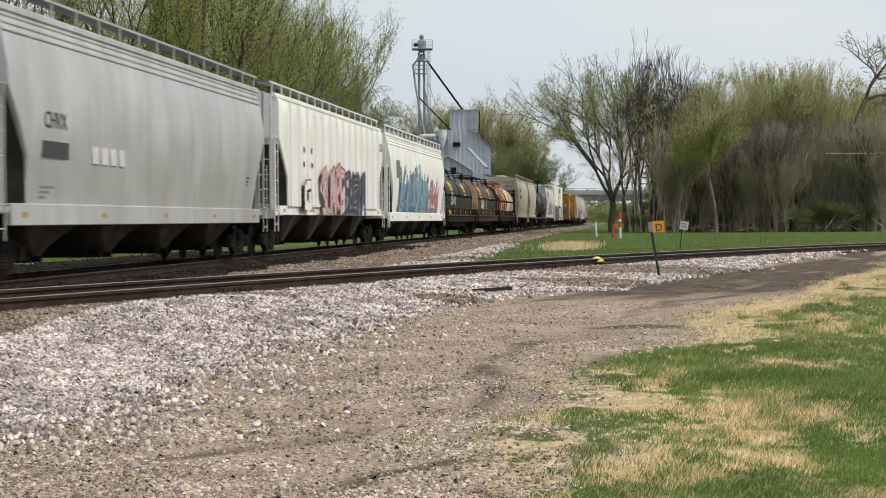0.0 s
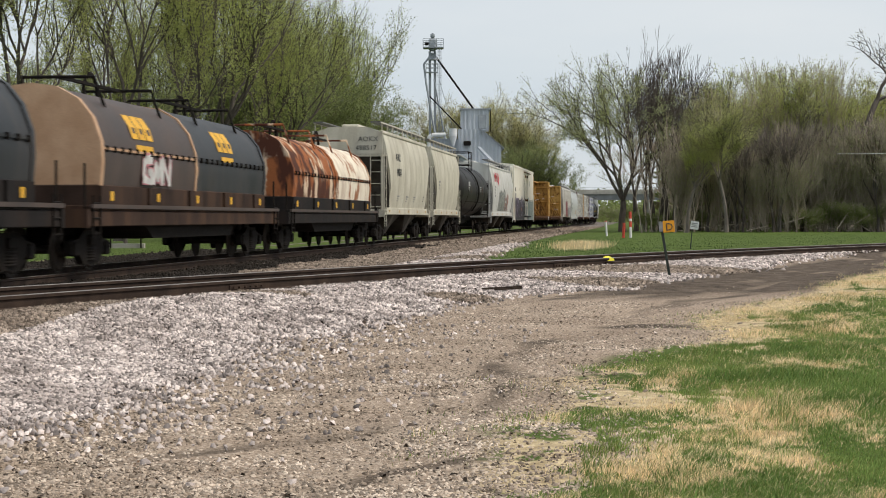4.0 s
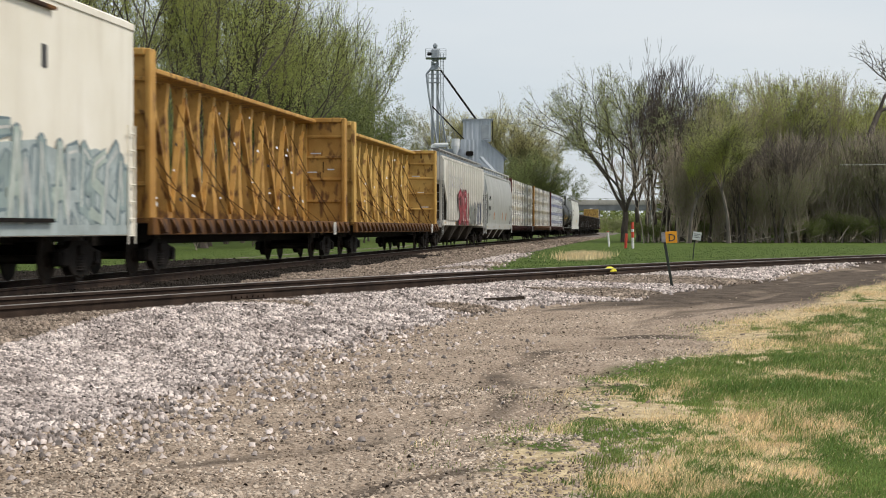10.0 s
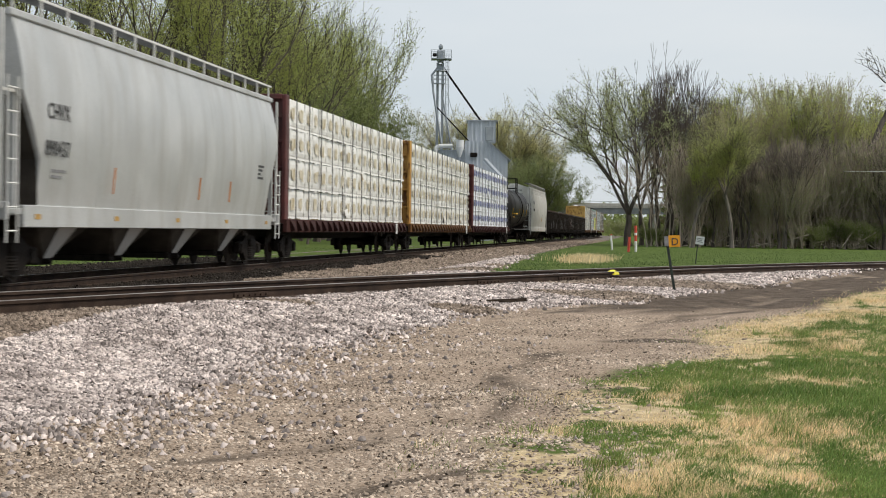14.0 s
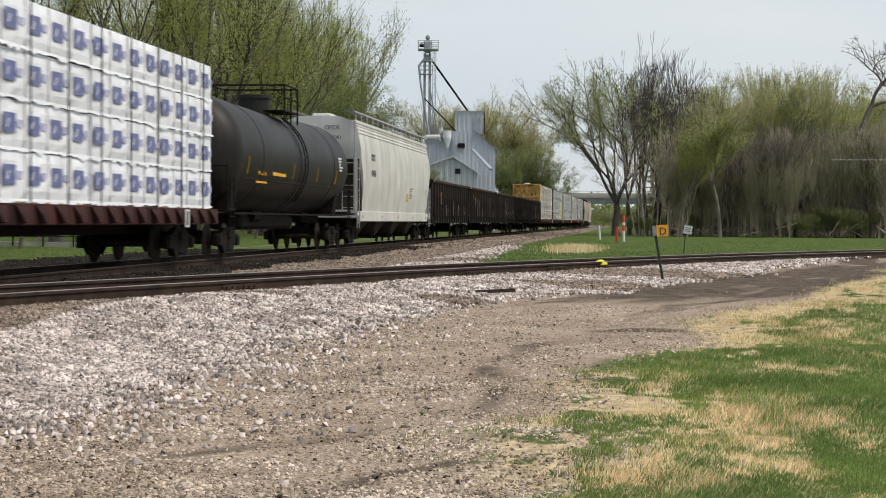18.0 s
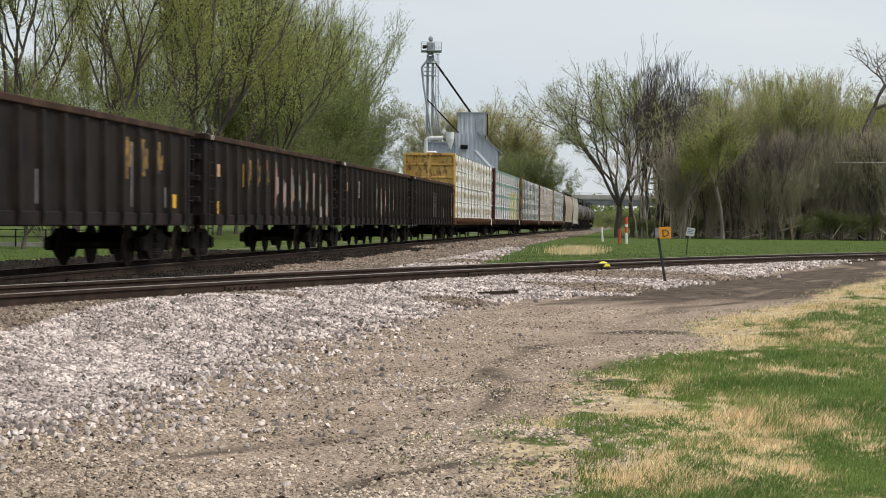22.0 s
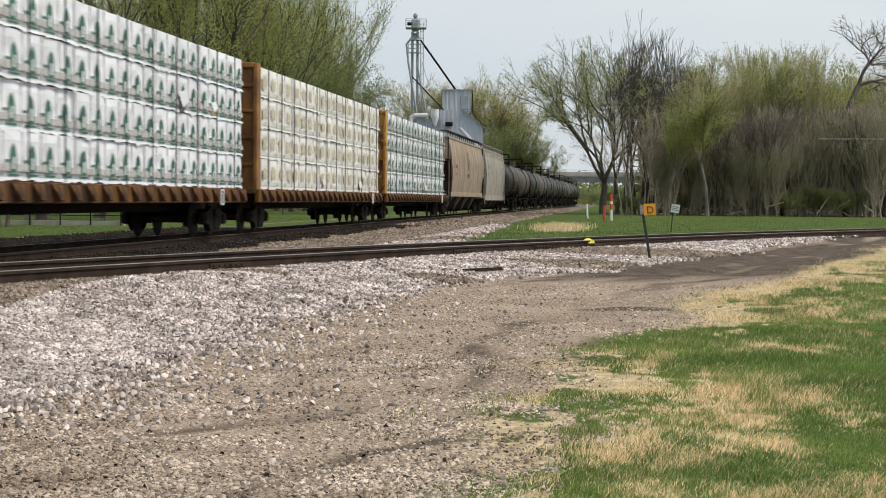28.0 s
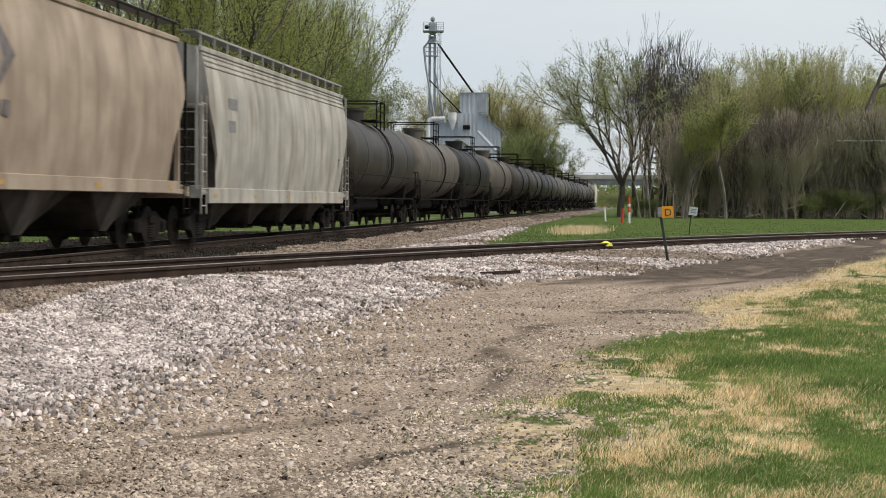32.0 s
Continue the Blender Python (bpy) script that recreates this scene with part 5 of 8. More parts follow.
    part("spout", Geo().tube((tx + 0.2, ty - 0.7, 20.5), (tx + 1.7, ty - 1.4, 12.2), 0.1, 8), M_GALV, ev, "grain spout")
    part("spout", Geo().tube((tx - 0.4, ty - 0.5, 18.2), (-1.2, 0.4, 12.3), 0.09, 6), M_STEEL_DARK, ev, "thin spout")
    part("guy_wire", Geo().tube((tx + 0.9, ty - 0.4, 20.5), (tx + 3.8, ty - 1.0, 10.2), 0.035, 5), M_GALV, ev)


build_elevator()


# ---- road bridge over the line ----
def build_bridge():
    br = thing("road_bridge", "low concrete highway overpass with steel girders across the railway", "bridge", pose(-14, 424, 0, 0, 0, 4))
    part("deck", Geo().box(-60, 60, -5, 5, 7.4, 7.75), M_CONCRETE, br)
    for y in (-4.4, -1.5, 1.5, 4.4):
        part("girder", Geo().box(-60, 60, y - 0.2, y + 0.2, 6.0, 7.4).box(-60, 60, y - 0.35, y + 0.35, 6.0, 6.1), M_GIRDER, br, "grey steel girder")
    for y in (-4.9, 4.9):
        part("parapet", Geo().box(-60, 60, y - 0.15, y + 0.15, 7.75, 8.55, bevel=0.03), M_CONCRETE, br, "concrete parapet")
    g = Geo().path([(-60, -4.9, 9.0), (60, -4.9, 9.0)], 0.05, 5)
    for x in np.arange(-60, 60.1, 2.5):
        g.tube((x, -4.9, 8.5), (x, -4.9, 9.0), 0.04, 4)
    part("railing", g, M_GALV, br)
    for x in (-22, 14):
        part("pier", Geo().box(x - 0.6, x + 0.6, -4.5, 4.5, -0.5, 6.0, bevel=0.1), M_CONCRETE, br, "concrete pier")


build_bridge()


# ---- lineside signs and markers ----
def build_signs():
    d = thing("derail_sign", "leaning dark post with an orange square sign lettered D", "sign", pose(0.38, 31.8, float(height(0.38, 31.8)), 0, -9.5, 0))
    part("post", Geo().box(-0.025, 0.025, -0.04, 0.04, -0.3, 0.98, bevel=0.006), M_POST_DARK, d, "dark steel channel post")
    plate = part("sign_plate", Geo().box(-0.11, 0.11, -0.052, -0.042, 0.84, 1.06, bevel=0.003), M_SIGN_ORANGE, d, "orange sign plate", at=pose(0.03, 0, 0, 0, 6, 12))
    part("side_plate", Geo().box(-0.19, -0.11, -0.052, -0.042, 0.86, 1.05, bevel=0.003), M_LETTER_GREY, plate)
    me = letters("D", 0.20, 0.002)
    me.materials.clear()
    me.materials.append(M_LETTER_DARK)
    part("lettering", me, None, plate, "black letter", at=pose(-0.065, -0.056, 0.875, 90, 0, 0))
    y = 61.2
    w = thing("small_sign", "small white lettered sign on a thin post in the grass", "sign", pose(1.47, y, float(height(1.47, y)), 0, 5, 0) @ Matrix.Diagonal((0.85, 0.85, 0.85, 1)))
    part("post", Geo().tube((0, 0, -0.3), (0, 0, 1.15), 0.025, 6), M_POST_DARK, w)
    p = part("sign_plate", Geo().box(-0.16, 0.2, -0.045, -0.03, 0.85, 1.2, bevel=0.004), M_SIGN_WHITE, w, "white sign plate", at=pose(0, 0, 0, 0, 4, -10))
    for i, z in enumerate((0.95, 1.02, 1.09)):
        part("bar", Geo().box(-0.11, 0.15 - 0.05 * (i % 2), -0.05, -0.045, z, z + 0.03), M_LETTER_GREY, p)
    for x, y, h, lean in ((-1.09, 95.8, 1.5, -1), (-1.5, 95.8, 0.85, 3)):
        m = thing("marker_post", "red and white plastic cable marker post" if h > 1.2 else "short faded red marker post", "marker post", pose(x, y, float(height(x, y)), 0, lean, 0))
        if h > 1.2:
            part("post", Geo().tube((0, 0, -0.3), (0, 0, 0.62), 0.075, 8), M_SIGN_WHITE, m, "white lower tube", smooth=True)
            part("upper_tube", Geo().tube((0, 0, 0.62), (0, 0, h), 0.08, 8), M_RED, m, "red upper tube", smooth=True)
            part("band", Geo().tube((0, 0, 0.95), (0, 0, 1.1), 0.084, 8), M_SIGN_WHITE, m)
        else:
            part("post", Geo().tube((0, 0, -0.3), (0, 0, h), 0.08, 8), M_RED, m, smooth=True)
    m = thing("marker_post", "leaning white marker post beside the main line", "marker post", pose(-2.66, 104.6, float(height(-2.66, 104.6)), 0, -5, 0))
    part("post", Geo().tube((0, 0, -0.3), (0, 0, 0.9), 0.06, 8), M_SIGN_WHITE, m, smooth=True)
    part("cap", Geo().tube((0, 0, 0.9), (0, 0, 0.95), 0.08, 8), M_RED, m)
    y = 36.4
    x = float(siding_x(y)) + 0.75
    dr = thing("derail_block", "bright yellow derail block on the siding rail", "derail", pose(x, y, RAIL_Z - 0.17, 0, 0, -22))
    part("block", Geo().loft([[(-0.1 * k, a, 0.1), (0.12 * k, a, 0.1), (0.12 * k, a, h), (0.0, a, h + 0.05), (-0.1 * k, a, h)] for a, h, k in ((-0.17, 0.12, 0.7), (-0.1, 0.155, 0.9), (0.08, 0.155, 0.9), (0.2, 0.12, 0.7))]), M_YELLOW_MARK, dr)
    part("base_plate", Geo().box(-0.25, 0.3, -0.3, 0.3, -0.02, 0.09, bevel=0.01), M_RAIL, dr)
    px, py = -2.35, 26.1
    st = solo("wood_stick", Geo().beam((-0.38, 0.05, 0.03), (0.36, -0.05, 0.07), 0.07, 0.05), M_TIE, "dark splintered piece of wood on the ballast edge", "wood scrap", at=pose(px, py, float(height(px, py)) + 0.01, 0, 0, 14))

    solo("utility_cable", Geo().pipe([(14.3 + 2.2 * k, 131.0, 6.3 - 0.004 * k * (11 - k) + 0.04 * k) for k in range(12)], 0.015, 5), M_TRIM_WHITE, "thin pale cable slung along the edge of the woods", "cable")
    # low wall and fence beyond the line
    wl = thing("low_wall", "low pale concrete wall with a thin post fence beyond the tracks", "wall", pose(-29, 77, float(height(-29, 77)), 0, 0, 6.3))
    part("wall_block", Geo().box(-5.5, 5.0, -0.15, 0.15, -0.1, 0.22, bevel=0.02), M_CONCRETE, wl)
    for i in range(8):
        part("fence_post", Geo().tube((-5.3 + i * 1.45, -0.2, 0), (-5.3 + i * 1.45, -0.2, 0.85), 0.035, 6), M_STEEL_DARK, wl)
    for z in (0.48, 0.82):
        part("fence_rail", Geo().tube((-5.4, -0.2, z), (5.0, -0.2, z), 0.022, 6), M_STEEL_DARK, wl)


build_signs()

# ---- the freight train: wagons in their own space, x along the train (away from the viewer), z from a little above the rail top, near side at -y ----
WHEEL_R = 0.457
DROP = 0.17


def build_truck_parts():
    """Meshes shared by all the trucks."""
    g = Geo()
    for s in (-1, 1):
        y = s * 0.755
        rings = []
        for a, r in ((-0.07, 0.457), (-0.045, 0.457), (-0.045, 0.40), (-0.02, 0.37), (-0.015, 0.16), (0.05, 0.15), (0.05, 0.09), (0.09, 0.09)):
            rings.append([(r * math.cos(6.2832 * i / 24), y + s * (a + 0.02), r * math.sin(6.2832 * i / 24)) for i in range(24)])
        g.loft(rings)
        g.tube((0, y + s * 0.1, 0), (0, y + s * 0.32, 0), 0.1, 10)
    g.tube((0, -0.75, 0), (0, 0.75, 0), 0.085, 10)
    wheelset = g.mesh("wheelset", [M_WHEEL], True)
    g = Geo()
    outer = [(-1.12, 0.36), (-1.12, 0.6), (-0.7, 0.66), (-0.42, 0.80), (0.42, 0.80), (0.7, 0.66), (1.12, 0.6), (1.12, 0.36), (0.72, 0.40), (0.42, 0.16), (-0.42, 0.16), (-0.72, 0.40)]
    g.loft([[(x, y, z) for x, z in outer] for y in (-0.07, 0.07)])
    for x in (-0.9, 0.9):
        g.box(x - 0.14, x + 0.14, -0.12, 0.12, 0.33, 0.6, bevel=0.03)
    frame_mesh = g.mesh("side_frame", M_STEEL_DARK)
    rings = []
    for k in range(13):
        q = 1.0 if k % 2 else 0.86
        rings.append([(0.26 * q * math.cos(6.2832 * i / 16), -0.04 + 0.09 * q * math.sin(6.2832 * i / 16), 0.22 + k * 0.027) for i in range(16)])
    g = Geo().loft(rings)
    spring_mesh = g.mesh("spring_nest", M_STEEL_DARK)
    bolster = Geo().box(-0.2, 0.2, -1.15, 1.15, 0.52, 0.72, bevel=0.03).tube((0, 0, 0.7), (0, 0, 1.08), 0.24, 12).mesh("bolster", M_STEEL_DARK)
    return wheelset, frame_mesh, spring_mesh, bolster


WHEELSET, SIDE_FRAME, SPRINGS, BOLSTER = build_truck_parts()


def add_truck(wagon, x):
    t = part("truck", BOLSTER, None, wagon, "dark cast-steel truck", at=pose(x, 0, -DROP))
    for s in (-1, 1):
        part("side_frame", SIDE_FRAME, None, t, at=pose(0, s * 1.0, 0))
        part("spring_nest", SPRINGS, None, t, at=pose(0, s * 1.0 + (0.0 if s < 0 else 0.08), 0))
    for dx in (-0.89, 0.89):
        part("wheelset", WHEELSET, None, t, "spinning wheelset", at=pose(dx, 0, WHEEL_R))
    return t


COUPLER = Geo().box(-0.45, 0.25, -0.1, 0.1, 0.72, 0.98, bevel=0.02).box(0.15, 0.42, -0.16, 0.14, 0.68, 1.02, bevel=0.05).mesh("coupler", M_STEEL_DARK)
HOSE = Geo().pipe([(0.0, -0.3, 0.85), (0.15, -0.3, 0.6), (0.3, -0.25, 0.42), (0.45, -0.2, 0.5)], 0.03, 6).mesh("air_hose", M_STEEL_DARK)


def running_gear(w, length, inset=1.9):
    """Trucks, couplers and hoses of one wagon of that coupled length."""
    for s in (-1, 1):
        add_truck(w, s * (length / 2 - inset))
        part("coupler", COUPLER, None, w, at=pose(s * (length / 2 - 0.42), 0, 0, 0, 0, 0 if s > 0 else 180))
        part("air_hose", HOSE, None, w, at=pose(s * (length / 2 - 0.42), 0, 0, 0, 0, 0 if s > 0 else 180))


def wagon(label, category="freight car"):
    return thing("freight_car", label, category, group="cars of the passing freight train")


def ladder(name, w, x, y, z0, z1, width, n, material, along="x", r=0.016):
    """A ladder of two stringers with its rungs as parts."""
    dx, dy = (width, 0) if along == "x" else (0, width)
    bar = Geo().box(-0.014, 0.014, -0.014, 0.014, z0, z1).mesh("stringer", material)
    lad = part(name, bar, None, w, at=pose(x, y, 0))
    part("stringer", bar, None, lad, at=pose(dx, dy, 0))
    rung = Geo().tube((0, 0, 0), (dx, dy, 0), r, 5).mesh("rung", material)
    for i in range(n):
        part("rung", rung, None, lad, at=pose(0, 0, z0 + (z1 - z0) * (i + 0.5) / n))


def brake_wheel(w, x, y, z):
    g = Geo()
    pts = [(x, y + 0.28 * math.cos(a), z + 0.28 * math.sin(a)) for a in [6.2832 * i / 14 for i in range(15)]]
    g.path(pts, 0.018, 5)
    for a in (0, 2.09, 4.19):
        g.tube((x, y, z), (x, y + 0.28 * math.cos(a), z + 0.28 * math.sin(a)), 0.014, 4)
    part("brake_wheel", g, M_STEEL_DARK, w)


def side_profile(kind, half, z0, top, crown):
    """Half-widths against height, from the sill up, of a covered hopper."""
    h = top - z0
    if kind == "flat":
        return [(half, z0), (half, top - 0.12), (half - 0.12, top)]
    return [(half - 0.10, z0), (half - 0.02, z0 + 0.16 * h), (half + 0.035, z0 + 0.36 * h), (half + 0.04, z0 + 0.52 * h), (half + 0.01, z0 + 0.70 * h),
            (half - 0.08, z0 + 0.86 * h), (half - 0.20, top)]


def half_at(prof, z):
    zs = [p[1] for p in prof]
    return float(np.interp(z, zs, [p[0] for p in prof]))


def bands(pts, step=0.22):
    """An outline in x, z cut into level strips, so that it can follow a curved side."""
    z0, z1 = min(p[1] for p in pts), max(p[1] for p in pts)
    n = max(1, int(math.ceil((z1 - z0) / step)))
    for k in range(n):
        lo, hi = z0 + (z1 - z0) * k / n, z0 + (z1 - z0) * (k + 1) / n
        ring = list(pts)
        for lim, sgn in ((lo, 1), (hi, -1)):
            cut = []
            for (ax, az), (bx, bz) in zip(ring, ring[1:] + ring[:1]):
                da, db = sgn * (az - lim), sgn * (bz - lim)
                if da >= 0:
                    cut.append((ax, az))
                if da * db < 0:
                    f = da / (da - db)
                    cut.append((ax + (bx - ax) * f, lim))
            ring = cut
            if not ring:
                break
        if len(ring) >= 3:
            yield ring


def splash(w, prof, spots, name="graffiti", label="sprayed graffiti"):
    """Painted shapes that follow the wagon's near side: one mesh a letter, from layers of (material, layer, outline in x, z)."""
    mats, g = [], Geo()
    for letter in spots:
        for m, layer, pts in letter:
            if m not in mats:
                mats.append(m)
            for band in bands(pts):
                g.add([(x, -half_at(prof, z) - 0.008 - 0.0022 * layer, z) for x, z in band], [tuple(range(len(band)))], mats.index(m))
    tagged(part(name, g, mats, w, label), kind="stuff")


SPRAY = {}


def spray(name, c):
    if name not in SPRAY:
        SPRAY[name] = mat("spray_" + name, tuple(v * 0.75 for v in c), c, 3.0, 0.5, 0, 0.02)
    return SPRAY[name]


STROKES = [[(0.1, 0), (0.3, 1), (0.55, 0.45), (0.8, 1), (0.9, 0)], [(0.15, 0), (0.15, 1), (0.85, 0.95), (0.75, 0.55), (0.2, 0.5), (0.9, 0)],
           [(0.9, 0.95), (0.2, 0.9), (0.1, 0.1), (0.85, 0.05), (0.85, 0.5), (0.5, 0.45)], [(0.1, 1), (0.2, 0.05), (0.85, 0.1), (0.9, 1)],
           [(0.85, 1), (0.15, 0.85), (0.2, 0.55), (0.8, 0.45), (0.85, 0.1), (0.1, 0)], [(0.15, 0), (0.2, 1), (0.8, 0.05), (0.9, 1)], [(0.1, 0.0), (0.45, 1), (0.9, 0), (0.65, 0.4), (0.25, 0.4)]]


def tag_row(r, x0, x1, z0, z1, count, fills, edge, shine=None, slant=0.12, jag=0.2):
    """A row of bent sprayed strokes with outlines; not writing, only its forms and colours."""
    row = []
    step, h = (x1 - x0) / count, z1 - z0
    for i in range(count):
        fill = fills[i % len(fills)]
        sk = r.choice(STROKES)
        lift, grow = r.uniform(-0.08, 0.06) * h, r.uniform(0.9, 1.12)
        pts = []
        for a, b in sk:
            a, b = a + r.uniform(-jag, jag) * 0.5, b + r.uniform(-jag, jag) * 0.5
            pts.append((x0 + (i - 0.08 + a * 1.16) * step + slant * b * h * 0.3, z0 + lift + b * h * grow))
        pts = [(x, min(max(z, z0), z1 + 0.2 * h)) for x, z in pts]
        letter = []

        def run(m, layer, wide, upto):
            for (ax, az), (bx, bz) in list(zip(pts, pts[1:]))[:upto]:
                dx, dz = bx - ax, bz - az
                ln = math.hypot(dx, dz) or 1.0
                dx, dz = dx / ln, dz / ln
                e = wide * 0.45
                k1, k2 = r.uniform(0.75, 1.2), r.uniform(0.75, 1.2)
                q = [(ax - dx * e + dz * wide * k1, az - dz * e - dx * wide * k1), (bx + dx * e + dz * wide * k2, bz + dz * e - dx * wide * k2),
                     (bx + dx * e * 1.6, bz + dz * e * 1.6), (bx + dx * e - dz * wide * k2, bz + dz * e + dx * wide * k2), (ax - dx * e - dz * wide * k1, az - dz * e + dx * wide * k1)]
                letter.append((m, layer, [(x, max(z, z0 - 0.03)) for x, z in q]))
                letter.append((m, layer, [(bx + wide * math.cos(0.7854 * j), max(bz + wide * math.sin(0.7854 * j), z0 - 0.03)) for j in range(8)]))
                layer += 0.02
        wide = min(step, h) * r.uniform(0.17, 0.21)
        run(edge, 0 + 0.2 * (i % 2), wide * 1.38, 99)
        run(fill, 1 + 0.2 * (i % 2), wide, 99)
        if shine:
            run(shine, 2.2, wide * 0.2, 2)
        row.append(letter)
        if r.random() < 0.7:
            x = x0 + (i + r.random()) * step
            d = r.uniform(0.02, 0.05)
            row.append([(edge, 0, [(x, z0 - 0.02), (x + d, z0 - 0.02), (x + d * 0.7, z0 + h * 0.3), (x, z0 + h * 0.35)])])
    return row


def stencil(w, prof, x, z, rows, material, width=0.5, tall=0.05, gap=0.09, name="stencil_line"):
    """Small lines of unreadable data stencils, as plain bars."""
    for i in range(rows):
        y = -half_at(prof, z - i * gap) - 0.006
        part(name, Geo().box(x, x + width * (1 - 0.25 * (i % 3)), y, y + 0.004, z - i * gap, z - i * gap + tall), material, w)


def covered_hopper(label, length, paint, kind="round", top=4.45, bays=3, ribs=0, cut=1.1, sill=1.28, half=1.56, rail=True, rail_paint=None, panel_lines=0, rib_out=0.12, low=False, end_h=0.55, dark_bays=True, knee=0.62):
    """A covered hopper wagon; returns the wagon and its side profile."""
    w = wagon(label, "hopper car")
    L, lb = length, length - 2.0
    deep = 0.26
    if panel_lines or low:
        sill, deep = 1.16, 0.36
    prof = side_profile(kind, half, sill, top, 0)
    crown = top + 0.22
    rings = []
    zk = sill + (top - sill) * knee
    steps = ((0.5, 0.30), (0.93, 0.58), (1.0, 1.0))
    stations = [(-lb / 2, zk)] + [(-lb / 2 + cut * f, zk - (zk - sill) * d) for f, d in steps]
    stations += [(x, sill) for x in np.linspace(-lb / 2 + cut + 1.0, lb / 2 - cut - 1.0, 6)]
    stations += [(lb / 2 - cut * f, zk - (zk - sill) * d) for f, d in reversed(steps)] + [(lb / 2, zk)]
    for x, zb in stations:
        ts = np.linspace(0, 1, 9)
        zz = zb + (top - zb) * ts
        right = [(half_at(prof, z), z) for z in zz]
        ring = [(x, -a, z) for a, z in reversed(right)] + [(x, a, z) for a, z in right] + [(x, 0.75, crown), (x, -0.75, crown)]
        rings.append(ring)
    body = part("body", Geo().loft(rings), paint, w, "", smooth=True)
    hatch = part("hatch_trough", Geo().box(-lb / 2 + 0.5, lb / 2 - 0.5, -0.35, 0.35, crown - 0.02, crown + 0.13, bevel=0.04), paint, w)
    for s in (-1, 1):
        part("side_sill", Geo().box(-lb / 2 + 0.3, lb / 2 - 0.3, s * (half - 0.1) - 0.05, s * (half - 0.1) + 0.05, sill - deep, sill + 0.012, bevel=0.012), paint, w)
        part("roof_rail", Geo().box(-lb / 2 - 0.12, lb / 2 + 0.12, s * (half_at(prof, top) + 0.0) - 0.06, s * (half_at(prof, top)) + 0.06, top - 0.06, top + 0.07, bevel=0.02), paint, w)
        if kind == "flat" and ribs and rib_out > 0.1:
            part("side_plate", Geo().box(-lb / 2, lb / 2, s * (half + 0.03) - 0.035, s * (half + 0.03) + 0.035, top - 0.5, top - 0.1, bevel=0.01), paint, w)
    strip = Geo().box(-0.13, 0.13, -0.006, 0.0, -0.045, 0.045).mesh("reflector", M_REFLECTOR)
    for k in range(5):
        part("reflector", strip, None, w, at=pose(-lb / 2 + 0.9 + k * (lb - 1.8) / 4, -half + 0.05 - 0.002, sill - deep * 0.5))
    if panel_lines:
        for k in range(panel_lines):
            z = top - 0.12 - 0.13 * k
            a = half_at(prof, z)
            for s in (-1, 1):
                part("roof_side_rib", Geo().box(-lb / 2 + 0.05, lb / 2 - 0.05, s * a - 0.03, s * a + 0.03, z - 0.035, z + 0.035, bevel=0.02), paint, w)
    if ribs:
        rib = Geo().loft([[(-0.06, 0.0, z), (-0.045, -rib_out, z), (0.045, -rib_out, z), (0.06, 0.0, z)] for z in (sill, top - 0.1)]).mesh("side_post", paint)
        xs = np.linspace(-lb / 2 + cut + 0.15, lb / 2 - cut - 0.15, ribs)
        for x in xs:
            for s in (0, 1):
                part("side_post", rib, None, w, at=pose(x, -half if s == 0 else half, 0, 0, 0, 0 if s == 0 else 180))
    else:
        for x in np.linspace(-lb / 2 + cut + 0.4, lb / 2 - cut - 0.4, 7):
            zz = np.linspace(sill + 0.02, top - 0.02, 9)
            for s in (-1, 1):
                g = Geo().loft([[(x - 0.02, s * half_at(prof, z), z), (x - 0.012, s * (half_at(prof, z) + 0.006), z), (x + 0.012, s * (half_at(prof, z) + 0.006), z), (x + 0.02, s * half_at(prof, z), z)] for z in zz])
                part("weld_seam", g, paint, w)
    # grimy slope sheets in the open ends, darkened in colour for the shade there
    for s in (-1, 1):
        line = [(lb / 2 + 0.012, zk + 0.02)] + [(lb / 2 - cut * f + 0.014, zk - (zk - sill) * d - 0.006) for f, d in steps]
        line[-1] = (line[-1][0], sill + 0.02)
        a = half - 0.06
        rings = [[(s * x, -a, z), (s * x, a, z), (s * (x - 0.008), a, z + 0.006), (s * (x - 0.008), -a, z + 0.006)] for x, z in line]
        part("slope_sheet", Geo().loft(rings), M_BAY_SHADED, w, "grimy sloping end sheet with its shade in the colour")
    # hopper bays below the sill
    span = lb - 2 * cut - 0.4
    bw = span / bays
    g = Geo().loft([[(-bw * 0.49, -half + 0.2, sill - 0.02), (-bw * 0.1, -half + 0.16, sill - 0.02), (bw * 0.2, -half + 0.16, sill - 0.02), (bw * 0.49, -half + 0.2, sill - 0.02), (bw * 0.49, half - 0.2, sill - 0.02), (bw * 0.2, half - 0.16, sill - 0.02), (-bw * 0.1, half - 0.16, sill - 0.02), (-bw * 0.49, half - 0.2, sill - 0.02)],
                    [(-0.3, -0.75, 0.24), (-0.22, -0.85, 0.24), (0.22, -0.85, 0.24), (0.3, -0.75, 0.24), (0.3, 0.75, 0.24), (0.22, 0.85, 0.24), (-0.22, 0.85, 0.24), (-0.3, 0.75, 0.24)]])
    # slot 0, the end slopes, has grime and shade painted into its colour
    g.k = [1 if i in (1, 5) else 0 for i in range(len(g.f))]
    bay_mesh = g.mesh("hopper_bay", [M_BAY_SHADED, M_BAY_SHADED if panel_lines else (paint if low else M_BAY_FACE)])
    gate = Geo().box(-0.38, 0.38, -0.8, 0.8, 0.12, 0.26, bevel=0.02).tube((-0.05, -0.95, 0.18), (-0.05, 0.95, 0.18), 0.05, 8).mesh("outlet_gate", M_STEEL_DARK)
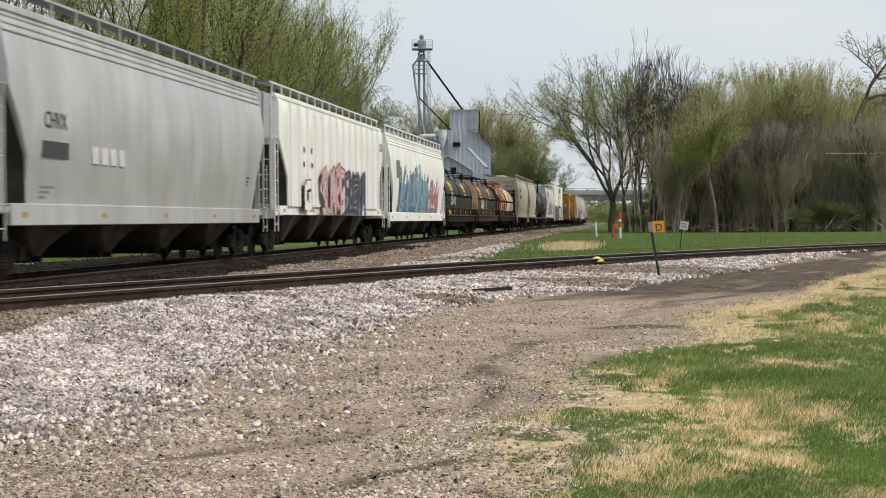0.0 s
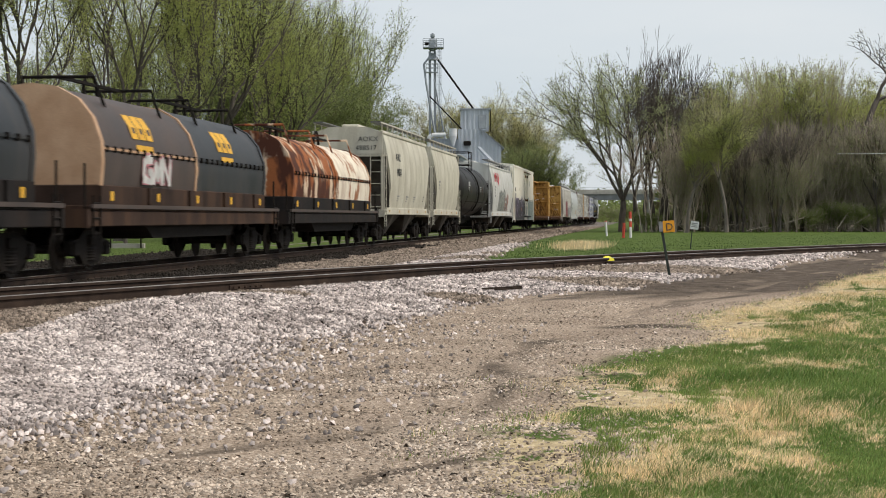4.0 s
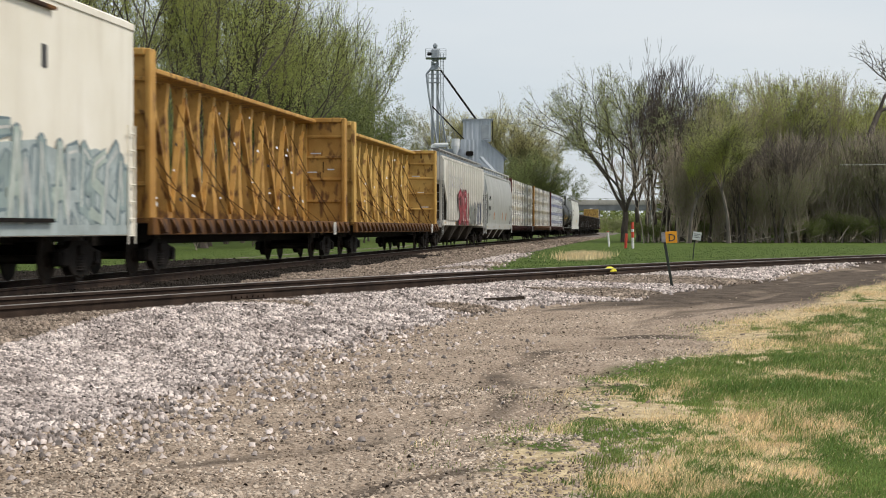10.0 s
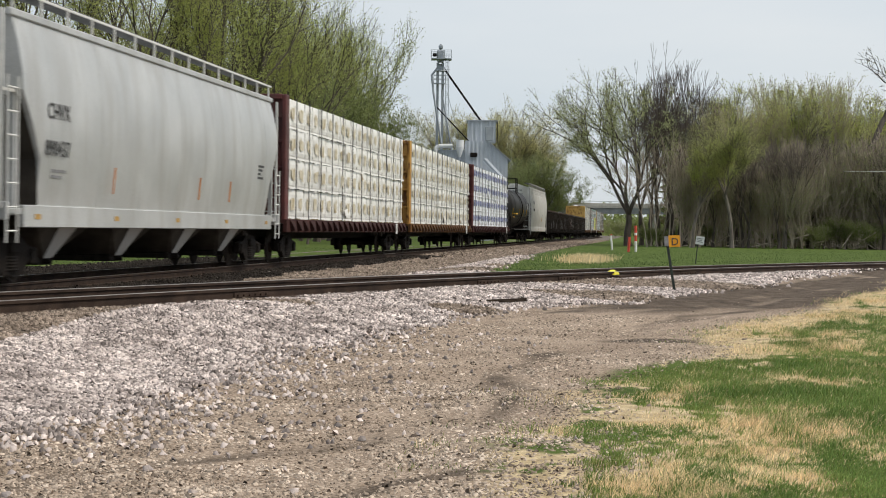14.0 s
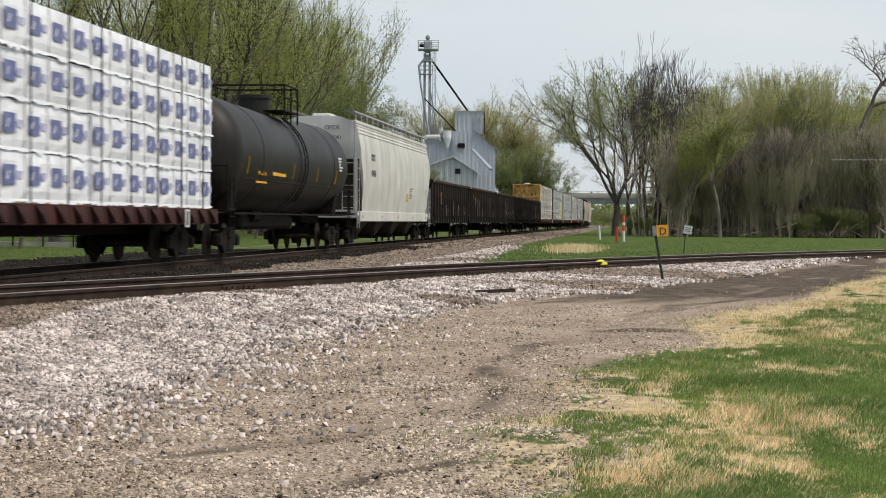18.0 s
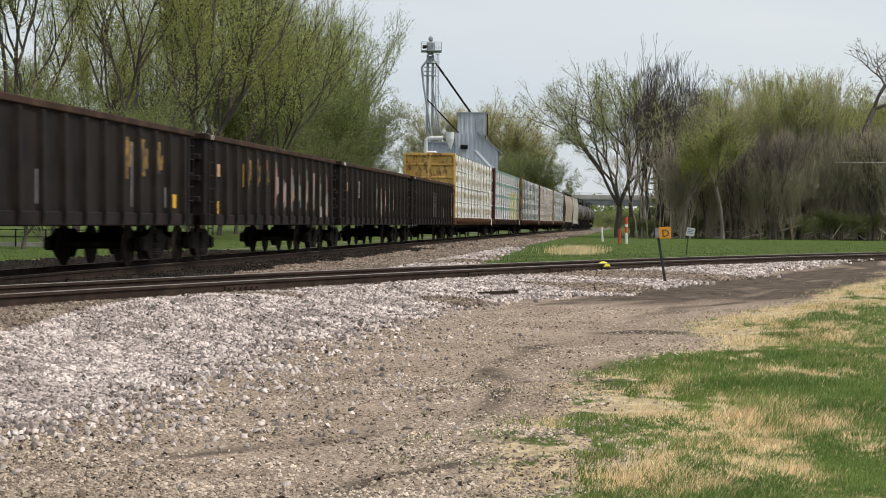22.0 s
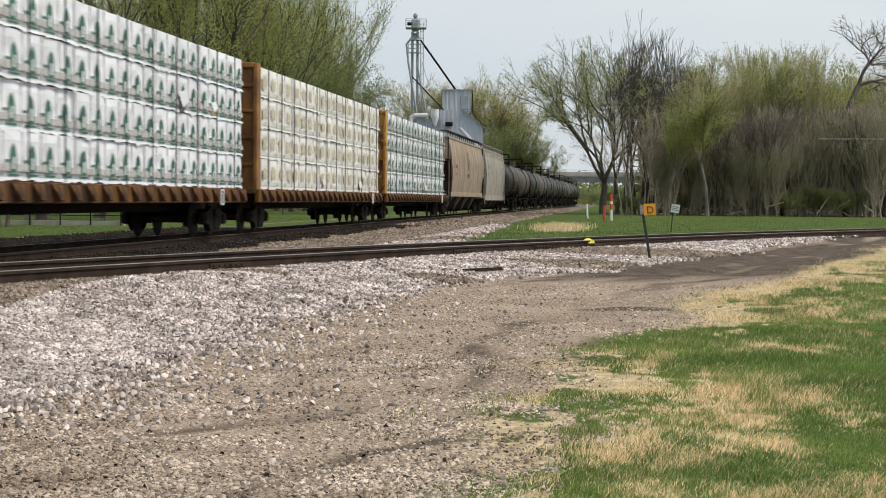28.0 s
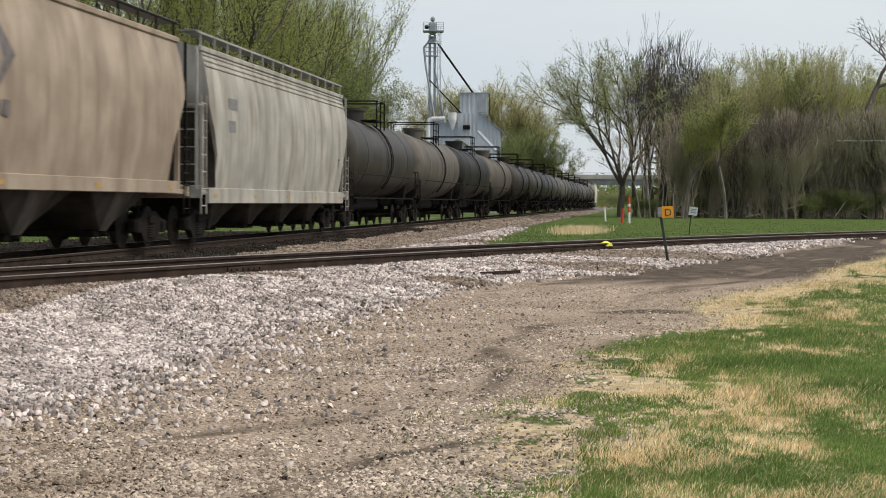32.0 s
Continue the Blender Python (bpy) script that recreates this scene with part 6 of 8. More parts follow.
    for i in range(bays):
        x = -span / 2 + bw * (i + 0.5)
        b = part("hopper_bay", bay_mesh, None, w, "sloping discharge hopper", at=pose(x, 0, 0))
        part("outlet_gate", gate, None, b)
    part("centre_sill", Geo().box(-L / 2 + 0.6, L / 2 - 0.6, -0.2, 0.2, 0.78, 1.05), M_STEEL_DARK, w)
    # ends: platform, corner posts, ladders
    for s in (-1, 1):
        xe, xo = s * lb / 2, s * (lb / 2 + 0.55)
        x0, x1 = min(xe, xo), max(xe, xo)
        plat = part("end_platform", Geo().box(min(xe - s * cut * 0.9, xo), max(xe - s * cut * 0.9, xo), -half + 0.1, half - 0.1, 1.0, 1.12, bevel=0.02), paint, w)
        part("end_sill", Geo().box(min(xo, xo - s * 0.12), max(xo, xo - s * 0.12), -half + 0.02, half - 0.02, 0.92, 1.22, bevel=0.02), paint, w)
        for t in (-1, 1):
            part("corner_post", Geo().box(xe - 0.05, xe + 0.05, t * (half - 0.16) - 0.05, t * (half - 0.16) + 0.05, 1.1, zk + 0.05), paint, w)
            if t < 0:
                ladder("side_ladder", w, xo - (0.5 if s > 0 else 0.0), t * (half - 0.02), 0.55, zk + 0.2 if s * t > 0 else 2.4, 0.46, 7, rail_paint or paint)
        ladder("end_ladder", w, xo, -half + 0.12, 1.1, zk, 0.45, 5, rail_paint or paint, "y", 0.014)
        for ya in (-half + 0.1, half - 0.16):
            part("end_post", Geo().box(xo - 0.03, xo + 0.03, ya, ya + 0.06, 1.1, top), rail_paint or paint, w)
        part("slope_sheet_rib", Geo().beam((xe, 0, zk), (xe - s * cut, 0, sill), 0.12, 0.08), paint, w)
        part("end_crossbar", Geo().box(x0, x1, -half + 0.1, -half + 0.16, zk - 0.05, zk).box(min(xo, xo + 0.03), max(xo, xo + 0.03), -half + 0.1, half - 0.1, zk - 0.05, zk), rail_paint or paint, w)
    brake_wheel(w, lb / 2 + 0.66, 0.5, 2.2)
    part("air_reservoir", Geo().tube((-lb / 2 - 0.1, -0.6, 1.5), (-lb / 2 - 0.1, 0.5, 1.5), 0.2, 12), paint, w, smooth=True)
    # roof walk
    if rail:
        for s in (-1, 1):
            y = s * (half - 0.42)
            part("running_board", Geo().box(-lb / 2 - 0.3, lb / 2 + 0.3, y - 0.2, y + 0.2, crown + 0.16, crown + 0.2), M_GRATE, w, "perforated steel roof walk")
        post = Geo().box(-0.02, 0.02, -0.02, 0.02, 0, 0.42).mesh("board_bracket", rail_paint or M_RAIL_WHITE)
        n = int(lb / 1.25)
        for i in range(n + 1):
            x = -lb / 2 + 0.1 + i * (lb - 0.2) / n
            for s in (-1, 1):
                part("board_bracket", post, None, w, at=pose(x, s * (half - 0.22), top - 0.03))
        for s in (-1, 1):
            part("edge_rail", Geo().box(-lb / 2 - 0.2, lb / 2 + 0.2, s * (half - 0.22) - 0.02, s * (half - 0.22) + 0.02, top + 0.36, top + 0.4), rail_paint or M_RAIL_WHITE, w)
    running_gear(w, L)
    return w, prof, lb


def tank_car(label, length, paint, radius=1.53, centre=2.62, belly=0.0, band_paint=None, marks=True):
    w = wagon(label, "tank car")
    lb = length - 1.5
    rings = []
    for f, rr in ((-1.0, 0.04), (-0.996, 0.35), (-0.985, 0.62), (-0.966, 0.82), (-0.945, 0.93), (-0.92, 0.985), (-0.9, 1.0), (-0.3, 1.0), (0, 1.0), (0.3, 1.0), (0.9, 1.0), (0.92, 0.985), (0.945, 0.93), (0.966, 0.82), (0.985, 0.62), (0.996, 0.35), (1.0, 0.04)):
        x = f * lb / 2
        dz = -0.12 * (1 - min(1, abs(f)))
        rings.append([(x, radius * rr * math.cos(6.2832 * i / 40), centre + dz + radius * rr * math.sin(6.2832 * i / 40)) for i in range(40)])
    part("tank", Geo().loft(rings), paint, w, "", smooth=True)
    for f in (-0.62, -0.02, 0.05, 0.62):
        x = f * lb / 2
        dz = -0.12 * (1 - abs(f))
        g = Geo().loft([[(x + a, (radius + b) * math.cos(6.2832 * i / 40), centre + dz + (radius + b) * math.sin(6.2832 * i / 40)) for i in range(40)] for a, b in ((-0.03, 0.002), (-0.025, 0.012), (0.025, 0.012), (0.03, 0.002))])
        part("tank_band", g, band_paint or paint, w, smooth=True)
    # manway, platform and railing
    zt = centre + radius - 0.12
    dome = part("manway", Geo().tube((0, 0, zt - 0.2), (0, 0, zt + 0.45), 0.5, 16).tube((0, 0, zt + 0.45), (0, 0, zt + 0.55), 0.56, 16), paint, w, "manway with a bolted lid", smooth=True)
    part("platform", Geo().box(-0.95, 0.95, -1.15, -0.5, zt + 0.02, zt + 0.06).box(-0.95, 0.95, 0.5, 1.15, zt + 0.02, zt + 0.06), M_STEEL_DARK, w, "grated top platform")
    rail_post = Geo().tube((0, 0, 0), (0, 0, 1.1), 0.028, 5).mesh("railing_post", M_STEEL_DARK)
    for s in (-1, 1):
        for x in (-0.95, 0, 0.95):
            part("railing_post", rail_post, None, w, at=pose(x, s * 1.15, zt - 0.3))
        for h in (0.42, 0.8):
            part("railing", Geo().tube((-0.95, s * 1.15, zt + h), (0.95, s * 1.15, zt + h), 0.028, 5), M_STEEL_DARK, w)
    for x in (-0.95, 0.95):
        part("railing", Geo().tube((x, -1.15, zt + 0.8), (x, 1.15, zt + 0.8), 0.028, 5), M_STEEL_DARK, w)
    for s in (-1, 1):
        if s < 0:
            pts = [(0, s * (radius + 0.12) * math.cos(a), centre - 0.12 + (radius + 0.12) * math.sin(a)) for a in np.linspace(-0.75, 1.0, 9)]
            lad = part("ladder", Geo().pipe([(-0.2 + p[0], p[1], p[2]) for p in pts], 0.022, 5), M_STEEL_DARK, w, "curved side ladder")
            part("stringer", Geo().pipe([(0.2 + p[0], p[1], p[2]) for p in pts], 0.022, 5), M_STEEL_DARK, lad)
            rung = Geo().tube((-0.2, 0, 0), (0.2, 0, 0), 0.016, 5).mesh("rung", M_STEEL_DARK)
            for i in range(13):
                q = walk_along(pts, i / 12)
                part("rung", rung, None, lad, at=pose(0, q.y, q.z))
        part("hand_rail", Geo().path([(-lb / 2 + 0.3, s * (radius + 0.1), centre - 0.75), (lb / 2 - 0.3, s * (radius + 0.1), centre - 0.75)], 0.02, 5), M_STEEL_DARK, w)
    for s in (-1, 1):
        x = s * (length / 2 - 1.9)
        part("saddle", Geo().loft([[(x - 0.35, -1.1, 1.05), (x + 0.35, -1.1, 1.05), (x + 0.35, 1.1, 1.05), (x - 0.35, 1.1, 1.05)], [(x - 0.3, -1.3, centre - 0.55), (x + 0.3, -1.3, centre - 0.55), (x + 0.3, 1.3, centre - 0.55), (x - 0.3, 1.3, centre - 0.55)]]), M_STEEL_DARK, w)
        part("stub_sill", Geo().box(min(x - s * 1.5, s * (length / 2 - 0.5)), max(x - s * 1.5, s * (length / 2 - 0.5)), -0.3, 0.3, 0.75, 1.15), M_STEEL_DARK, w)
        xo = s * (length / 2 - 0.75)
        part("end_platform", Geo().box(xo - 0.4, xo + 0.4, -1.45, 1.45, 1.08, 1.14), M_STEEL_DARK, w)
        ladder("side_ladder", w, xo - 0.2, -1.45, 0.5, 1.9, 0.4, 5, M_STEEL_DARK)
        part("end_railing", Geo().path([(xo + s * 0.3, -1.4, 1.1), (xo + s * 0.3, -1.4, 2.2), (xo + s * 0.3, 1.4, 2.2), (xo + s * 0.3, 1.4, 1.1)], 0.025, 5), M_STEEL_DARK, w)
    for s in (-1, 1):
        part("running_board", Geo().box(-length / 2 + 1.2, length / 2 - 1.2, s * 1.3 - 0.13, s * 1.3 + 0.13, 0.98, 1.03), M_STEEL_DARK, w, "dark side running board")
    part("brake_rigging", Geo().box(-3.6, 3.4, -0.5, 0.5, 0.55, 1.0, bevel=0.1), M_STEEL_DARK, w)
    part("bottom_outlet", Geo().tube((0, 0, 0.75), (0, 0, 1.15), 0.16, 10).box(-0.3, 0.3, -0.2, 0.2, 0.62, 0.78, bevel=0.03), M_STEEL_DARK, w)
    part("brake_cylinder", Geo().tube((-2.6, -0.5, 0.95), (-1.7, -0.5, 0.95), 0.18, 10).beam((-1.7, -0.5, 0.95), (3.0, -0.4, 0.9), 0.06, 0.06), M_STEEL_DARK, w)
    brake_wheel(w, length / 2 - 0.45, 0.6, 1.7)
    running_gear(w, length)
    prof = [((radius + 0.012) * math.cos(a), centre - 0.1 + radius * math.sin(a)) for a in np.linspace(-1.2, 1.2, 17)]
    return w, prof, lb


def gondola(label, length, paint, top=2.88, posts=15):
    w = wagon(label, "gondola car")
    lb, h = length - 1.2, 1.45
    part("floor", Geo().box(-lb / 2, lb / 2, -h, h, 0.98, 1.08), paint, w)
    for s in (-1, 1):
        part("side_wall", Geo().box(-lb / 2, lb / 2, s * h - 0.02, s * h + 0.02, 0.95, top - 0.1), paint, w)
        part("top_chord", Geo().box(-lb / 2 - 0.05, lb / 2 + 0.05, s * h - 0.1, s * h + 0.1, top - 0.14, top, bevel=0.02), M_BROWN_CAR, w)
        part("side_sill", Geo().box(-lb / 2, lb / 2, s * h - 0.07, s * h + 0.07, 0.72, 0.98, bevel=0.02), paint, w)
        part("end_wall", Geo().box(min(s * lb / 2, s * (lb / 2 - 0.06)), max(s * lb / 2, s * (lb / 2 - 0.06)), -h + 0.025, h - 0.025, 0.95, top - 0.1), paint, w)
        for z in (1.25, 1.75, 2.25):
            part("end_rib", Geo().box(min(s * lb / 2, s * (lb / 2 + 0.1)), max(s * lb / 2, s * (lb / 2 + 0.1)), -h + 0.05, h - 0.05, z, z + 0.16, bevel=0.03), paint, w)
        part("end_cap", Geo().box(s * lb / 2 - 0.1, s * lb / 2 + 0.12, -h - 0.1, h + 0.1, top - 0.135, top + 0.005, bevel=0.02), M_BROWN_CAR, w)
        ladder("side_ladder", w, s * (lb / 2 - 0.3) - 0.22, -h - 0.11, 0.5, top - 0.2, 0.44, 7, paint)
    post = Geo().loft([[(-0.1, 0, z), (-0.06, -0.13 * k, z), (0.06, -0.13 * k, z), (0.1, 0, z)] for z, k in ((0.75, 0.9), (0.95, 1.0), (top - 0.16, 0.8))]).mesh("side_post", M_RIB)
    for i in range(posts):
        x = -lb / 2 + 0.75 + i * (lb - 1.5) / (posts - 1)
        part("side_post", post, None, w, at=pose(x, -h - 0.015, 0))
        part("side_post", post, None, w, at=pose(x, h + 0.015, 0, 0, 0, 180))
    part("centre_sill", Geo().box(-length / 2 + 0.5, length / 2 - 0.5, -0.25, 0.25, 0.7, 0.97), M_STEEL_DARK, w)
    brake_wheel(w, lb / 2 + 0.2, 0.6, 2.2)
    running_gear(w, length)
    return w, [(h + 0.02, 0.7), (h + 0.02, top)], lb


def centerbeam(label, length, paint, top=4.62, braces=True, sill_paint=None, loaded=False):
    """A centre-partition flat wagon with bulkheads at both ends."""
    w = wagon(label, "centerbeam flat car")
    lb, h = length - 1.5, 1.42
    sp = sill_paint or paint
    deck = 1.08
    part("deck", Geo().box(-lb / 2, lb / 2, -h, h, deck - 0.1, deck), sp, w)
    for s in (-1, 1):
        part("side_sill", Geo().box(-lb / 2, lb / 2, s * h - 0.06, s * h + 0.06, 0.72, deck + 0.012, bevel=0.015), sp, w)
        slim = loaded and s > 0
        thick, h = (0.18, 1.2) if slim else (0.42, 1.42)
        x0, x1 = sorted((s * lb / 2, s * (lb / 2 - thick)))
        xi, xo = s * (lb / 2 - thick), s * lb / 2
        bh = part("bulkhead", Geo().box(x0 + (0.05 if slim else 0.12), x1 - (0.05 if slim else 0.12), -h + 0.1, h - 0.1, deck, top - 0.1), paint, w, "steel bulkhead")
        for t in (-1, 1):
            part("bulkhead_post", Geo().box(x0, x1, t * h - (0.12 if t > 0 else 0.0), t * h + (0.0 if t > 0 else 0.12), deck - 0.08, top, bevel=0.02), paint, bh)
        part("bulkhead_post", Geo().box(x0, x1, -0.09, 0.09, deck, top - 0.08), paint, bh)
        part("bulkhead_cap", Geo().box(x0 - 0.02, x1 + 0.02, -h + 0.125, h - 0.125, top - 0.14, top + 0.01, bevel=0.02), paint, bh)
        for z in (1.75, 2.5, 3.25, 3.95):
            for t in (-1, 1):
                ya, yb = sorted((t * 0.095, t * (h - 0.125)))
                part("bulkhead_rib", Geo().box(x0 + 0.04, x1 - 0.04, ya, yb, z, z + 0.09, bevel=0.015), paint, bh)
        ladder("end_ladder", w, xo + s * 0.03, h - 0.75, 1.0, top - 0.15, 0.5, 6, paint, "y")
        if s < 0 and paint is M_YELLOW_PAINT:
            me = letters("CAUTION", 0.11, 0.002)
            me.materials.clear()
            me.materials.append(M_BROWN_CAR)
            part("lettering", me, None, bh, "dark stencilled lettering", at=pose(x0 - 0.024, 0.55, top - 0.115, 90, 0, -90))
    h = 1.42
    part("top_chord", Geo().box(-lb / 2 + 0.42, lb / 2 - (0.18 if loaded else 0.42), -0.42, 0.42, top - 0.17, top - 0.05, bevel=0.02), paint, w, "centre beam top chord")
    part("centre_sill", Geo().box(-length / 2 + 0.5, length / 2 - 0.5, -0.25, 0.25, 0.5, 0.97), M_STEEL_DARK, w)
    n = 15
    xs = np.linspace(-lb / 2 + 1.3, lb / 2 - 1.3, n)
    post = Geo().loft([[(-0.13 * k - 0.07, -a, z), (0.13 * k + 0.07, -a, z), (0.13 * k + 0.07, a, z), (-0.13 * k - 0.07, a, z)] for z, k, a in ((deck, 1.0, 0.2), (deck + 0.9, 0.8, 0.14), (top - 0.9, 0.4, 0.1), (top - 0.25, 0.5, 0.16))]).mesh("centre_post", paint)
    for x in xs:
        part("centre_post", post, None, w, "tapered centre post", at=pose(x, 0, 0))
    if braces:
        for i in range(n - 1):
            a, b = xs[i], xs[i + 1]
            part("brace", Geo().beam((a, -0.2, deck + 0.2) if i % 2 else (b, -0.2, deck + 0.2), (b, -0.12, top - 0.5) if i % 2 else (a, -0.12, top - 0.5), 0.14, 0.08), paint, w)
            part("tie_down", Geo().beam((a + 0.25, -0.27, top - 0.75 - 0.9 * (i % 3)), (a + 0.95, -h + 0.02, deck + 0.02), 0.05, 0.012), M_SILL, w, "slack tie-down strap")
    winch = Geo().loft([[(-0.10, 0, 0.74), (0.10, 0, 0.74), (0.10, -0.13, 0.78), (-0.10, -0.13, 0.78)], [(-0.16, 0, 0.9), (0.16, 0, 0.9), (0.16, -0.1, 0.9), (-0.16, -0.1, 0.9)], [(-0.28, 0, 1.06), (0.28, 0, 1.06), (0.28, -0.03, 1.06), (-0.28, -0.03, 1.06)]]).mesh("stake_pocket", sp)
    for i in range(24):
        x = -lb / 2 + 0.6 + i * (lb - 1.2) / 23
        part("stake_pocket", winch, None, w, at=pose(x, -h - 0.062, 0))
    x = lb / 2 - 3.4
    part("data_plate", Geo().path([(x, -h - 0.2, 0.68), (x + 0.26, -h - 0.2, 0.68), (x + 0.26, -h - 0.2, 1.04), (x, -h - 0.2, 1.04), (x, -h - 0.2, 0.68)], 0.025, 5), M_LETTER_WHITE, w, "white painted frame plate")
    brake_wheel(w, lb / 2 + 0.25, 0.8, 1.9)
    running_gear(w, length, 2.6)
    return w, [(h, 0.7), (h, top)], lb


def pack_mesh(length, tall, deep, r, wrap, print_mat, style, pitch):
    """One wrapped lumber pack, slightly bulged and creased, with faded marks printed on its face."""
    g = Geo()
    nx, nz = max(4, int(length / 0.35)), 5
    verts, faces = [], []
    for i in range(nx + 1):
        for k in range(nz + 1):
            x = -length / 2 + length * i / nx
            z = tall * k / nz
            edge = min(i, nx - i, 2) / 2 * min(k, nz - k, 1)
            b = 0.03 * edge + r.uniform(-0.010, 0.012)
            verts.append((x, -b, z))
    for i in range(nx):
        for k in range(nz):
            a = i * (nz + 1) + k
            faces.append((a, a + nz + 1, a + nz + 2, a + 1))
    g.add(verts, faces)
    g.add([(-length / 2, 0, 0), (length / 2, 0, 0), (length / 2, 0, tall), (-length / 2, 0, tall), (-length / 2, deep, 0), (length / 2, deep, 0), (length / 2, deep, tall), (-length / 2, deep, tall)],
          [(4, 7, 6, 5), (0, 4, 5, 1), (3, 2, 6, 7), (0, 3, 7, 4), (1, 5, 6, 2)])
    hem = [(-length / 2 + length * i / (2 * nx), -0.03 - r.uniform(0, 0.012), 0.03) for i in range(2 * nx + 1)]
    low = [(x, y - 0.012, -r.uniform(0.0, 0.05) - (0.05 if r.random() < 0.12 else 0)) for x, y, z in hem]
    g.loft([low, hem], caps=False, closed=False)
    n = max(1, int(round(length / pitch)))
    y = -0.052
    for i in range(n):
        cx = -length / 2 + length * (i + 0.5) / n + r.uniform(-0.03, 0.03)
        p = length / n
        if style == "soft":
            g.box(cx - p * 0.5, cx + p * 0.5, y + 0.004, y + 0.008, tall * 0.055, tall * 0.085, 2)
            wd = p * r.uniform(0.2, 0.27)
            for q in range(4):
                a, b = cx - wd + q * wd * 0.5, cx - wd + (q + 1) * wd * 0.5
                lo, hi = tall * r.uniform(0.24, 0.36), tall * r.uniform(0.62, 0.76)
                g.add([(a, y, lo), (b, y, lo + r.uniform(-0.03, 0.03)), (b, y, hi), (a, y, hi + r.uniform(-0.03, 0.03))], [(0, 1, 2, 3)], 3 if (q in (0, 3) or r.random() < 0.4) else 1)
        elif style == "block":
            g.box(cx - p * 0.36, cx + p * 0.12, y, y + 0.004, tall * 0.32, tall * 0.72, 1)
            g.box(cx + p * 0.18, cx + p * 0.40, y, y + 0.004, tall * 0.44, tall * 0.6, 4)
            g.add([(cx - p * 0.28, y - 0.004, tall * 0.42), (cx - p * 0.23, y - 0.004, tall * 0.42), (cx - p * 0.12, y - 0.004, tall * 0.60), (cx - p * 0.16, y - 0.004, tall * 0.60)], [(0, 1, 2, 3)], 0)
        elif style == "tree":
            g.add([(cx - p * 0.16, y, tall * 0.14), (cx + p * 0.16, y, tall * 0.14), (cx + p * 0.16, y, tall * 0.50), (cx + p * 0.1, y, tall * 0.64), (cx, y, tall * 0.74), (cx - p * 0.1, y, tall * 0.64), (cx - p * 0.16, y, tall * 0.50)], [(0, 1, 2, 3, 4, 5, 6)], 1)
            g.add([(cx - p * 0.06, y - 0.004, tall * 0.2), (cx + p * 0.05, y - 0.004, tall * 0.2), (cx + p * 0.06, y - 0.004, tall * 0.44), (cx - p * 0.04, y - 0.004, tall * 0.46)], [(0, 1, 2, 3)], 0)
            g.box(cx - p * 0.49, cx + p * 0.49, y + 0.001, y + 0.005, tall * 0.16, tall * 0.30, 2)
            g.box(cx - p * 0.3, cx + p * 0.3, y, y + 0.004, tall * 0.05, tall * 0.10, 1)
            g.box(cx - p * 0.40, cx - p * 0.24, y, y + 0.004, tall * 0.34, tall * 0.40, 1)
        elif style == "band":
            g.box(cx - p * 0.5, cx + p * 0.5, y, y + 0.004, tall * 0.78, tall * 0.97, 1)
            g.box(cx - p * 0.12, cx + p * 0.12, y, y + 0.004, tall * 0.2, tall * 0.34, 2)
            g.box(cx - p * 0.2, cx - p * 0.1, y, y + 0.004, tall * 0.4, tall * 0.72, 2)
        # crease between wrap repeats
        g.box(cx - p * 0.5 - 0.004, cx - p * 0.5 + 0.004, y + 0.004, y + 0.03, 0.03, tall - 0.02, 2)
    return g.mesh("lumber_pack", [wrap, print_mat, M_PRINT_GREY, M_PRINT_PALE, M_PRINT_LILAC])


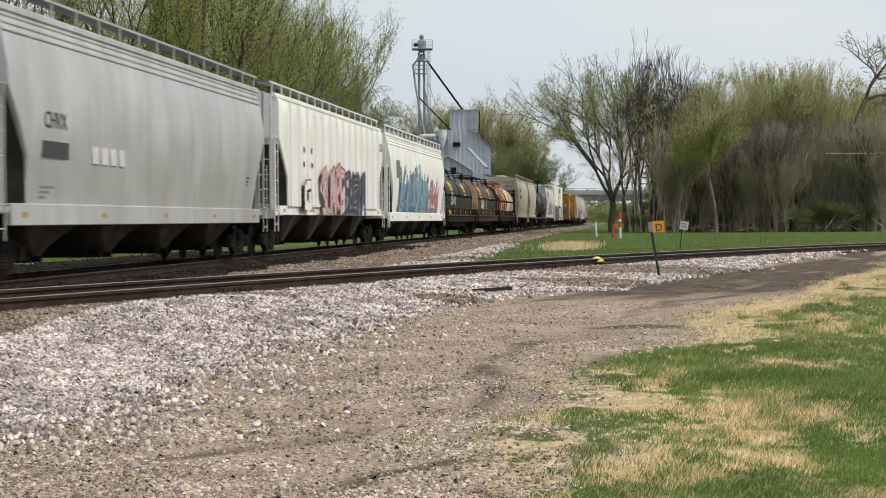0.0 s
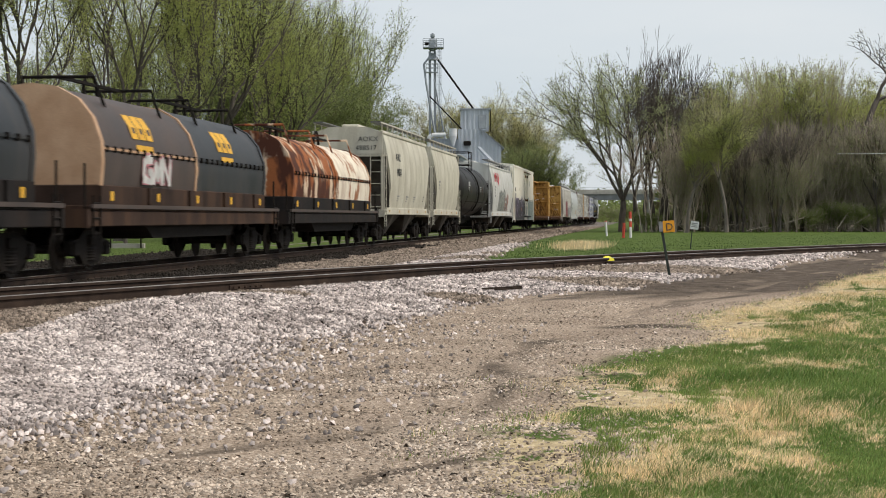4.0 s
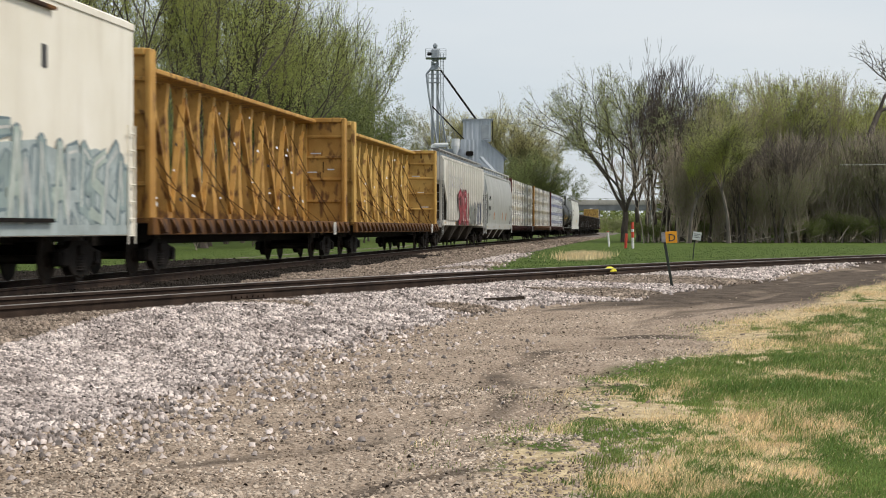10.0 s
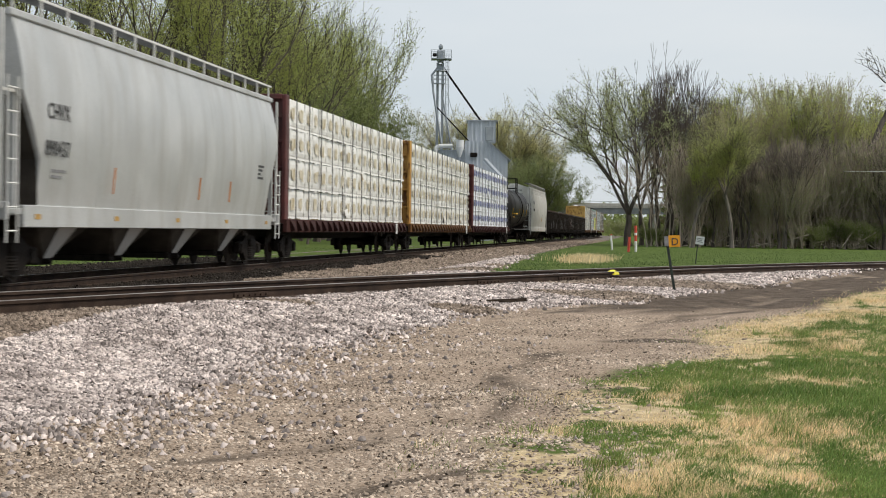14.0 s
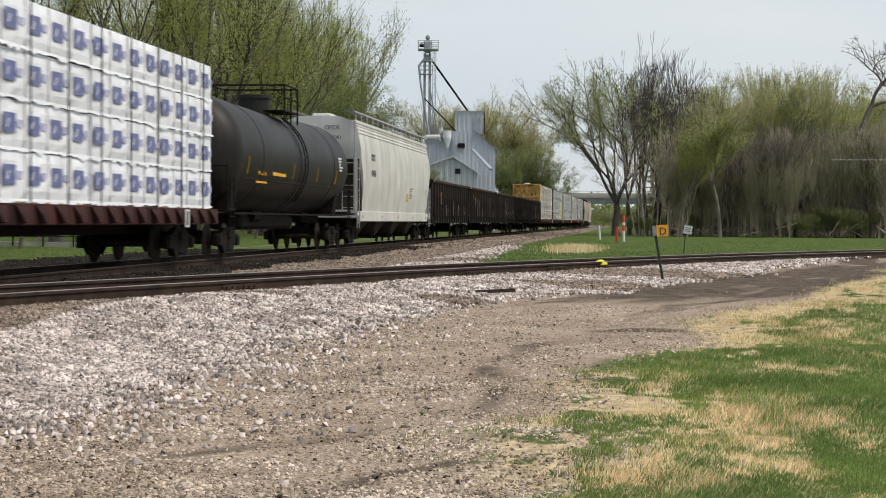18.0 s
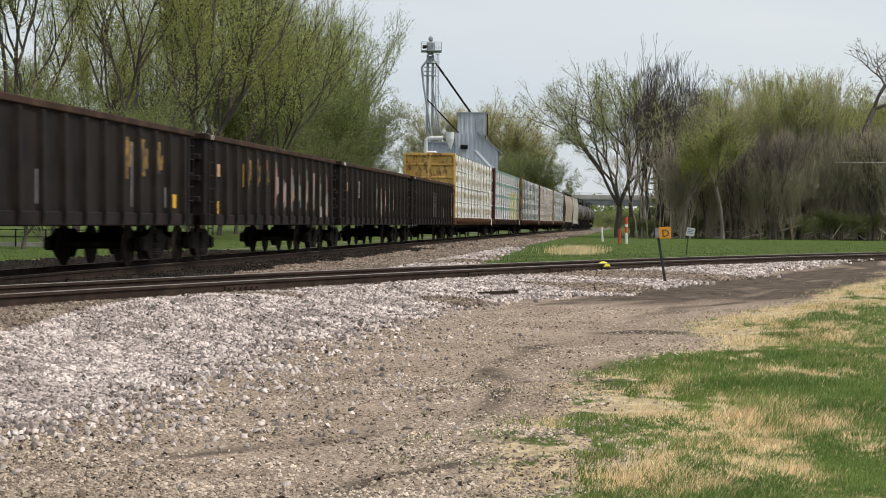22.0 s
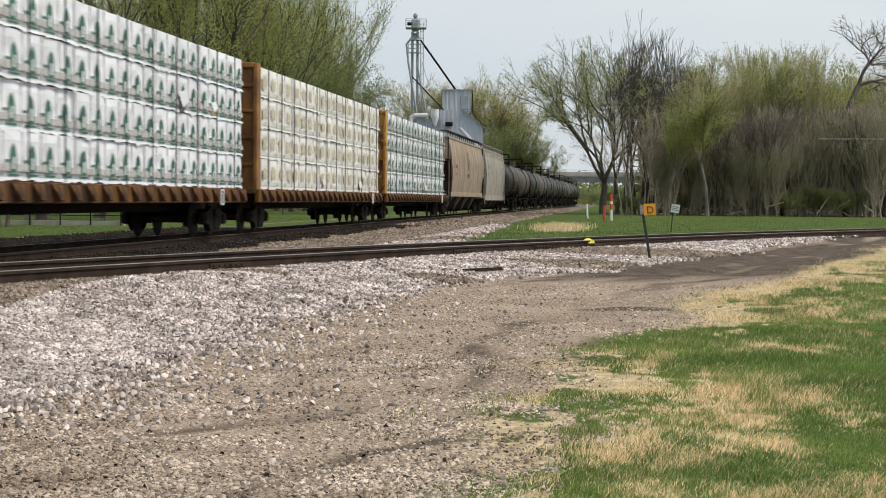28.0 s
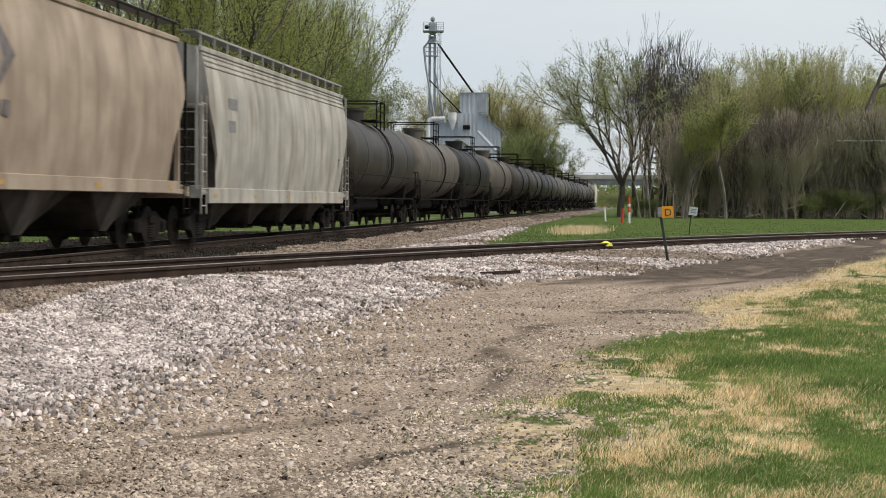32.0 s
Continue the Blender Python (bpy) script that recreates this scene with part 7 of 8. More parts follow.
def load_lumber(w, lb, wrap, print_mat, style, seed, pitch=1.0, tiers=4, deck=1.08, top=4.6):
    """Wrapped lumber packs stacked along both sides of the centre beam."""
    r = random.Random(seed)
    room = lb - 0.75
    shift = 0.125
    n = 5
    pl = room / n
    tall = (top - deck - 0.08) / tiers
    deep = 1.0
    meshes = [pack_mesh(pl - 0.02, tall - 0.035, deep, r, wrap, print_mat, style, pitch) for _ in range(4)]
    for t in range(tiers):
        z = deck + 0.03 + t * tall
        for i in range(n):
            x = shift - room / 2 + pl * (i + 0.5)
            off = r.uniform(-0.02, 0.02)
            part("lumber_pack", meshes[(i + t * 3 + seed) % 4], None, w, "wrapped pack of sawn lumber", at=pose(x, -1.36 + off, z + 0.03, 0, 0, 0))
            part("lumber_pack", meshes[(i + t + seed) % 4], None, w, "wrapped pack of sawn lumber", at=pose(x, 1.36 + off, z + 0.03, 0, 0, 180))
            part("spacer_board", Geo().box(x - pl * 0.48, x + pl * 0.48, -1.34, -0.38, z - 0.02, z + 0.03), M_WOOD_RAW if t == 0 else M_STRAP, w)
    for k in range(2):
        x, z, d = r.uniform(-room / 2 + 1, room / 2 - 1), deck + tall * r.choice((0.3, 0.25, 1.9, 2.3)), r.uniform(0.25, 0.5)
        n = 7
        rim = [(x + d * math.cos(6.2832 * j / n) * r.uniform(0.5, 1.1), -1.425, z + d * 0.6 * math.sin(6.2832 * j / n) * r.uniform(0.5, 1.2)) for j in range(n)]
        part("tear", Geo().add(rim, [tuple(range(n))]), M_STRAP if k % 2 else M_WOOD_RAW, w, "tear in the wrap")
        part("loose_flap", Geo().add([(x - d, -1.43, z + d * 0.5), (x + d * 0.6, -1.435, z + d * 0.7), (x + d * 0.9, -1.46, z + d * 0.1), (x - d * 0.2, -1.45, z - d * 0.3)], [(0, 1, 2, 3)]), wrap, w, "loose flap of wrap")
    for i in range(12):
        x = shift - room / 2 + (i + 0.5) * room / 12
        part("load_strap", Geo().beam((x, -1.425, deck), (x, -1.42, top - 0.02), 0.03, 0.008), M_STRAP, w, "thin dark load strap")


def coil_car(label, length, hoods, base_paint, logo):
    """A coil wagon: a trough with two rounded hoods and lifting brackets."""
    w = wagon(label, "coil car")
    lb = length - 1.6
    part("trough", Geo().box(-lb / 2 + 0.9, lb / 2 - 0.9, -1.36, 1.36, 1.0, 1.52, bevel=0.02), base_paint, w, "dark riveted trough side")
    part("deck", Geo().box(-lb / 2, lb / 2, -1.5, 1.5, 1.02, 1.12, bevel=0.01), base_paint, w)
    for s in (-1, 1):
        part("side_sill", Geo().box(-lb / 2, lb / 2, s * 1.45 - 0.06, s * 1.45 + 0.06, 0.72, 1.015, bevel=0.015), base_paint, w)
        part("walkway_edge", Geo().box(-lb / 2, lb / 2, s * 1.53 - 0.03, s * 1.53 + 0.03, 1.06, 1.14), M_HOOD_BROWN, w)
        xo = s * lb / 2
        part("end_sill", Geo().box(min(xo, xo + s * 0.15), max(xo, xo + s * 0.15), -1.5, 1.5, 0.7, 1.05), base_paint, w)
        for t in (-1, 1):
            ladder("side_ladder", w, xo - s * 0.3 - 0.2, t * 1.53, 0.45, 1.3, 0.4, 3, M_STEEL_DARK)
            part("end_post", Geo().tube((xo, t * 1.4, 1.0), (xo, t * 1.4, 1.9), 0.025, 5), M_STEEL_DARK, w)
    hl = (lb - 2.0) / 2
    prof = [(-1.34, 1.5), (-1.38, 1.95), (-1.36, 2.35), (-1.2, 2.8), (-0.92, 3.15), (-0.5, 3.38), (0, 3.45), (0.5, 3.38), (0.92, 3.15), (1.2, 2.8), (1.36, 2.35), (1.38, 1.95), (1.34, 1.5)]
    for i, hm in enumerate(hoods):
        x0 = -lb / 2 + 1.0 + i * hl
        hood = part("hood", Geo().loft([[(x, y, z) for y, z in prof] for x in (x0 + 0.04, x0 + hl - 0.04)]), hm[0], w, hm[2], smooth=True)
        for x in (x0 + 0.06, x0 + hl - 0.06):
            part("hood_rim", Geo().loft([[(x + a, y * 1.018, 1.5 + (z - 1.5) * 1.018) for y, z in prof] for a in (-0.09, 0.09)]), hm[1], hood, smooth=True)
        part("hood_seam", Geo().box(x0 + 0.1, x0 + hl - 0.1, -1.4, -1.36, 2.2, 2.25).box(x0 + 0.1, x0 + hl - 0.1, 1.36, 1.4, 2.2, 2.25), hm[1], hood)
        for f in (0.22, 0.78):
            x = x0 + hl * f
            part("lift_bracket", Geo().pipe([(x, -0.95, 3.1), (x, -0.75, 3.72), (x, 0.75, 3.72), (x, 0.95, 3.1)], 0.036, 6), M_STEEL_DARK if hm[0] not in (M_HOOD_RUST, M_HOOD_PALE) else M_HOOD_RUST, hood, "steel lifting bracket")
        pts = [(x0 + hl / 2, 0.45 * math.cos(a), 3.45 + 0.5 * math.sin(a)) for a in np.linspace(0, math.pi, 8)]
        part("lift_bail", Geo().pipe([(p[0] + p[1], 0.0, p[2]) for p in pts], 0.05, 6), M_STEEL_DARK, hood, "curved lifting bail")
        part("bracket_tie", Geo().beam((x0 + hl * 0.22, 0, 3.72), (x0 + hl * 0.78, 0, 3.72), 0.1, 0.06), M_STEEL_DARK, hood)
        if logo:
            cx = x0 + hl * 0.42
            side = lambda z: -float(np.interp(z, [1.5, 1.95, 2.35, 2.8, 3.15], [1.34, 1.38, 1.36, 1.2, 0.92])) - 0.02
            for k in range(3):
                a = cx - 0.72 + 0.5 * k
                outline = [(a, 2.5), (a + 0.42, 2.5), (a + 0.46, 2.75), (a + 0.46, 3.0), (a + 0.04, 3.0), (a, 2.75)]
                g = Geo().add([(x, side(z), z) for x, z in outline], [(0, 1, 2, 5), (5, 2, 3, 4)])
                part("emblem", g, M_LETTER_YELLOW, hood, "yellow emblem block")
                part("emblem_slot", Geo().add([(x, side(z) - 0.006, z) for x, z in ((a + 0.15, 2.62), (a + 0.32, 2.62), (a + 0.34, 2.74), (a + 0.16, 2.74))], [(0, 1, 2, 3)]), hm[0], hood)
            part("emblem_bar", Geo().add([(x, side(z), z) for x, z in ((cx - 0.6, 2.2), (cx + 0.55, 2.2), (cx + 0.55, 2.38), (cx - 0.6, 2.38))], [(0, 1, 2, 3)]), M_LETTER_YELLOW, hood)
        for k in range(14):
            x = x0 + 0.3 + k * (hl - 0.6) / 13
            part("latch", Geo().box(x - 0.04, x + 0.04, -1.43, -1.385, 2.16, 2.28), M_STEEL_DARK, hood)
    for k in range(5):
        x = -lb / 2 + 1.6 + k * (lb - 3.2) / 4
        part("stripe", Geo().box(x, x + 0.2, -1.368, -1.362, 1.22, 1.40), M_LETTER_YELLOW, w, "faded yellow reflector block")
        part("trough_rib", Geo().box(x - 0.7, x - 0.6, -1.42, -1.355, 1.12, 1.5), base_paint, w)
    part("centre_sill", Geo().box(-length / 2 + 0.5, length / 2 - 0.5, -0.25, 0.25, 0.7, 0.92), M_STEEL_DARK, w)
    part("underframe", Geo().loft([[(-3.2, y, 0.45), (3.2, y, 0.45), (4.2, y, 0.9), (-4.2, y, 0.9)] for y in (-1.3, 1.3)]), M_STEEL_DARK, w)
    brake_wheel(w, lb / 2 + 0.2, 0.6, 1.7)
    running_gear(w, length, 2.1)
    return w, lb


def reefer(label, length):
    """A tall insulated boxcar."""
    w = wagon(label, "refrigerator car")
    lb, h, z0, top = length - 1.5, 1.52, 0.98, 4.95
    prof = [(h, z0), (h, top)]
    ringp = [(-h, z0), (h, z0), (h, top - 0.05), (h - 0.12, top + 0.05), (0.4, top + 0.14), (-0.4, top + 0.14), (-h + 0.12, top + 0.05), (-h, top - 0.05)]
    part("body", Geo().loft([[(x, y, z) for y, z in ringp] for x in (-lb / 2, lb / 2)]), M_CREAM_PAINT, w, "cream insulated body")
    for s in (-1, 1):
        part("side_sill", Geo().box(-lb / 2, lb / 2, s * (h - 0.03) - 0.05, s * (h - 0.03) + 0.05, 0.72, 0.99, bevel=0.02), M_CREAM_PAINT, w)
        part("roof_edge", Geo().box(-lb / 2, lb / 2, s * h - 0.03, s * h + 0.03, top - 0.16, top - 0.02, bevel=0.012), M_CREAM_PAINT, w)
        xe = s * lb / 2
        ladder("side_ladder", w, xe - s * 0.3 - 0.22, -h - 0.06, 0.55, 2.9, 0.44, 7, M_CREAM_PAINT)
        ladder("end_ladder", w, xe + s * 0.06, -h + 0.15, 0.9, 2.9, 0.45, 6, M_CREAM_PAINT, "y")
        for z in (1.2, 1.75, 2.3, 2.85, 3.4, 3.95, 4.45):
            part("end_rib", Geo().box(min(xe, xe + s * 0.06), max(xe, xe + s * 0.06), -h + 0.1, h - 0.1, z, z + 0.3, bevel=0.05), M_CREAM_PAINT if z < 3 or z > 3.8 else M_STEEL_DARK, w)
    part("end_platform", Geo().box(-lb / 2 - 0.5, -lb / 2, -1.3, 1.3, 1.0, 1.08), M_STEEL_DARK, w)
    part("cooling_unit", Geo().box(-lb / 2 - 0.14, -lb / 2 - 0.07, -1.25, 1.2, 1.1, 4.85, bevel=0.02), M_INSIDE, w, "dark recess of the end-mounted cooling unit")
    for z0p, z1p in ((4.42, 4.8), (3.78, 4.24), (2.5, 3.3)):
        part("end_panel", Geo().box(-lb / 2 - 0.24, -lb / 2 - 0.145, -1.42, -0.75, z0p, z1p, bevel=0.03), M_CREAM_PAINT, w, "cream end panel")
    part("fuel_tank", Geo().tube((-lb / 2 - 0.4, -0.3, 2.6), (-lb / 2 - 0.4, -0.3, 3.4), 0.24, 14), M_TRIM_WHITE, w, "white upright cylinder", smooth=True)
    me = letters("JRSX", 0.2, 0.002)
    me.materials.clear()
    me.materials.append(M_LETTER_DARK)
    part("lettering", me, None, w, "dark stencilled lettering", at=pose(-lb / 2 - 0.245, -0.8, 4.52, 90, 0, -90))
    part("marking_bar", Geo().box(-lb / 2 - 0.246, -lb / 2 - 0.242, -1.3, -0.9, 3.95, 4.1), M_LETTER_GREY, w)
    part("hand_rail", Geo().path([(-lb / 2 - 0.5, -1.4, 1.0), (-lb / 2 - 0.5, -1.4, 3.4), (-lb / 2 - 0.1, -1.4, 3.4)], 0.035, 6), M_CREAM_PAINT, w, "cream tube hand rail")
    # plug door
    dx0, dx1 = -0.2, 2.9
    door = part("door", Geo().box(dx0, dx1, -h - 0.045, -h - 0.004, z0 + 0.05, top - 0.35, bevel=0.015), M_CREAM_PAINT, w, "sliding plug door")
    part("door_track", Geo().box(dx0 - 0.5, dx1 + 3.2, -h - 0.10, -h - 0.004, top - 0.33, top - 0.27, bevel=0.01), M_SILL, w, "rusty overhead door track")
    part("door_track", Geo().box(dx0 - 0.3, dx1 + 3.0, -h - 0.12, -h - 0.004, z0 - 0.02, z0 + 0.05), M_STEEL_DARK, w)
    for x in (dx0 + 0.35, dx0 + 0.9, dx1 - 1.0, dx1 - 0.35):
        part("lock_rod", Geo().tube((x, -h - 0.09, z0 + 0.1), (x, -h - 0.09, top - 0.4), 0.03, 6), M_CREAM_PAINT, door)
    for z in (1.9, 2.7, 3.5):
        part("door_rib", Geo().box(dx0 + 0.05, dx1 - 0.05, -h - 0.085, -h - 0.046, z, z + 0.09, bevel=0.012), M_CREAM_PAINT, door)
    for x in (dx0 - 0.05, dx1 + 0.01):
        part("door_gap", Geo().box(x, x + 0.04, -h - 0.02, -h - 0.003, z0 + 0.05, top - 0.34), M_SILL, w, "dark rusty gap beside the door")
    for x in (dx0 + 0.35, dx0 + 0.9, dx1 - 1.0, dx1 - 0.35):
        for z in (top - 0.75, 2.25):
            part("rod_guide", Geo().box(x - 0.03, x + 0.03, -h - 0.125, -h - 0.05, z, z + 0.22, bevel=0.012), M_SILL, door, "dark greasy rod guide")
    for x in (-5.2, -5.05):
        part("rung", Geo().tube((x, -h - 0.02, 3.0), (x, -h - 0.02, 3.3), 0.015, 5), M_CREAM_PAINT, w)
    part("slot_mark", Geo().box(5.6, 5.85, -h - 0.01, -h - 0.002, 3.6, 4.0), M_LETTER_DARK, w)
    r = random.Random(66)
    purple, dk, lav, teal, wht = spray("plum", (0.10, 0.06, 0.13)), spray("ink", (0.03, 0.028, 0.045)), spray("lavender", (0.42, 0.38, 0.46)), spray("grey_teal", (0.30, 0.38, 0.38)), spray("white", (0.62, 0.62, 0.6))
    orange = spray("salmon", (0.52, 0.25, 0.14))
    slate = spray("slate", (0.05, 0.05, 0.066))
    spots = [[(slate, -0.8, [(-lb / 2 + 0.4, 0.74), (-0.26, 0.74), (-0.26, 2.18), (-1.2, 2.32), (-2.0, 2.22), (-3.4, 2.42), (-5, 2.28), (-7.4, 2.45), (-8.2, 2.3), (-lb / 2 + 0.3, 2.42)])],
             [(purple, -0.4, [(-lb / 2 + 0.4, 2.3), (-6, 2.34), (-6, 2.42), (-lb / 2 + 0.4, 2.45)])], [(lav, -0.4, [(-5, 2.2), (-0.4, 2.1), (-0.4, 2.16), (-5, 2.27)])]]
    spots += tag_row(r, -lb / 2 + 0.6, -0.35, 1.0, 2.2, 9, [dk, slate, purple, slate], lav, None, jag=0.4)
    spots += [[(orange, 4, [(-lb / 2 + 0.45, 1.3), (-lb / 2 + 0.75, 1.3), (-lb / 2 + 0.72, 2.2), (-lb / 2 + 0.5, 2.25)])], [(orange, 4, [(-4.1, 1.5), (-3.4, 1.45), (-3.3, 1.65), (-4.0, 1.75)])]]
    spots += [[(spray("mist", (0.40, 0.47, 0.48)), -0.8, [(3.1, 0.74), (lb / 2 - 0.3, 0.74), (lb / 2 - 0.4, 2.1), (8.3, 2.35), (6.9, 2.15), (5.2, 2.35), (3.3, 2.2)])]]
    spots += tag_row(r, 3.2, lb / 2 - 0.5, 0.95, 2.3, 10, [teal, spray("mint", (0.42, 0.50, 0.46)), spray("mist", (0.40, 0.47, 0.48))], spray("petrol", (0.15, 0.21, 0.24)), wht, jag=0.4)
    splash(w, [(h + 0.024, 0.7), (h + 0.024, top)], spots)
    on_door = [[(slate, -0.8, [(-0.2, z0 + 0.06), (1.9, z0 + 0.06), (1.9, 2.1), (0.6, 2.2), (-0.2, 2.12)])], [(orange, 0, [(1.9, z0 + 0.06), (2.9, z0 + 0.06), (2.9, 2.0), (2.4, 2.3), (1.9, 1.9)])]]
    on_door += tag_row(r, -0.1, 2.4, 1.1, 2.0, 3, [dk, purple], lav, None)
    splash(w, [(h + 0.045, 0.7), (h + 0.045, top)], on_door)
    lettering("JRSX", 0.42, M_LETTER_DARK, w, -lb / 2 + 1.3, -h - 0.006, 2.95)
    part("marking_bar", Geo().box(-lb / 2 + 1.3, -lb / 2 + 2.4, -h - 0.006, -h - 0.002, 2.55, 2.8), M_LETTER_GREY, w)
    part("centre_sill", Geo().box(-length / 2 + 0.5, length / 2 - 0.5, -0.25, 0.25, 0.6, 0.95), M_STEEL_DARK, w)
    brake_wheel(w, lb / 2 + 0.25, 0.6, 2.4)
    running_gear(w, length, 2.6)
    return w

# ---- the consist, front to back, by the place of each coupling along the line at the start ----
SPEED, GAIN = 19.077, 0.030
TRAIN = []


def couple(w, start, end):
    TRAIN.append((w, start, end))


def build_consist():
    r = random.Random(5)
    wht, ink = spray("white", (0.62, 0.62, 0.6)), spray("ink", (0.03, 0.028, 0.045))
    navy, crim, pink = spray("navy", (0.045, 0.05, 0.11)), spray("crimson", (0.38, 0.035, 0.06)), spray("pink", (0.55, 0.22, 0.25))
    teal, sky, grey = spray("teal", (0.11, 0.27, 0.38)), spray("sky_blue", (0.27, 0.42, 0.55)), spray("grey", (0.2, 0.2, 0.2))
    red, orange, mint = spray("red", (0.42, 0.03, 0.035)), spray("orange", (0.60, 0.22, 0.05)), spray("mint", (0.42, 0.50, 0.46))
    # silver grey pellet hopper
    w, p, lb = covered_hopper("silver-grey round-sided covered hopper with a dusty lower side", 20.65, M_SILVER_PAINT, "round", 4.42, 4, cut=0.95, panel_lines=3, rail_paint=M_GREY_PAINT, knee=0.6)
    lettering("CHVX", 0.42, M_LETTER_DARK, w, -lb / 2 + 1.6, -half_at(p, 2.7) - 0.008, 2.5)
    part("marking_bar", Geo().box(-lb / 2 + 1.55, -lb / 2 + 2.9, -half_at(p, 2.1) - 0.012, -half_at(p, 2.1) - 0.004, 1.98, 2.28), M_LETTER_DARK, w)
    for k in range(4):
        x = -lb / 2 + 4.2 + 0.55 * k
        part("marking_bar", Geo().box(x, x + 0.36, -half_at(p, 2.1) - 0.012, -half_at(p, 2.1) - 0.004, 1.95, 2.35), M_GHOST, w, "ghost of old lettering")
    stencil(w, p, -lb / 2 + 1.6, 1.45, 3, M_LETTER_GREY, 0.7)
    stencil(w, p, lb / 2 - 2.0, 1.95, 3, M_LETTER_DARK, 0.3)
    couple(w, 25.2, 45.9)
    # white ribbed hopper with graffiti
    w, p, lb = covered_hopper("white ribbed covered hopper with pink and black graffiti", 21.35, M_WHITE_PAINT, "flat", 4.45, 4, ribs=14, rib_out=0.07, cut=1.3, rail_paint=M_RAIL_WHITE, knee=0.62)
    rib_prof = [(1.56 + 0.123, 1.2), (1.56 + 0.123, 4.45)]
    sp = tag_row(r, -3.9, 0.2, 1.08, 2.5, 5, [wht, spray("blush", (0.60, 0.45, 0.44))], crim, pink)
    sp += tag_row(r, 0.3, 4.6, 1.06, 2.5, 5, [navy, ink], spray("smoke", (0.3, 0.3, 0.34)), grey)
    sp += tag_row(r, -6.6, -5.6, 1.15, 1.95, 1, [M_WHITE_PAINT], ink)
    splash(w, rib_prof, sp)
    lettering("CAI", 0.46, M_LETTER_DARK, w, lb / 2 - 1.45, -1.66, 3.55)
    for x, z, s in ((-6.3, 2.95, "CA"), (-5.1, 2.95, "IX"), (-6.3, 2.5, "48"), (-5.1, 2.5, "344")):
        lettering(s, 0.26, M_LETTER_DARK, w, x, -1.575, z)
    couple(w, 45.9, 67.3)
    # white hopper with blue graffiti
    w, p, lb = covered_hopper("white round-sided covered hopper with blue and pink graffiti", 21.15, M_WHITE_PAINT, "round", 4.42, 4, cut=0.9, panel_lines=3, rail_paint=M_WHITE_PAINT, knee=0.6)
    sp = tag_row(r, -7.2, -2.6, 1.25, 2.95, 7, [spray("royal", (0.07, 0.16, 0.30)), sky, teal], navy, wht, jag=0.35)
    sp += tag_row(r, -2.7, 2.6, 1.22, 2.95, 8, [sky, teal, spray("aqua", (0.30, 0.48, 0.46))], spray("royal", (0.07, 0.16, 0.30)), mint, jag=0.35)
    sp += tag_row(r, 2.6, 6.9, 1.25, 2.6, 7, [pink, spray("rose", (0.50, 0.27, 0.29))], crim, wht, jag=0.45)
    sp += [[(sky, 0.15, [(-7.3, 1.2), (2.9, 1.2), (2.7, 2.5), (1.2, 2.75), (-0.6, 2.5), (-2.3, 2.8), (-4.2, 2.4), (-6.9, 2.5)])], [(teal, 0.2, [(-7.4, 1.2), (7.2, 1.2), (7.0, 1.42), (-7.3, 1.46)])]]
    splash(w, p, sp)
    part("placard", Geo().box(-lb / 2 + 1.6, -lb / 2 + 2.6, -half_at(p, 3.0) - 0.02, -half_at(p, 3.0) - 0.005, 2.65, 3.4), M_LETTER_GREY, w, "grey panel")
    couple(w, 67.3, 88.5)
    # coil wagons
    hb, ho = (M_HOOD_BLACK, M_HOOD_BLACK, "black hood"), (M_HOOD_BROWN, M_HOOD_STRIPE, "faded brown hood with salmon rims")
    w, lb = coil_car("dark coil car with two black hoods and yellow emblems", 17.25, (hb, hb), M_BLACK_CAR, True)
    splash(w, [(1.39, 1.5), (1.40, 2.3)], tag_row(r, -5.0, -2.6, 1.7, 2.15, 3, [spray("pale_teal", (0.25, 0.36, 0.37))], mint))
    for k in range(4):
        part("marking_bar", Geo().box(-5.6 + 0.3 * k, -5.4 + 0.3 * k, -1.37, -1.365, 1.17, 1.38), M_LETTER_YELLOW, w)
    couple(w, 88.5, 105.7)
    w, lb = coil_car("coil car with a brown hood and a black hood", 17.25, (ho, hb), M_BROWN_CAR, True)
    splash(w, [(1.39, 1.5), (1.40, 2.3)], tag_row(r, -4.2, -2.2, 1.6, 2.1, 3, [wht], pink))
    couple(w, 105.7, 122.8)
    w, lb = coil_car("coil car with badly rusted and rust-streaked white hoods", 17.25, ((M_HOOD_RUST, M_HOOD_RUST, "rusted hood with peeling white paint"), (M_HOOD_PALE, M_HOOD_RUST, "white hood streaked with rust")), M_BLACK_CAR, False)
    couple(w, 122.8, 140.3)
    # short beige hoppers
    w, p, lb = covered_hopper("light grey-beige two-bay covered hopper with dark lettering", 14.45, M_BEIGE_PAINT, "round", 4.25, 2, cut=0.9, rail_paint=M_BEIGE_PAINT, knee=0.7)
    lettering("AOKX", 0.44, M_LETTER_DARK, w, -lb / 2 + 2.2, -half_at(p, 3.4) - 0.012, 3.2)
    lettering("498517", 0.44, M_LETTER_DARK, w, -lb / 2 + 2.25, -half_at(p, 2.8) - 0.012, 2.6)
    me = letters("AOKX", 0.28)
    me.materials.clear()
    me.materials.append(M_LETTER_DARK)
    part("lettering", me, None, w, "painted lettering", at=pose(-lb / 2 - 0.01, -0.4, 3.9, 90, 0, -90))
    me = letters("498517", 0.28)
    me.materials.clear()
    me.materials.append(M_LETTER_DARK)
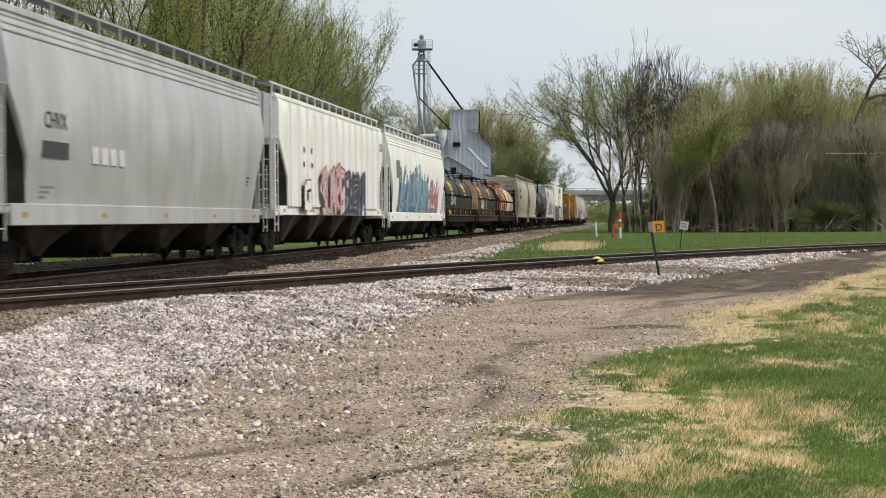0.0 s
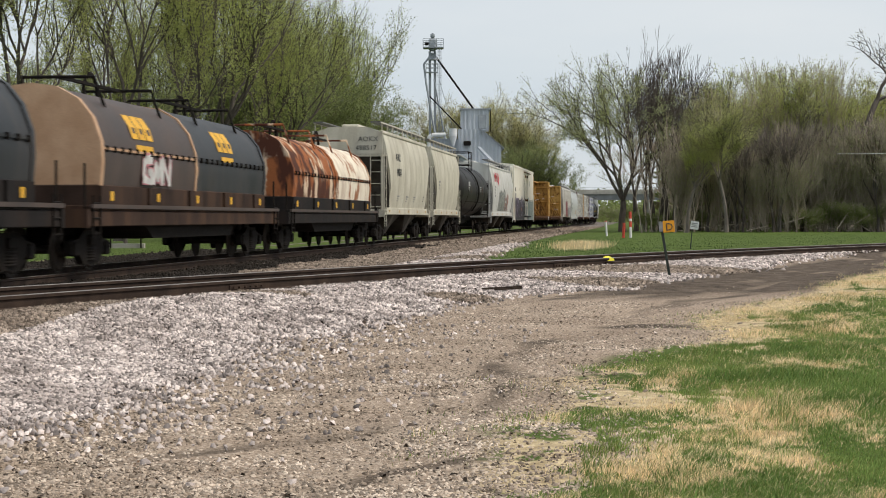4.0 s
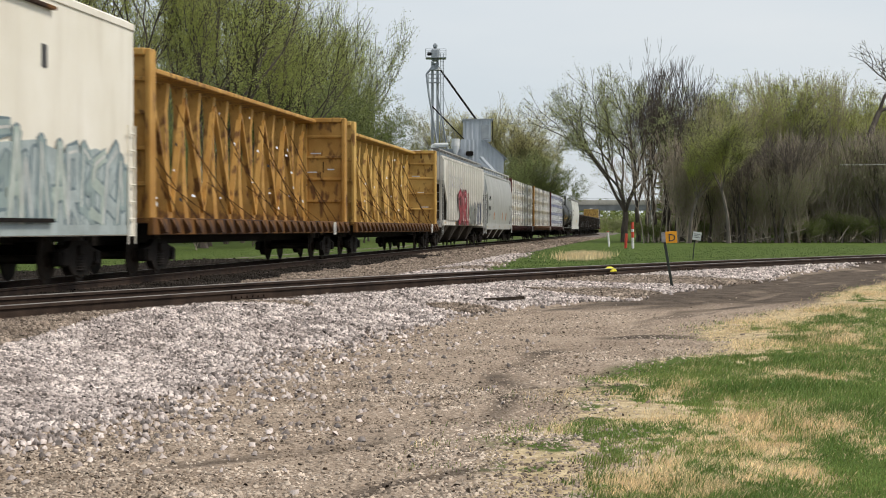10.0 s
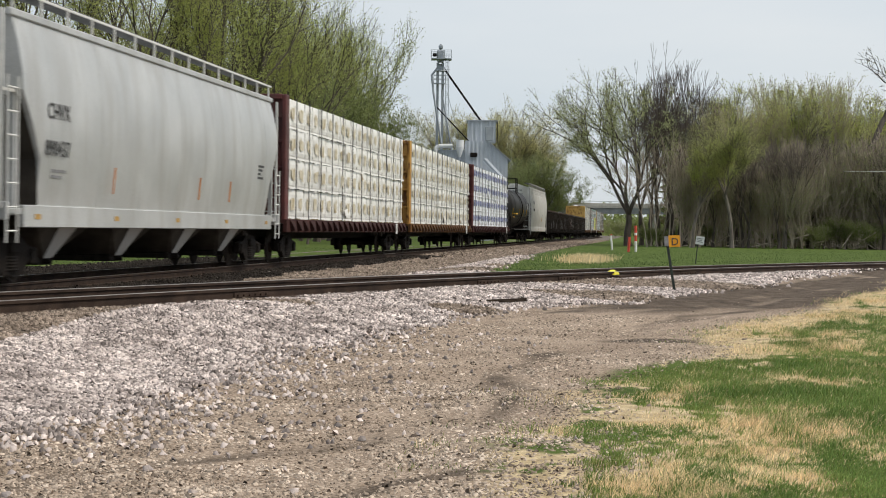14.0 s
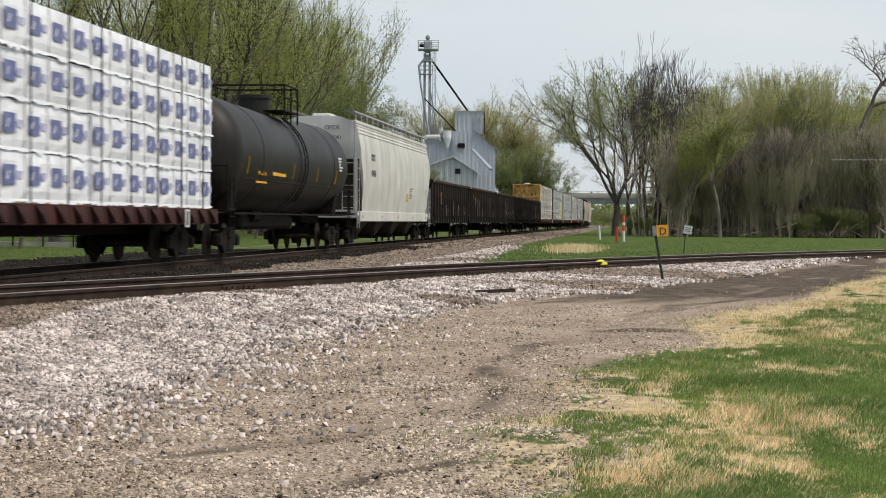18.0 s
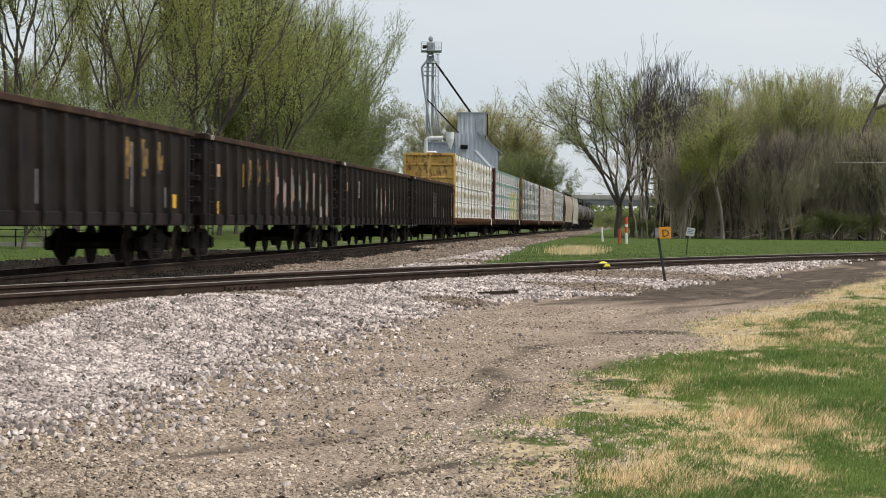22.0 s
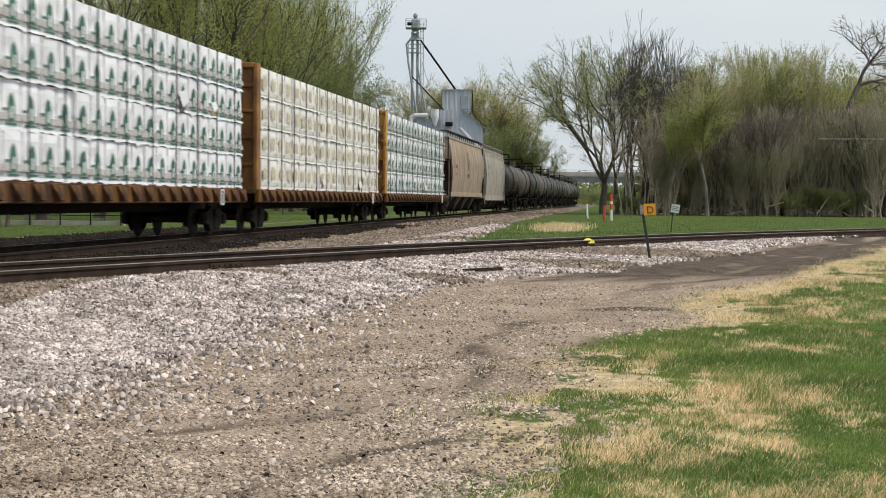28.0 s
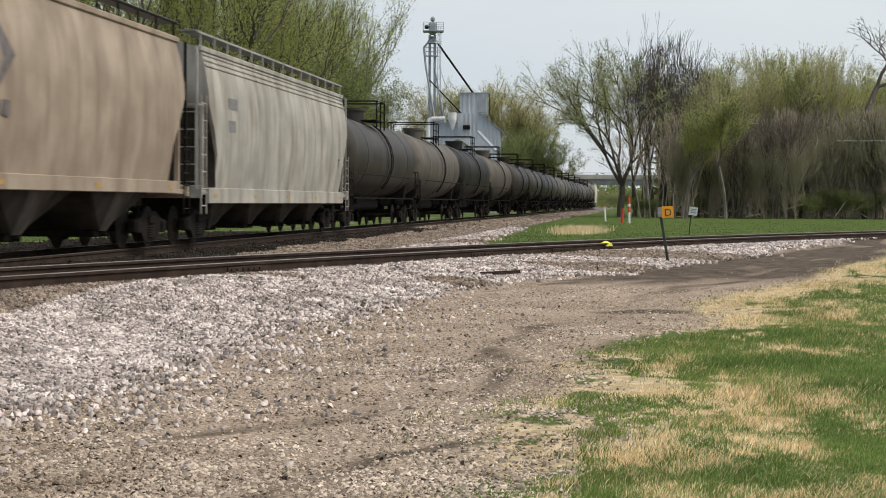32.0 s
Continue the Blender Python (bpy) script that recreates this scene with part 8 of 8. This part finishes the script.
    part("lettering", me, None, w, "painted lettering", at=pose(-lb / 2 - 0.01, -0.3, 3.55, 90, 0, -90))
    for x in (-3.5, -1.0, 1.2):
        stencil(w, p, x, 1.75, 3, M_LETTER_GREY, 0.6)
    stencil(w, p, lb / 2 - 2.0, 1.8, 3, M_LETTER_DARK, 0.25, 0.06)
    couple(w, 140.3, 154.8)
    w, p, lb = covered_hopper("plain beige two-bay covered hopper with dusty sides", 12.45, M_BEIGE_PAINT, "round", 4.25, 2, cut=0.9, rail_paint=M_BEIGE_PAINT, knee=0.7)
    stencil(w, p, -lb / 2 + 1.4, 2.6, 3, M_LETTER_GREY, 0.6, 0.1, 0.16)
    couple(w, 154.8, 167.3)
    w, p, lb = tank_car("black tank car with a railed top platform", 16.55, M_TANK_BLACK, 1.56, 2.56)
    for x, m in ((-4.6, M_LETTER_WHITE), (2.0, M_LETTER_WHITE), (6.0, M_LETTER_GREY)):
        stencil(w, p, x, 2.7, 3, m, 0.55, 0.07, 0.12)
    for x in (-3.3, 1.2, 3.2):
        part("stripe", Geo().box(x, x + 0.05, -1.575, -1.568, 2.3, 2.75), spray("dull_orange", (0.22, 0.09, 0.03)), w)
    lettering("GATX", 0.34, M_LETTER_WHITE, w, -4.7, -1.57, 2.72)
    couple(w, 167.3, 183.9)
    # white hopper with red lettering blocks
    w, p, lb = covered_hopper("light grey covered hopper with red lettering and grey graffiti", 18.65, M_LIGHT_GREY, "round", 4.3, 3, cut=1.1, rail_paint=M_GREY_PAINT, knee=0.66)
    for k, (dx, wd, h0, h1) in enumerate(((0, 0.55, 0, 0.78), (0.68, 0.55, 0, 0.78), (1.6, 0.55, 0, 0.78), (2.25, 0.42, 0, 0.52), (2.78, 0.17, 0, 0.68), (3.05, 0.17, 0, 0.78))):
        z0 = 3.12
        x = -lb / 2 + 2.0 + dx
        y = -half_at(p, z0 + h1 / 2) - 0.02
        g = Geo().box(x, x + wd, y, y + 0.004, z0 + h0, z0 + h1)
        if wd > 0.2:
            part("emblem_slot", Geo().box(x + wd * 0.36, x + wd * 0.66, y - 0.004, y - 0.001, z0 + h1 * 0.36, z0 + h1 * 0.64), M_LIGHT_GREY, w)
        part("emblem", g, M_LETTER_RED, w, "red lettering shape")
    sp = tag_row(r, -3.2, 1.4, 1.4, 2.55, 5, [spray("ash", (0.22, 0.23, 0.22)), spray("dust_green", (0.28, 0.31, 0.28))], grey, wht, slant=0.35)
    sp += tag_row(r, 1.5, 4.0, 1.4, 2.3, 3, [spray("rust_red", (0.33, 0.16, 0.13)), grey], wht, slant=0.35)
    splash(w, p, sp)
    stencil(w, p, -lb / 2 + 2.0, 2.9, 4, M_LETTER_GREY, 0.7, 0.12, 0.2)
    couple(w, 183.9, 202.6)
    couple(reefer("tall cream refrigerator car with purple and green graffiti along the bottom", 22.8), 202.6, 225.2)
    # empty centerbeams
    for a, b in ((225.2, 249.4), (249.4, 273.2)):
        w, p, lb = centerbeam("empty weathered yellow centerbeam flat car with slack straps", 24.1, M_YELLOW_PAINT if a < 240 else M_YELLOW_PALE, sill_paint=M_SILL)
        rr = random.Random(int(a))
        for k in range(30):
            x, z = rr.uniform(-lb / 2 + 1, lb / 2 - 1), rr.uniform(1.4, 4.0)
            wd = rr.uniform(0.1, 0.35)
            part("paper_scrap", Geo().add([(x, -0.33, z), (x + wd, -0.34, z + rr.uniform(-0.06, 0.06)), (x + wd * 0.8, -0.335, z + 0.05), (x + 0.04, -0.33, z + 0.07)], [(0, 1, 2, 3)]), M_WRAP if k % 3 else M_INSIDE, w, "torn scrap of wrap")
        for k in range(14):
            s = lb / 2 - 0.425
            y, z = rr.uniform(-1.3, 0.9), rr.uniform(1.3, 4.3)
            part("scuff", Geo().box(s - 0.004 + 0.11, s + 0.115, y, y + (rr.uniform(0.03, 0.06) if k % 2 else rr.uniform(0.15, 0.5)), z, z + (rr.uniform(0.1, 0.4) if k % 2 else rr.uniform(0.02, 0.05))), M_BROWN_CAR if k % 2 else M_WRAP, w)
        couple(w, a, b)
    # ribbed grey hopper
    w, p, lb = covered_hopper("grey ribbed covered hopper with blue lettering and red graffiti", 21.75, M_OLIVE_PAINT, "flat", 4.42, 4, ribs=17, rib_out=0.09, cut=1.5, rail_paint=M_GREY_PAINT, knee=0.64)
    rib_prof = [(1.56 + 0.02, 1.2), (1.56 + 0.02, 4.45)]
    pitch = (lb - 2 * 1.5 - 0.3) / 16
    for k in range(6):
        x = -lb / 2 + 1.65 + pitch * k + 0.2
        g = Geo().loft([[(x, y, 2.98), (x + 0.62, y, 2.98), (x + 0.62, y, 3.6), (x, y, 3.6)] for y in (-1.574, -1.566)])
        part("emblem_centre", Geo().box(x + 0.11, x + 0.51, -1.579, -1.575, 3.11, 3.47), M_OLIVE_PAINT, w)
        part("emblem", g, M_PALE_BLUE, w, "faded blue lettering shape")
    for k, s in enumerate(("UN", "PX")):
        lettering(s, 0.42, M_LETTER_DARK, w, -lb / 2 + 1.9 + pitch * k, -1.572, 2.5)
    for k, s in enumerate(("122", "591")):
        lettering(s, 0.32, M_LETTER_DARK, w, -lb / 2 + 1.85 + pitch * k, -1.572, 2.0)
    hi_prof = [(1.56 + 0.093, 1.2), (1.56 + 0.093, 4.45)]
    sp = tag_row(r, -4.3, 0.3, 1.06, 2.6, 5, [spray("wine", (0.30, 0.025, 0.045)), spray("brick_red", (0.25, 0.04, 0.05)), spray("rose_red", (0.36, 0.08, 0.10))], spray("dark_wine", (0.10, 0.02, 0.03)), pink)
    sp += tag_row(r, 1.0, 4.0, 1.12, 2.2, 4, [spray("dull_green", (0.25, 0.27, 0.24)), grey], grey)
    sp += tag_row(r, 4.4, 7.2, 1.12, 2.15, 4, [wht, navy], ink)
    splash(w, hi_prof, sp)
    couple(w, 273.2, 295.0)
    # silver hopper
    w, p, lb = covered_hopper("plain silver-grey covered hopper with faint lettering", 20.35, M_SILVER_PAINT, "round", 4.3, 4, cut=0.9, sill=1.18, low=True, rail_paint=M_RAIL_WHITE, knee=0.6)
    lettering("CHVX", 0.40, M_LETTER_DARK, w, -lb / 2 + 1.05, -half_at(p, 2.8) - 0.012, 2.65)
    lettering("890437", 0.40, M_LETTER_DARK, w, -lb / 2 + 1.0, -half_at(p, 2.2) - 0.012, 2.02)
    stencil(w, p, -lb / 2 + 1.4, 1.75, 2, M_LETTER_GREY, 0.7, 0.05, 0.1)
    stencil(w, p, lb / 2 - 2.2, 2.4, 4, M_LETTER_DARK, 0.6, 0.06, 0.1)
    for x in (-4.5, 1.5, 4.2):
        part("stripe", Geo().beam((x, -half_at(p, 1.7) - 0.008, 1.45), (x + 0.06, -half_at(p, 2.0) - 0.012, 1.95), 0.03, 0.006), spray("orange", (0.6, 0.22, 0.05)), w)
    couple(w, 295.0, 315.4)
    # wrapped lumber
    loads = [(315.4, 339.4, M_MAROON_PAINT, M_WRAP_WARM, M_PRINT_BROWN, "soft", 11, 1.0, "maroon centerbeam flat car stacked with white wrapped lumber"),
             (339.4, 364.1, M_YELLOW_PAINT, M_WRAP_WARM, M_PRINT_BROWN, "soft", 12, 1.0, "yellow centerbeam flat car stacked with cream wrapped lumber"),
             (364.1, 388.8, M_MAROON_PAINT, M_WRAP, M_PRINT_BLUE, "block", 13, 1.15, "maroon centerbeam flat car with lumber in blue-printed wrap")]
    for a, b, paint, wrap, pr, style, seed, pitch, label in loads:
        w, p, lb = centerbeam(label, b - a, paint, braces=False, loaded=True, sill_paint=M_SILL if paint is M_YELLOW_PAINT else M_SILL_MAROON)
        load_lumber(w, lb, wrap, pr, style, seed, pitch)
        couple(w, a, b)
    # black tank car
    w, p, lb = tank_car("black tank car with yellow stripes and a curved ladder", 18.35, M_TANK_BLACK, 1.54, 2.64)
    for x in (-6.9, -1.2, 2.4, 5.6):
        part("stripe", Geo().beam((x, -1.46, 2.05), (x - 0.08, -1.55, 2.5), 0.05, 0.008), M_LETTER_YELLOW, w, "short yellow mark")
    lettering("WCHX", 0.34, M_LETTER_YELLOW, w, -5.7, -1.47, 2.05)
    part("marking_bar", Geo().box(-3.9, -2.2, -1.485, -1.475, 2.08, 2.26), M_LETTER_YELLOW, w)
    part("marking_bar", Geo().box(-5.7, -4.4, -1.425, -1.415, 1.84, 1.92), M_LETTER_YELLOW, w)
    stencil(w, p, 6.0, 2.9, 5, M_LETTER_WHITE, 0.6, 0.06, 0.1)
    couple(w, 388.8, 407.2)
    # white hopper with clear lettering
    w, p, lb = covered_hopper("clean light grey covered hopper with dark lettering", 21.65, M_LIGHT_GREY, "round", 4.42, 4, cut=0.7, panel_lines=3, rail_paint=M_GREY_PAINT, knee=0.6)
    lettering("CPCX", 0.36, M_LETTER_DARK, w, -lb / 2 + 2.2, -half_at(p, 3.2) - 0.012, 3.1)
    lettering("814241", 0.36, M_LETTER_DARK, w, -lb / 2 + 2.2, -half_at(p, 2.7) - 0.016, 2.5)
    for t, z in (("CPCX", 4.15), ("814241", 3.8)):
        me = letters(t, 0.22)
        me.materials.clear()
        me.materials.append(M_LETTER_DARK)
        part("lettering", me, None, w, "painted lettering", at=pose(-lb / 2 - 0.01, -0.2, z, 90, 0, -90))
    stencil(w, p, 3.0, 2.2, 5, M_LETTER_GREY, 0.9, 0.06, 0.1)
    part("marking", Geo().box(2.1, 2.6, -half_at(p, 1.85) - 0.02, -half_at(p, 1.85) - 0.006, 1.7, 2.0), M_LETTER_YELLOW, w, "yellow marking")
    stencil(w, p, lb / 2 - 1.6, 2.2, 3, M_LETTER_DARK, 0.25, 0.07, 0.1)
    couple(w, 407.2, 428.9)
    # gondolas
    gons = [(428.9, 446.5, M_BLACK_CAR, 0), (446.5, 464.6, M_BLACK_CAR, 0), (464.6, 482.1, M_BLACK_CAR, 1), (482.1, 499.6, M_BLACK_CAR, 2), (499.6, 516.74, M_BLACK_CAR, 0)]
    for i, (a, b, paint, art) in enumerate(gons):
        w, p, lb = gondola("black ribbed gondola car with a rusty top chord" + (" and peeling graffiti" if art else ""), b - a, paint)
        for x, z, m in ((-lb / 2 + 1.1, 1.9, M_HOOD_STRIPE), (-lb / 2 + 1.0, 1.0, M_LETTER_YELLOW), (lb / 2 - 1.5, 1.1, M_LETTER_YELLOW)):
            part("patch", Geo().box(x, x + 0.28, -1.5, -1.475, z, z + 0.3), m, w)
        for k in range(3):
            x = -lb / 2 + 1.9 + k * 0.95
            part("marking_bar", Geo().box(x, x + 0.3, -1.49, -1.475, 2.1 if k < 2 else 1.7, 2.45 if k < 2 else 2.3), M_LETTER_YELLOW if i != 3 else M_LETTER_WHITE, w)
        if art:
            tones = [spray("bone", (0.40, 0.37, 0.34)), spray("sand", (0.33, 0.24, 0.16)), spray("dull_blue", (0.12, 0.17, 0.18)), spray("dusty_pink", (0.36, 0.25, 0.24)), spray("faded_red", (0.27, 0.13, 0.10)), spray("olive", (0.13, 0.14, 0.10))]
            pitch = (lb - 1.5) / 14
            near_p, far_p = (6, 14) if art == 1 else (6, 11)
            panel, rib = [], []
            for q in range(near_p, far_p):
                x = -lb / 2 + 0.75 + q * pitch
                for k in range(7):
                    xa = x + r.uniform(0.12, pitch - 0.4)
                    lo = r.uniform(0.95, 1.9)
                    hi = min(lo + r.uniform(0.2, 0.8), 2.45)
                    xb = min(xa + r.uniform(0.1, 0.4), x + pitch - 0.12)
                    xm = (xa + xb) / 2
                    panel.append([(r.choice(tones), 0.3 * k, [(xa, lo), (xm, lo - r.uniform(0, 0.08)), (xb, lo + r.uniform(0, 0.1)), (xb - r.uniform(0, 0.06), hi), (xm, hi + r.uniform(-0.1, 0.12)), (xa + r.uniform(0, 0.05), hi - r.uniform(0, 0.1))])])
                lo, hi = r.uniform(1.0, 1.4), r.uniform(1.7, 2.4)
                rib.append([(r.choice(tones), 0, [(x - 0.055, lo), (x + 0.055, lo + 0.1), (x + 0.05, hi), (x - 0.05, hi - 0.1)])])
            splash(w, [(1.472, 0.7), (1.472, 3.0)], panel)
            splash(w, [(1.588, 0.7), (1.588, 3.0)], rib)
        if i in (1, 2):
            pitch = (lb - 1.5) / 14
            for q, k in ((10, 0), (11, 1), (12, 2)) if i == 1 else ((3, 0), (4, 1), (5, 2)):
                x = -lb / 2 + 0.75 + q * pitch + 0.22
                part("marking", Geo().box(x, x + 0.3, -1.492, -1.474, 1.66 + 0.08 * k, 2.5), M_LETTER_WORN, w, "worn yellow lettering bar")
                part("marking", Geo().box(x + 0.34, x + 0.5, -1.492, -1.474, 1.9, 2.42 - 0.1 * k), M_LETTER_WORN, w, "worn yellow lettering bar")
        if not art:
            for k in range(5):
                x = r.uniform(-lb / 2 + 2, lb / 2 - 2)
                part("scrape", Geo().box(x, x + 0.06, -1.64, -1.628, 1.1, r.uniform(1.5, 2.4)), M_LETTER_GREY, w, "pale scrape on the ribs")
        lettering("4434" if i == 3 else "916" if i == 4 else "152", 0.16, M_LETTER_WHITE, w, -lb / 2 + 0.25, -1.575, 2.75)
        couple(w, a, b)
    loads = [(516.74, 541.2, M_YELLOW_PALE, M_WRAP_WARM, M_PRINT_BROWN, "soft", 21, 1.0, "yellow centerbeam flat car stacked with cream wrapped lumber"),
             (541.2, 566.0, M_MAROON_PAINT, M_WRAP, M_PRINT_TEAL, "band", 22, 0.62, "maroon centerbeam flat car with lumber in green-banded wrap"),
             (566.0, 590.9, M_YELLOW_PAINT, M_WRAP, M_PRINT_GREEN, "tree", 23, 1.0, "yellow centerbeam flat car with lumber in green-printed wrap"),
             (590.9, 615.5, M_RUST_ORANGE, M_WRAP_WARM, M_PRINT_PALE, "soft", 24, 1.0, "rusty orange-brown centerbeam flat car stacked with cream wrapped lumber"),
             (615.5, 640.0, M_YELLOW_PAINT, M_WRAP, M_PRINT_GREEN, "tree", 25, 1.05, "rusty yellow centerbeam flat car with lumber in green-printed white wrap")]
    for a, b, paint, wrap, pr, style, seed, pitch, label in loads:
        w, p, lb = centerbeam(label, b - a, paint, braces=False, loaded=True, sill_paint=M_BROWN_CAR if paint is M_MAROON_PAINT else M_SILL)
        load_lumber(w, lb, wrap, pr, style, seed, pitch)
        if seed == 21:
            part("wrap_heap", Geo().box(-lb / 2 + 0.5, -lb / 2 + 1.1, -0.3, 0.25, 4.62, 4.76, bevel=0.06), M_WRAP, w, "crumpled wrap on the bulkhead")
        if seed == 22:
            for k in range(4):
                x = 2.0 + k * 2.2
                part("load_strap", Geo().beam((x, -1.43, 1.1), (x, -1.43, 3.2), 0.06, 0.008), M_YELLOW_MARK, w, "yellow load strap")
        couple(w, a, b)
    # dirty hoppers
    w, p, lb = covered_hopper("dirty tan covered hopper with a dark diamond emblem", 22.85, M_TAN_PAINT, "round", 4.42, 4, cut=0.9, rail_paint=M_STEEL_DARK, knee=0.6)
    g = Geo().add([(x, -half_at(p, z) - 0.02, z) for x, z in ((-1.2, 3.2), (-0.4, 2.6), (0.4, 3.2), (-0.4, 3.9))], [(0, 1, 2, 3)])
    part("emblem", g, M_LETTER_FADED, w, "faded dark diamond emblem")
    part("emblem", Geo().add([(x, -half_at(p, z) - 0.03, z) for x, z in ((-1.0, 3.2), (-0.45, 2.75), (-0.15, 3.1), (-0.42, 3.75))], [(0, 1, 2, 3)]), M_TAN_PAINT, w)
    for t, z in (("ADMX", 4.05), ("63284", 3.72)):
        me = letters(t, 0.3)
        me.materials.clear()
        me.materials.append(M_LETTER_DARK)
        part("lettering", me, None, w, "painted lettering", at=pose(-lb / 2 - 0.012, 0.5, z, 90, 0, -90))
    stencil(w, p, -lb / 2 + 2.2, 2.7, 2, M_LETTER_FADED, 1.0, 0.2, 0.4)
    for k in range(3):
        part("marking_bar", Geo().box(-1.0 + 0.42 * k, -0.68 + 0.42 * k, -half_at(p, 2.3) - 0.014, -half_at(p, 2.3) - 0.004, 2.2, 2.46), M_LETTER_FADED, w, "faded lettering shape")
    couple(w, 640.0, 662.9)
    w, p, lb = covered_hopper("grimy off-white covered hopper with faded lettering", 19.95, M_GRIME_WHITE, "round", 4.42, 4, cut=0.9, panel_lines=3, rail_paint=M_GRIME_WHITE, knee=0.6)
    stencil(w, p, -lb / 2 + 1.8, 3.1, 2, M_LETTER_GREY, 0.9, 0.28, 0.55)
    stencil(w, p, lb / 2 - 1.6, 2.2, 3, M_LETTER_DARK, 0.25, 0.07, 0.1)
    couple(w, 662.9, 682.9)
    # the string of tank cars
    first = [tank_car("grimy dark tank car in a long string", 17.55, M_TANK_BROWN)[0], tank_car("black tank car in a long string", 17.55, M_TANK_BLACK)[0], tank_car("dusty brown-grey tank car in a long string", 17.55, mat("dusty_tank_paint", (0.05, 0.044, 0.038), (0.12, 0.105, 0.09), 1.0, 0.6, 0.0, 0.06, dirt=(0.2, 0.17, 0.14), dirt_amount=0.5))[0]]
    order = [0, 2, 1, 2, 0, 0, 1, 0, 2, 0, 1, 0, 2, 0, 0]
    s = 682.9
    used = set()
    for k in order:
        w = first[k] if k not in used else copy_thing(first[k], Matrix.Identity(4))
        used.add(k)
        couple(w, s, s + 17.55)
        s += 17.55
    for k in range(2):
        w, p, lb = covered_hopper("beige covered hopper behind the tank cars", 18.0, M_BEIGE_PAINT, "round", 4.3, 3, cut=0.9, rail_paint=M_BEIGE_PAINT)
        couple(w, s, s + 18.0)
        s += 18.0


build_consist()


def on_line(s):
    """The place on the main line at the distance s from the standpoint's foot."""
    if s <= 330:
        return Vector((MAIN_X, s, MAIN_RAIL_Z + DROP))
    d = s - 330
    y = 330 + d * (1 - (d / 900.0) ** 2 * 0.66)
    return Vector((float(main_x(y)), y, MAIN_RAIL_Z + DROP))


def motions():
    """The train runs towards and past the viewer; its wheels roll."""
    times = [0.5 * i for i in range(65)]
    for w, a, b in TRAIN:
        rows = []
        for t in times:
            run = SPEED * t + 0.5 * GAIN * t * t
            mid, half = (a + b) / 2 - run, (b - a) / 2 - 2.0
            p, q = on_line(mid - half), on_line(mid + half)
            d = q - p
            rows.append((t, Matrix.Translation((p + q) / 2) @ pose(0, 0, 0, 0, 0, math.degrees(math.atan2(d.y, d.x)))))
        walk(w, rows)
    rows = {}
    for w in [o for o in scene.objects if o.data is WHEELSET]:
        x = round(w.matrix_basis.translation.x, 2)
        if x not in rows:
            spin = []
            for i in range(961):
                t = i / 30
                turn = min(SPEED * t + 0.5 * GAIN * t * t, 1e9) / WHEEL_R
                spin.append((t, Matrix.Translation((x, 0, WHEEL_R)) @ Matrix.Rotation(-turn, 4, "Y")))
            walk(w, spin)
            rows[x] = (w.animation_data.action, w.animation_data.action_slot)
        else:
            w.rotation_mode = "QUATERNION"
            w.animation_data_create()
            w.animation_data.action = rows[x][0]
            w.animation_data.action_slot = rows[x][1]


motions()
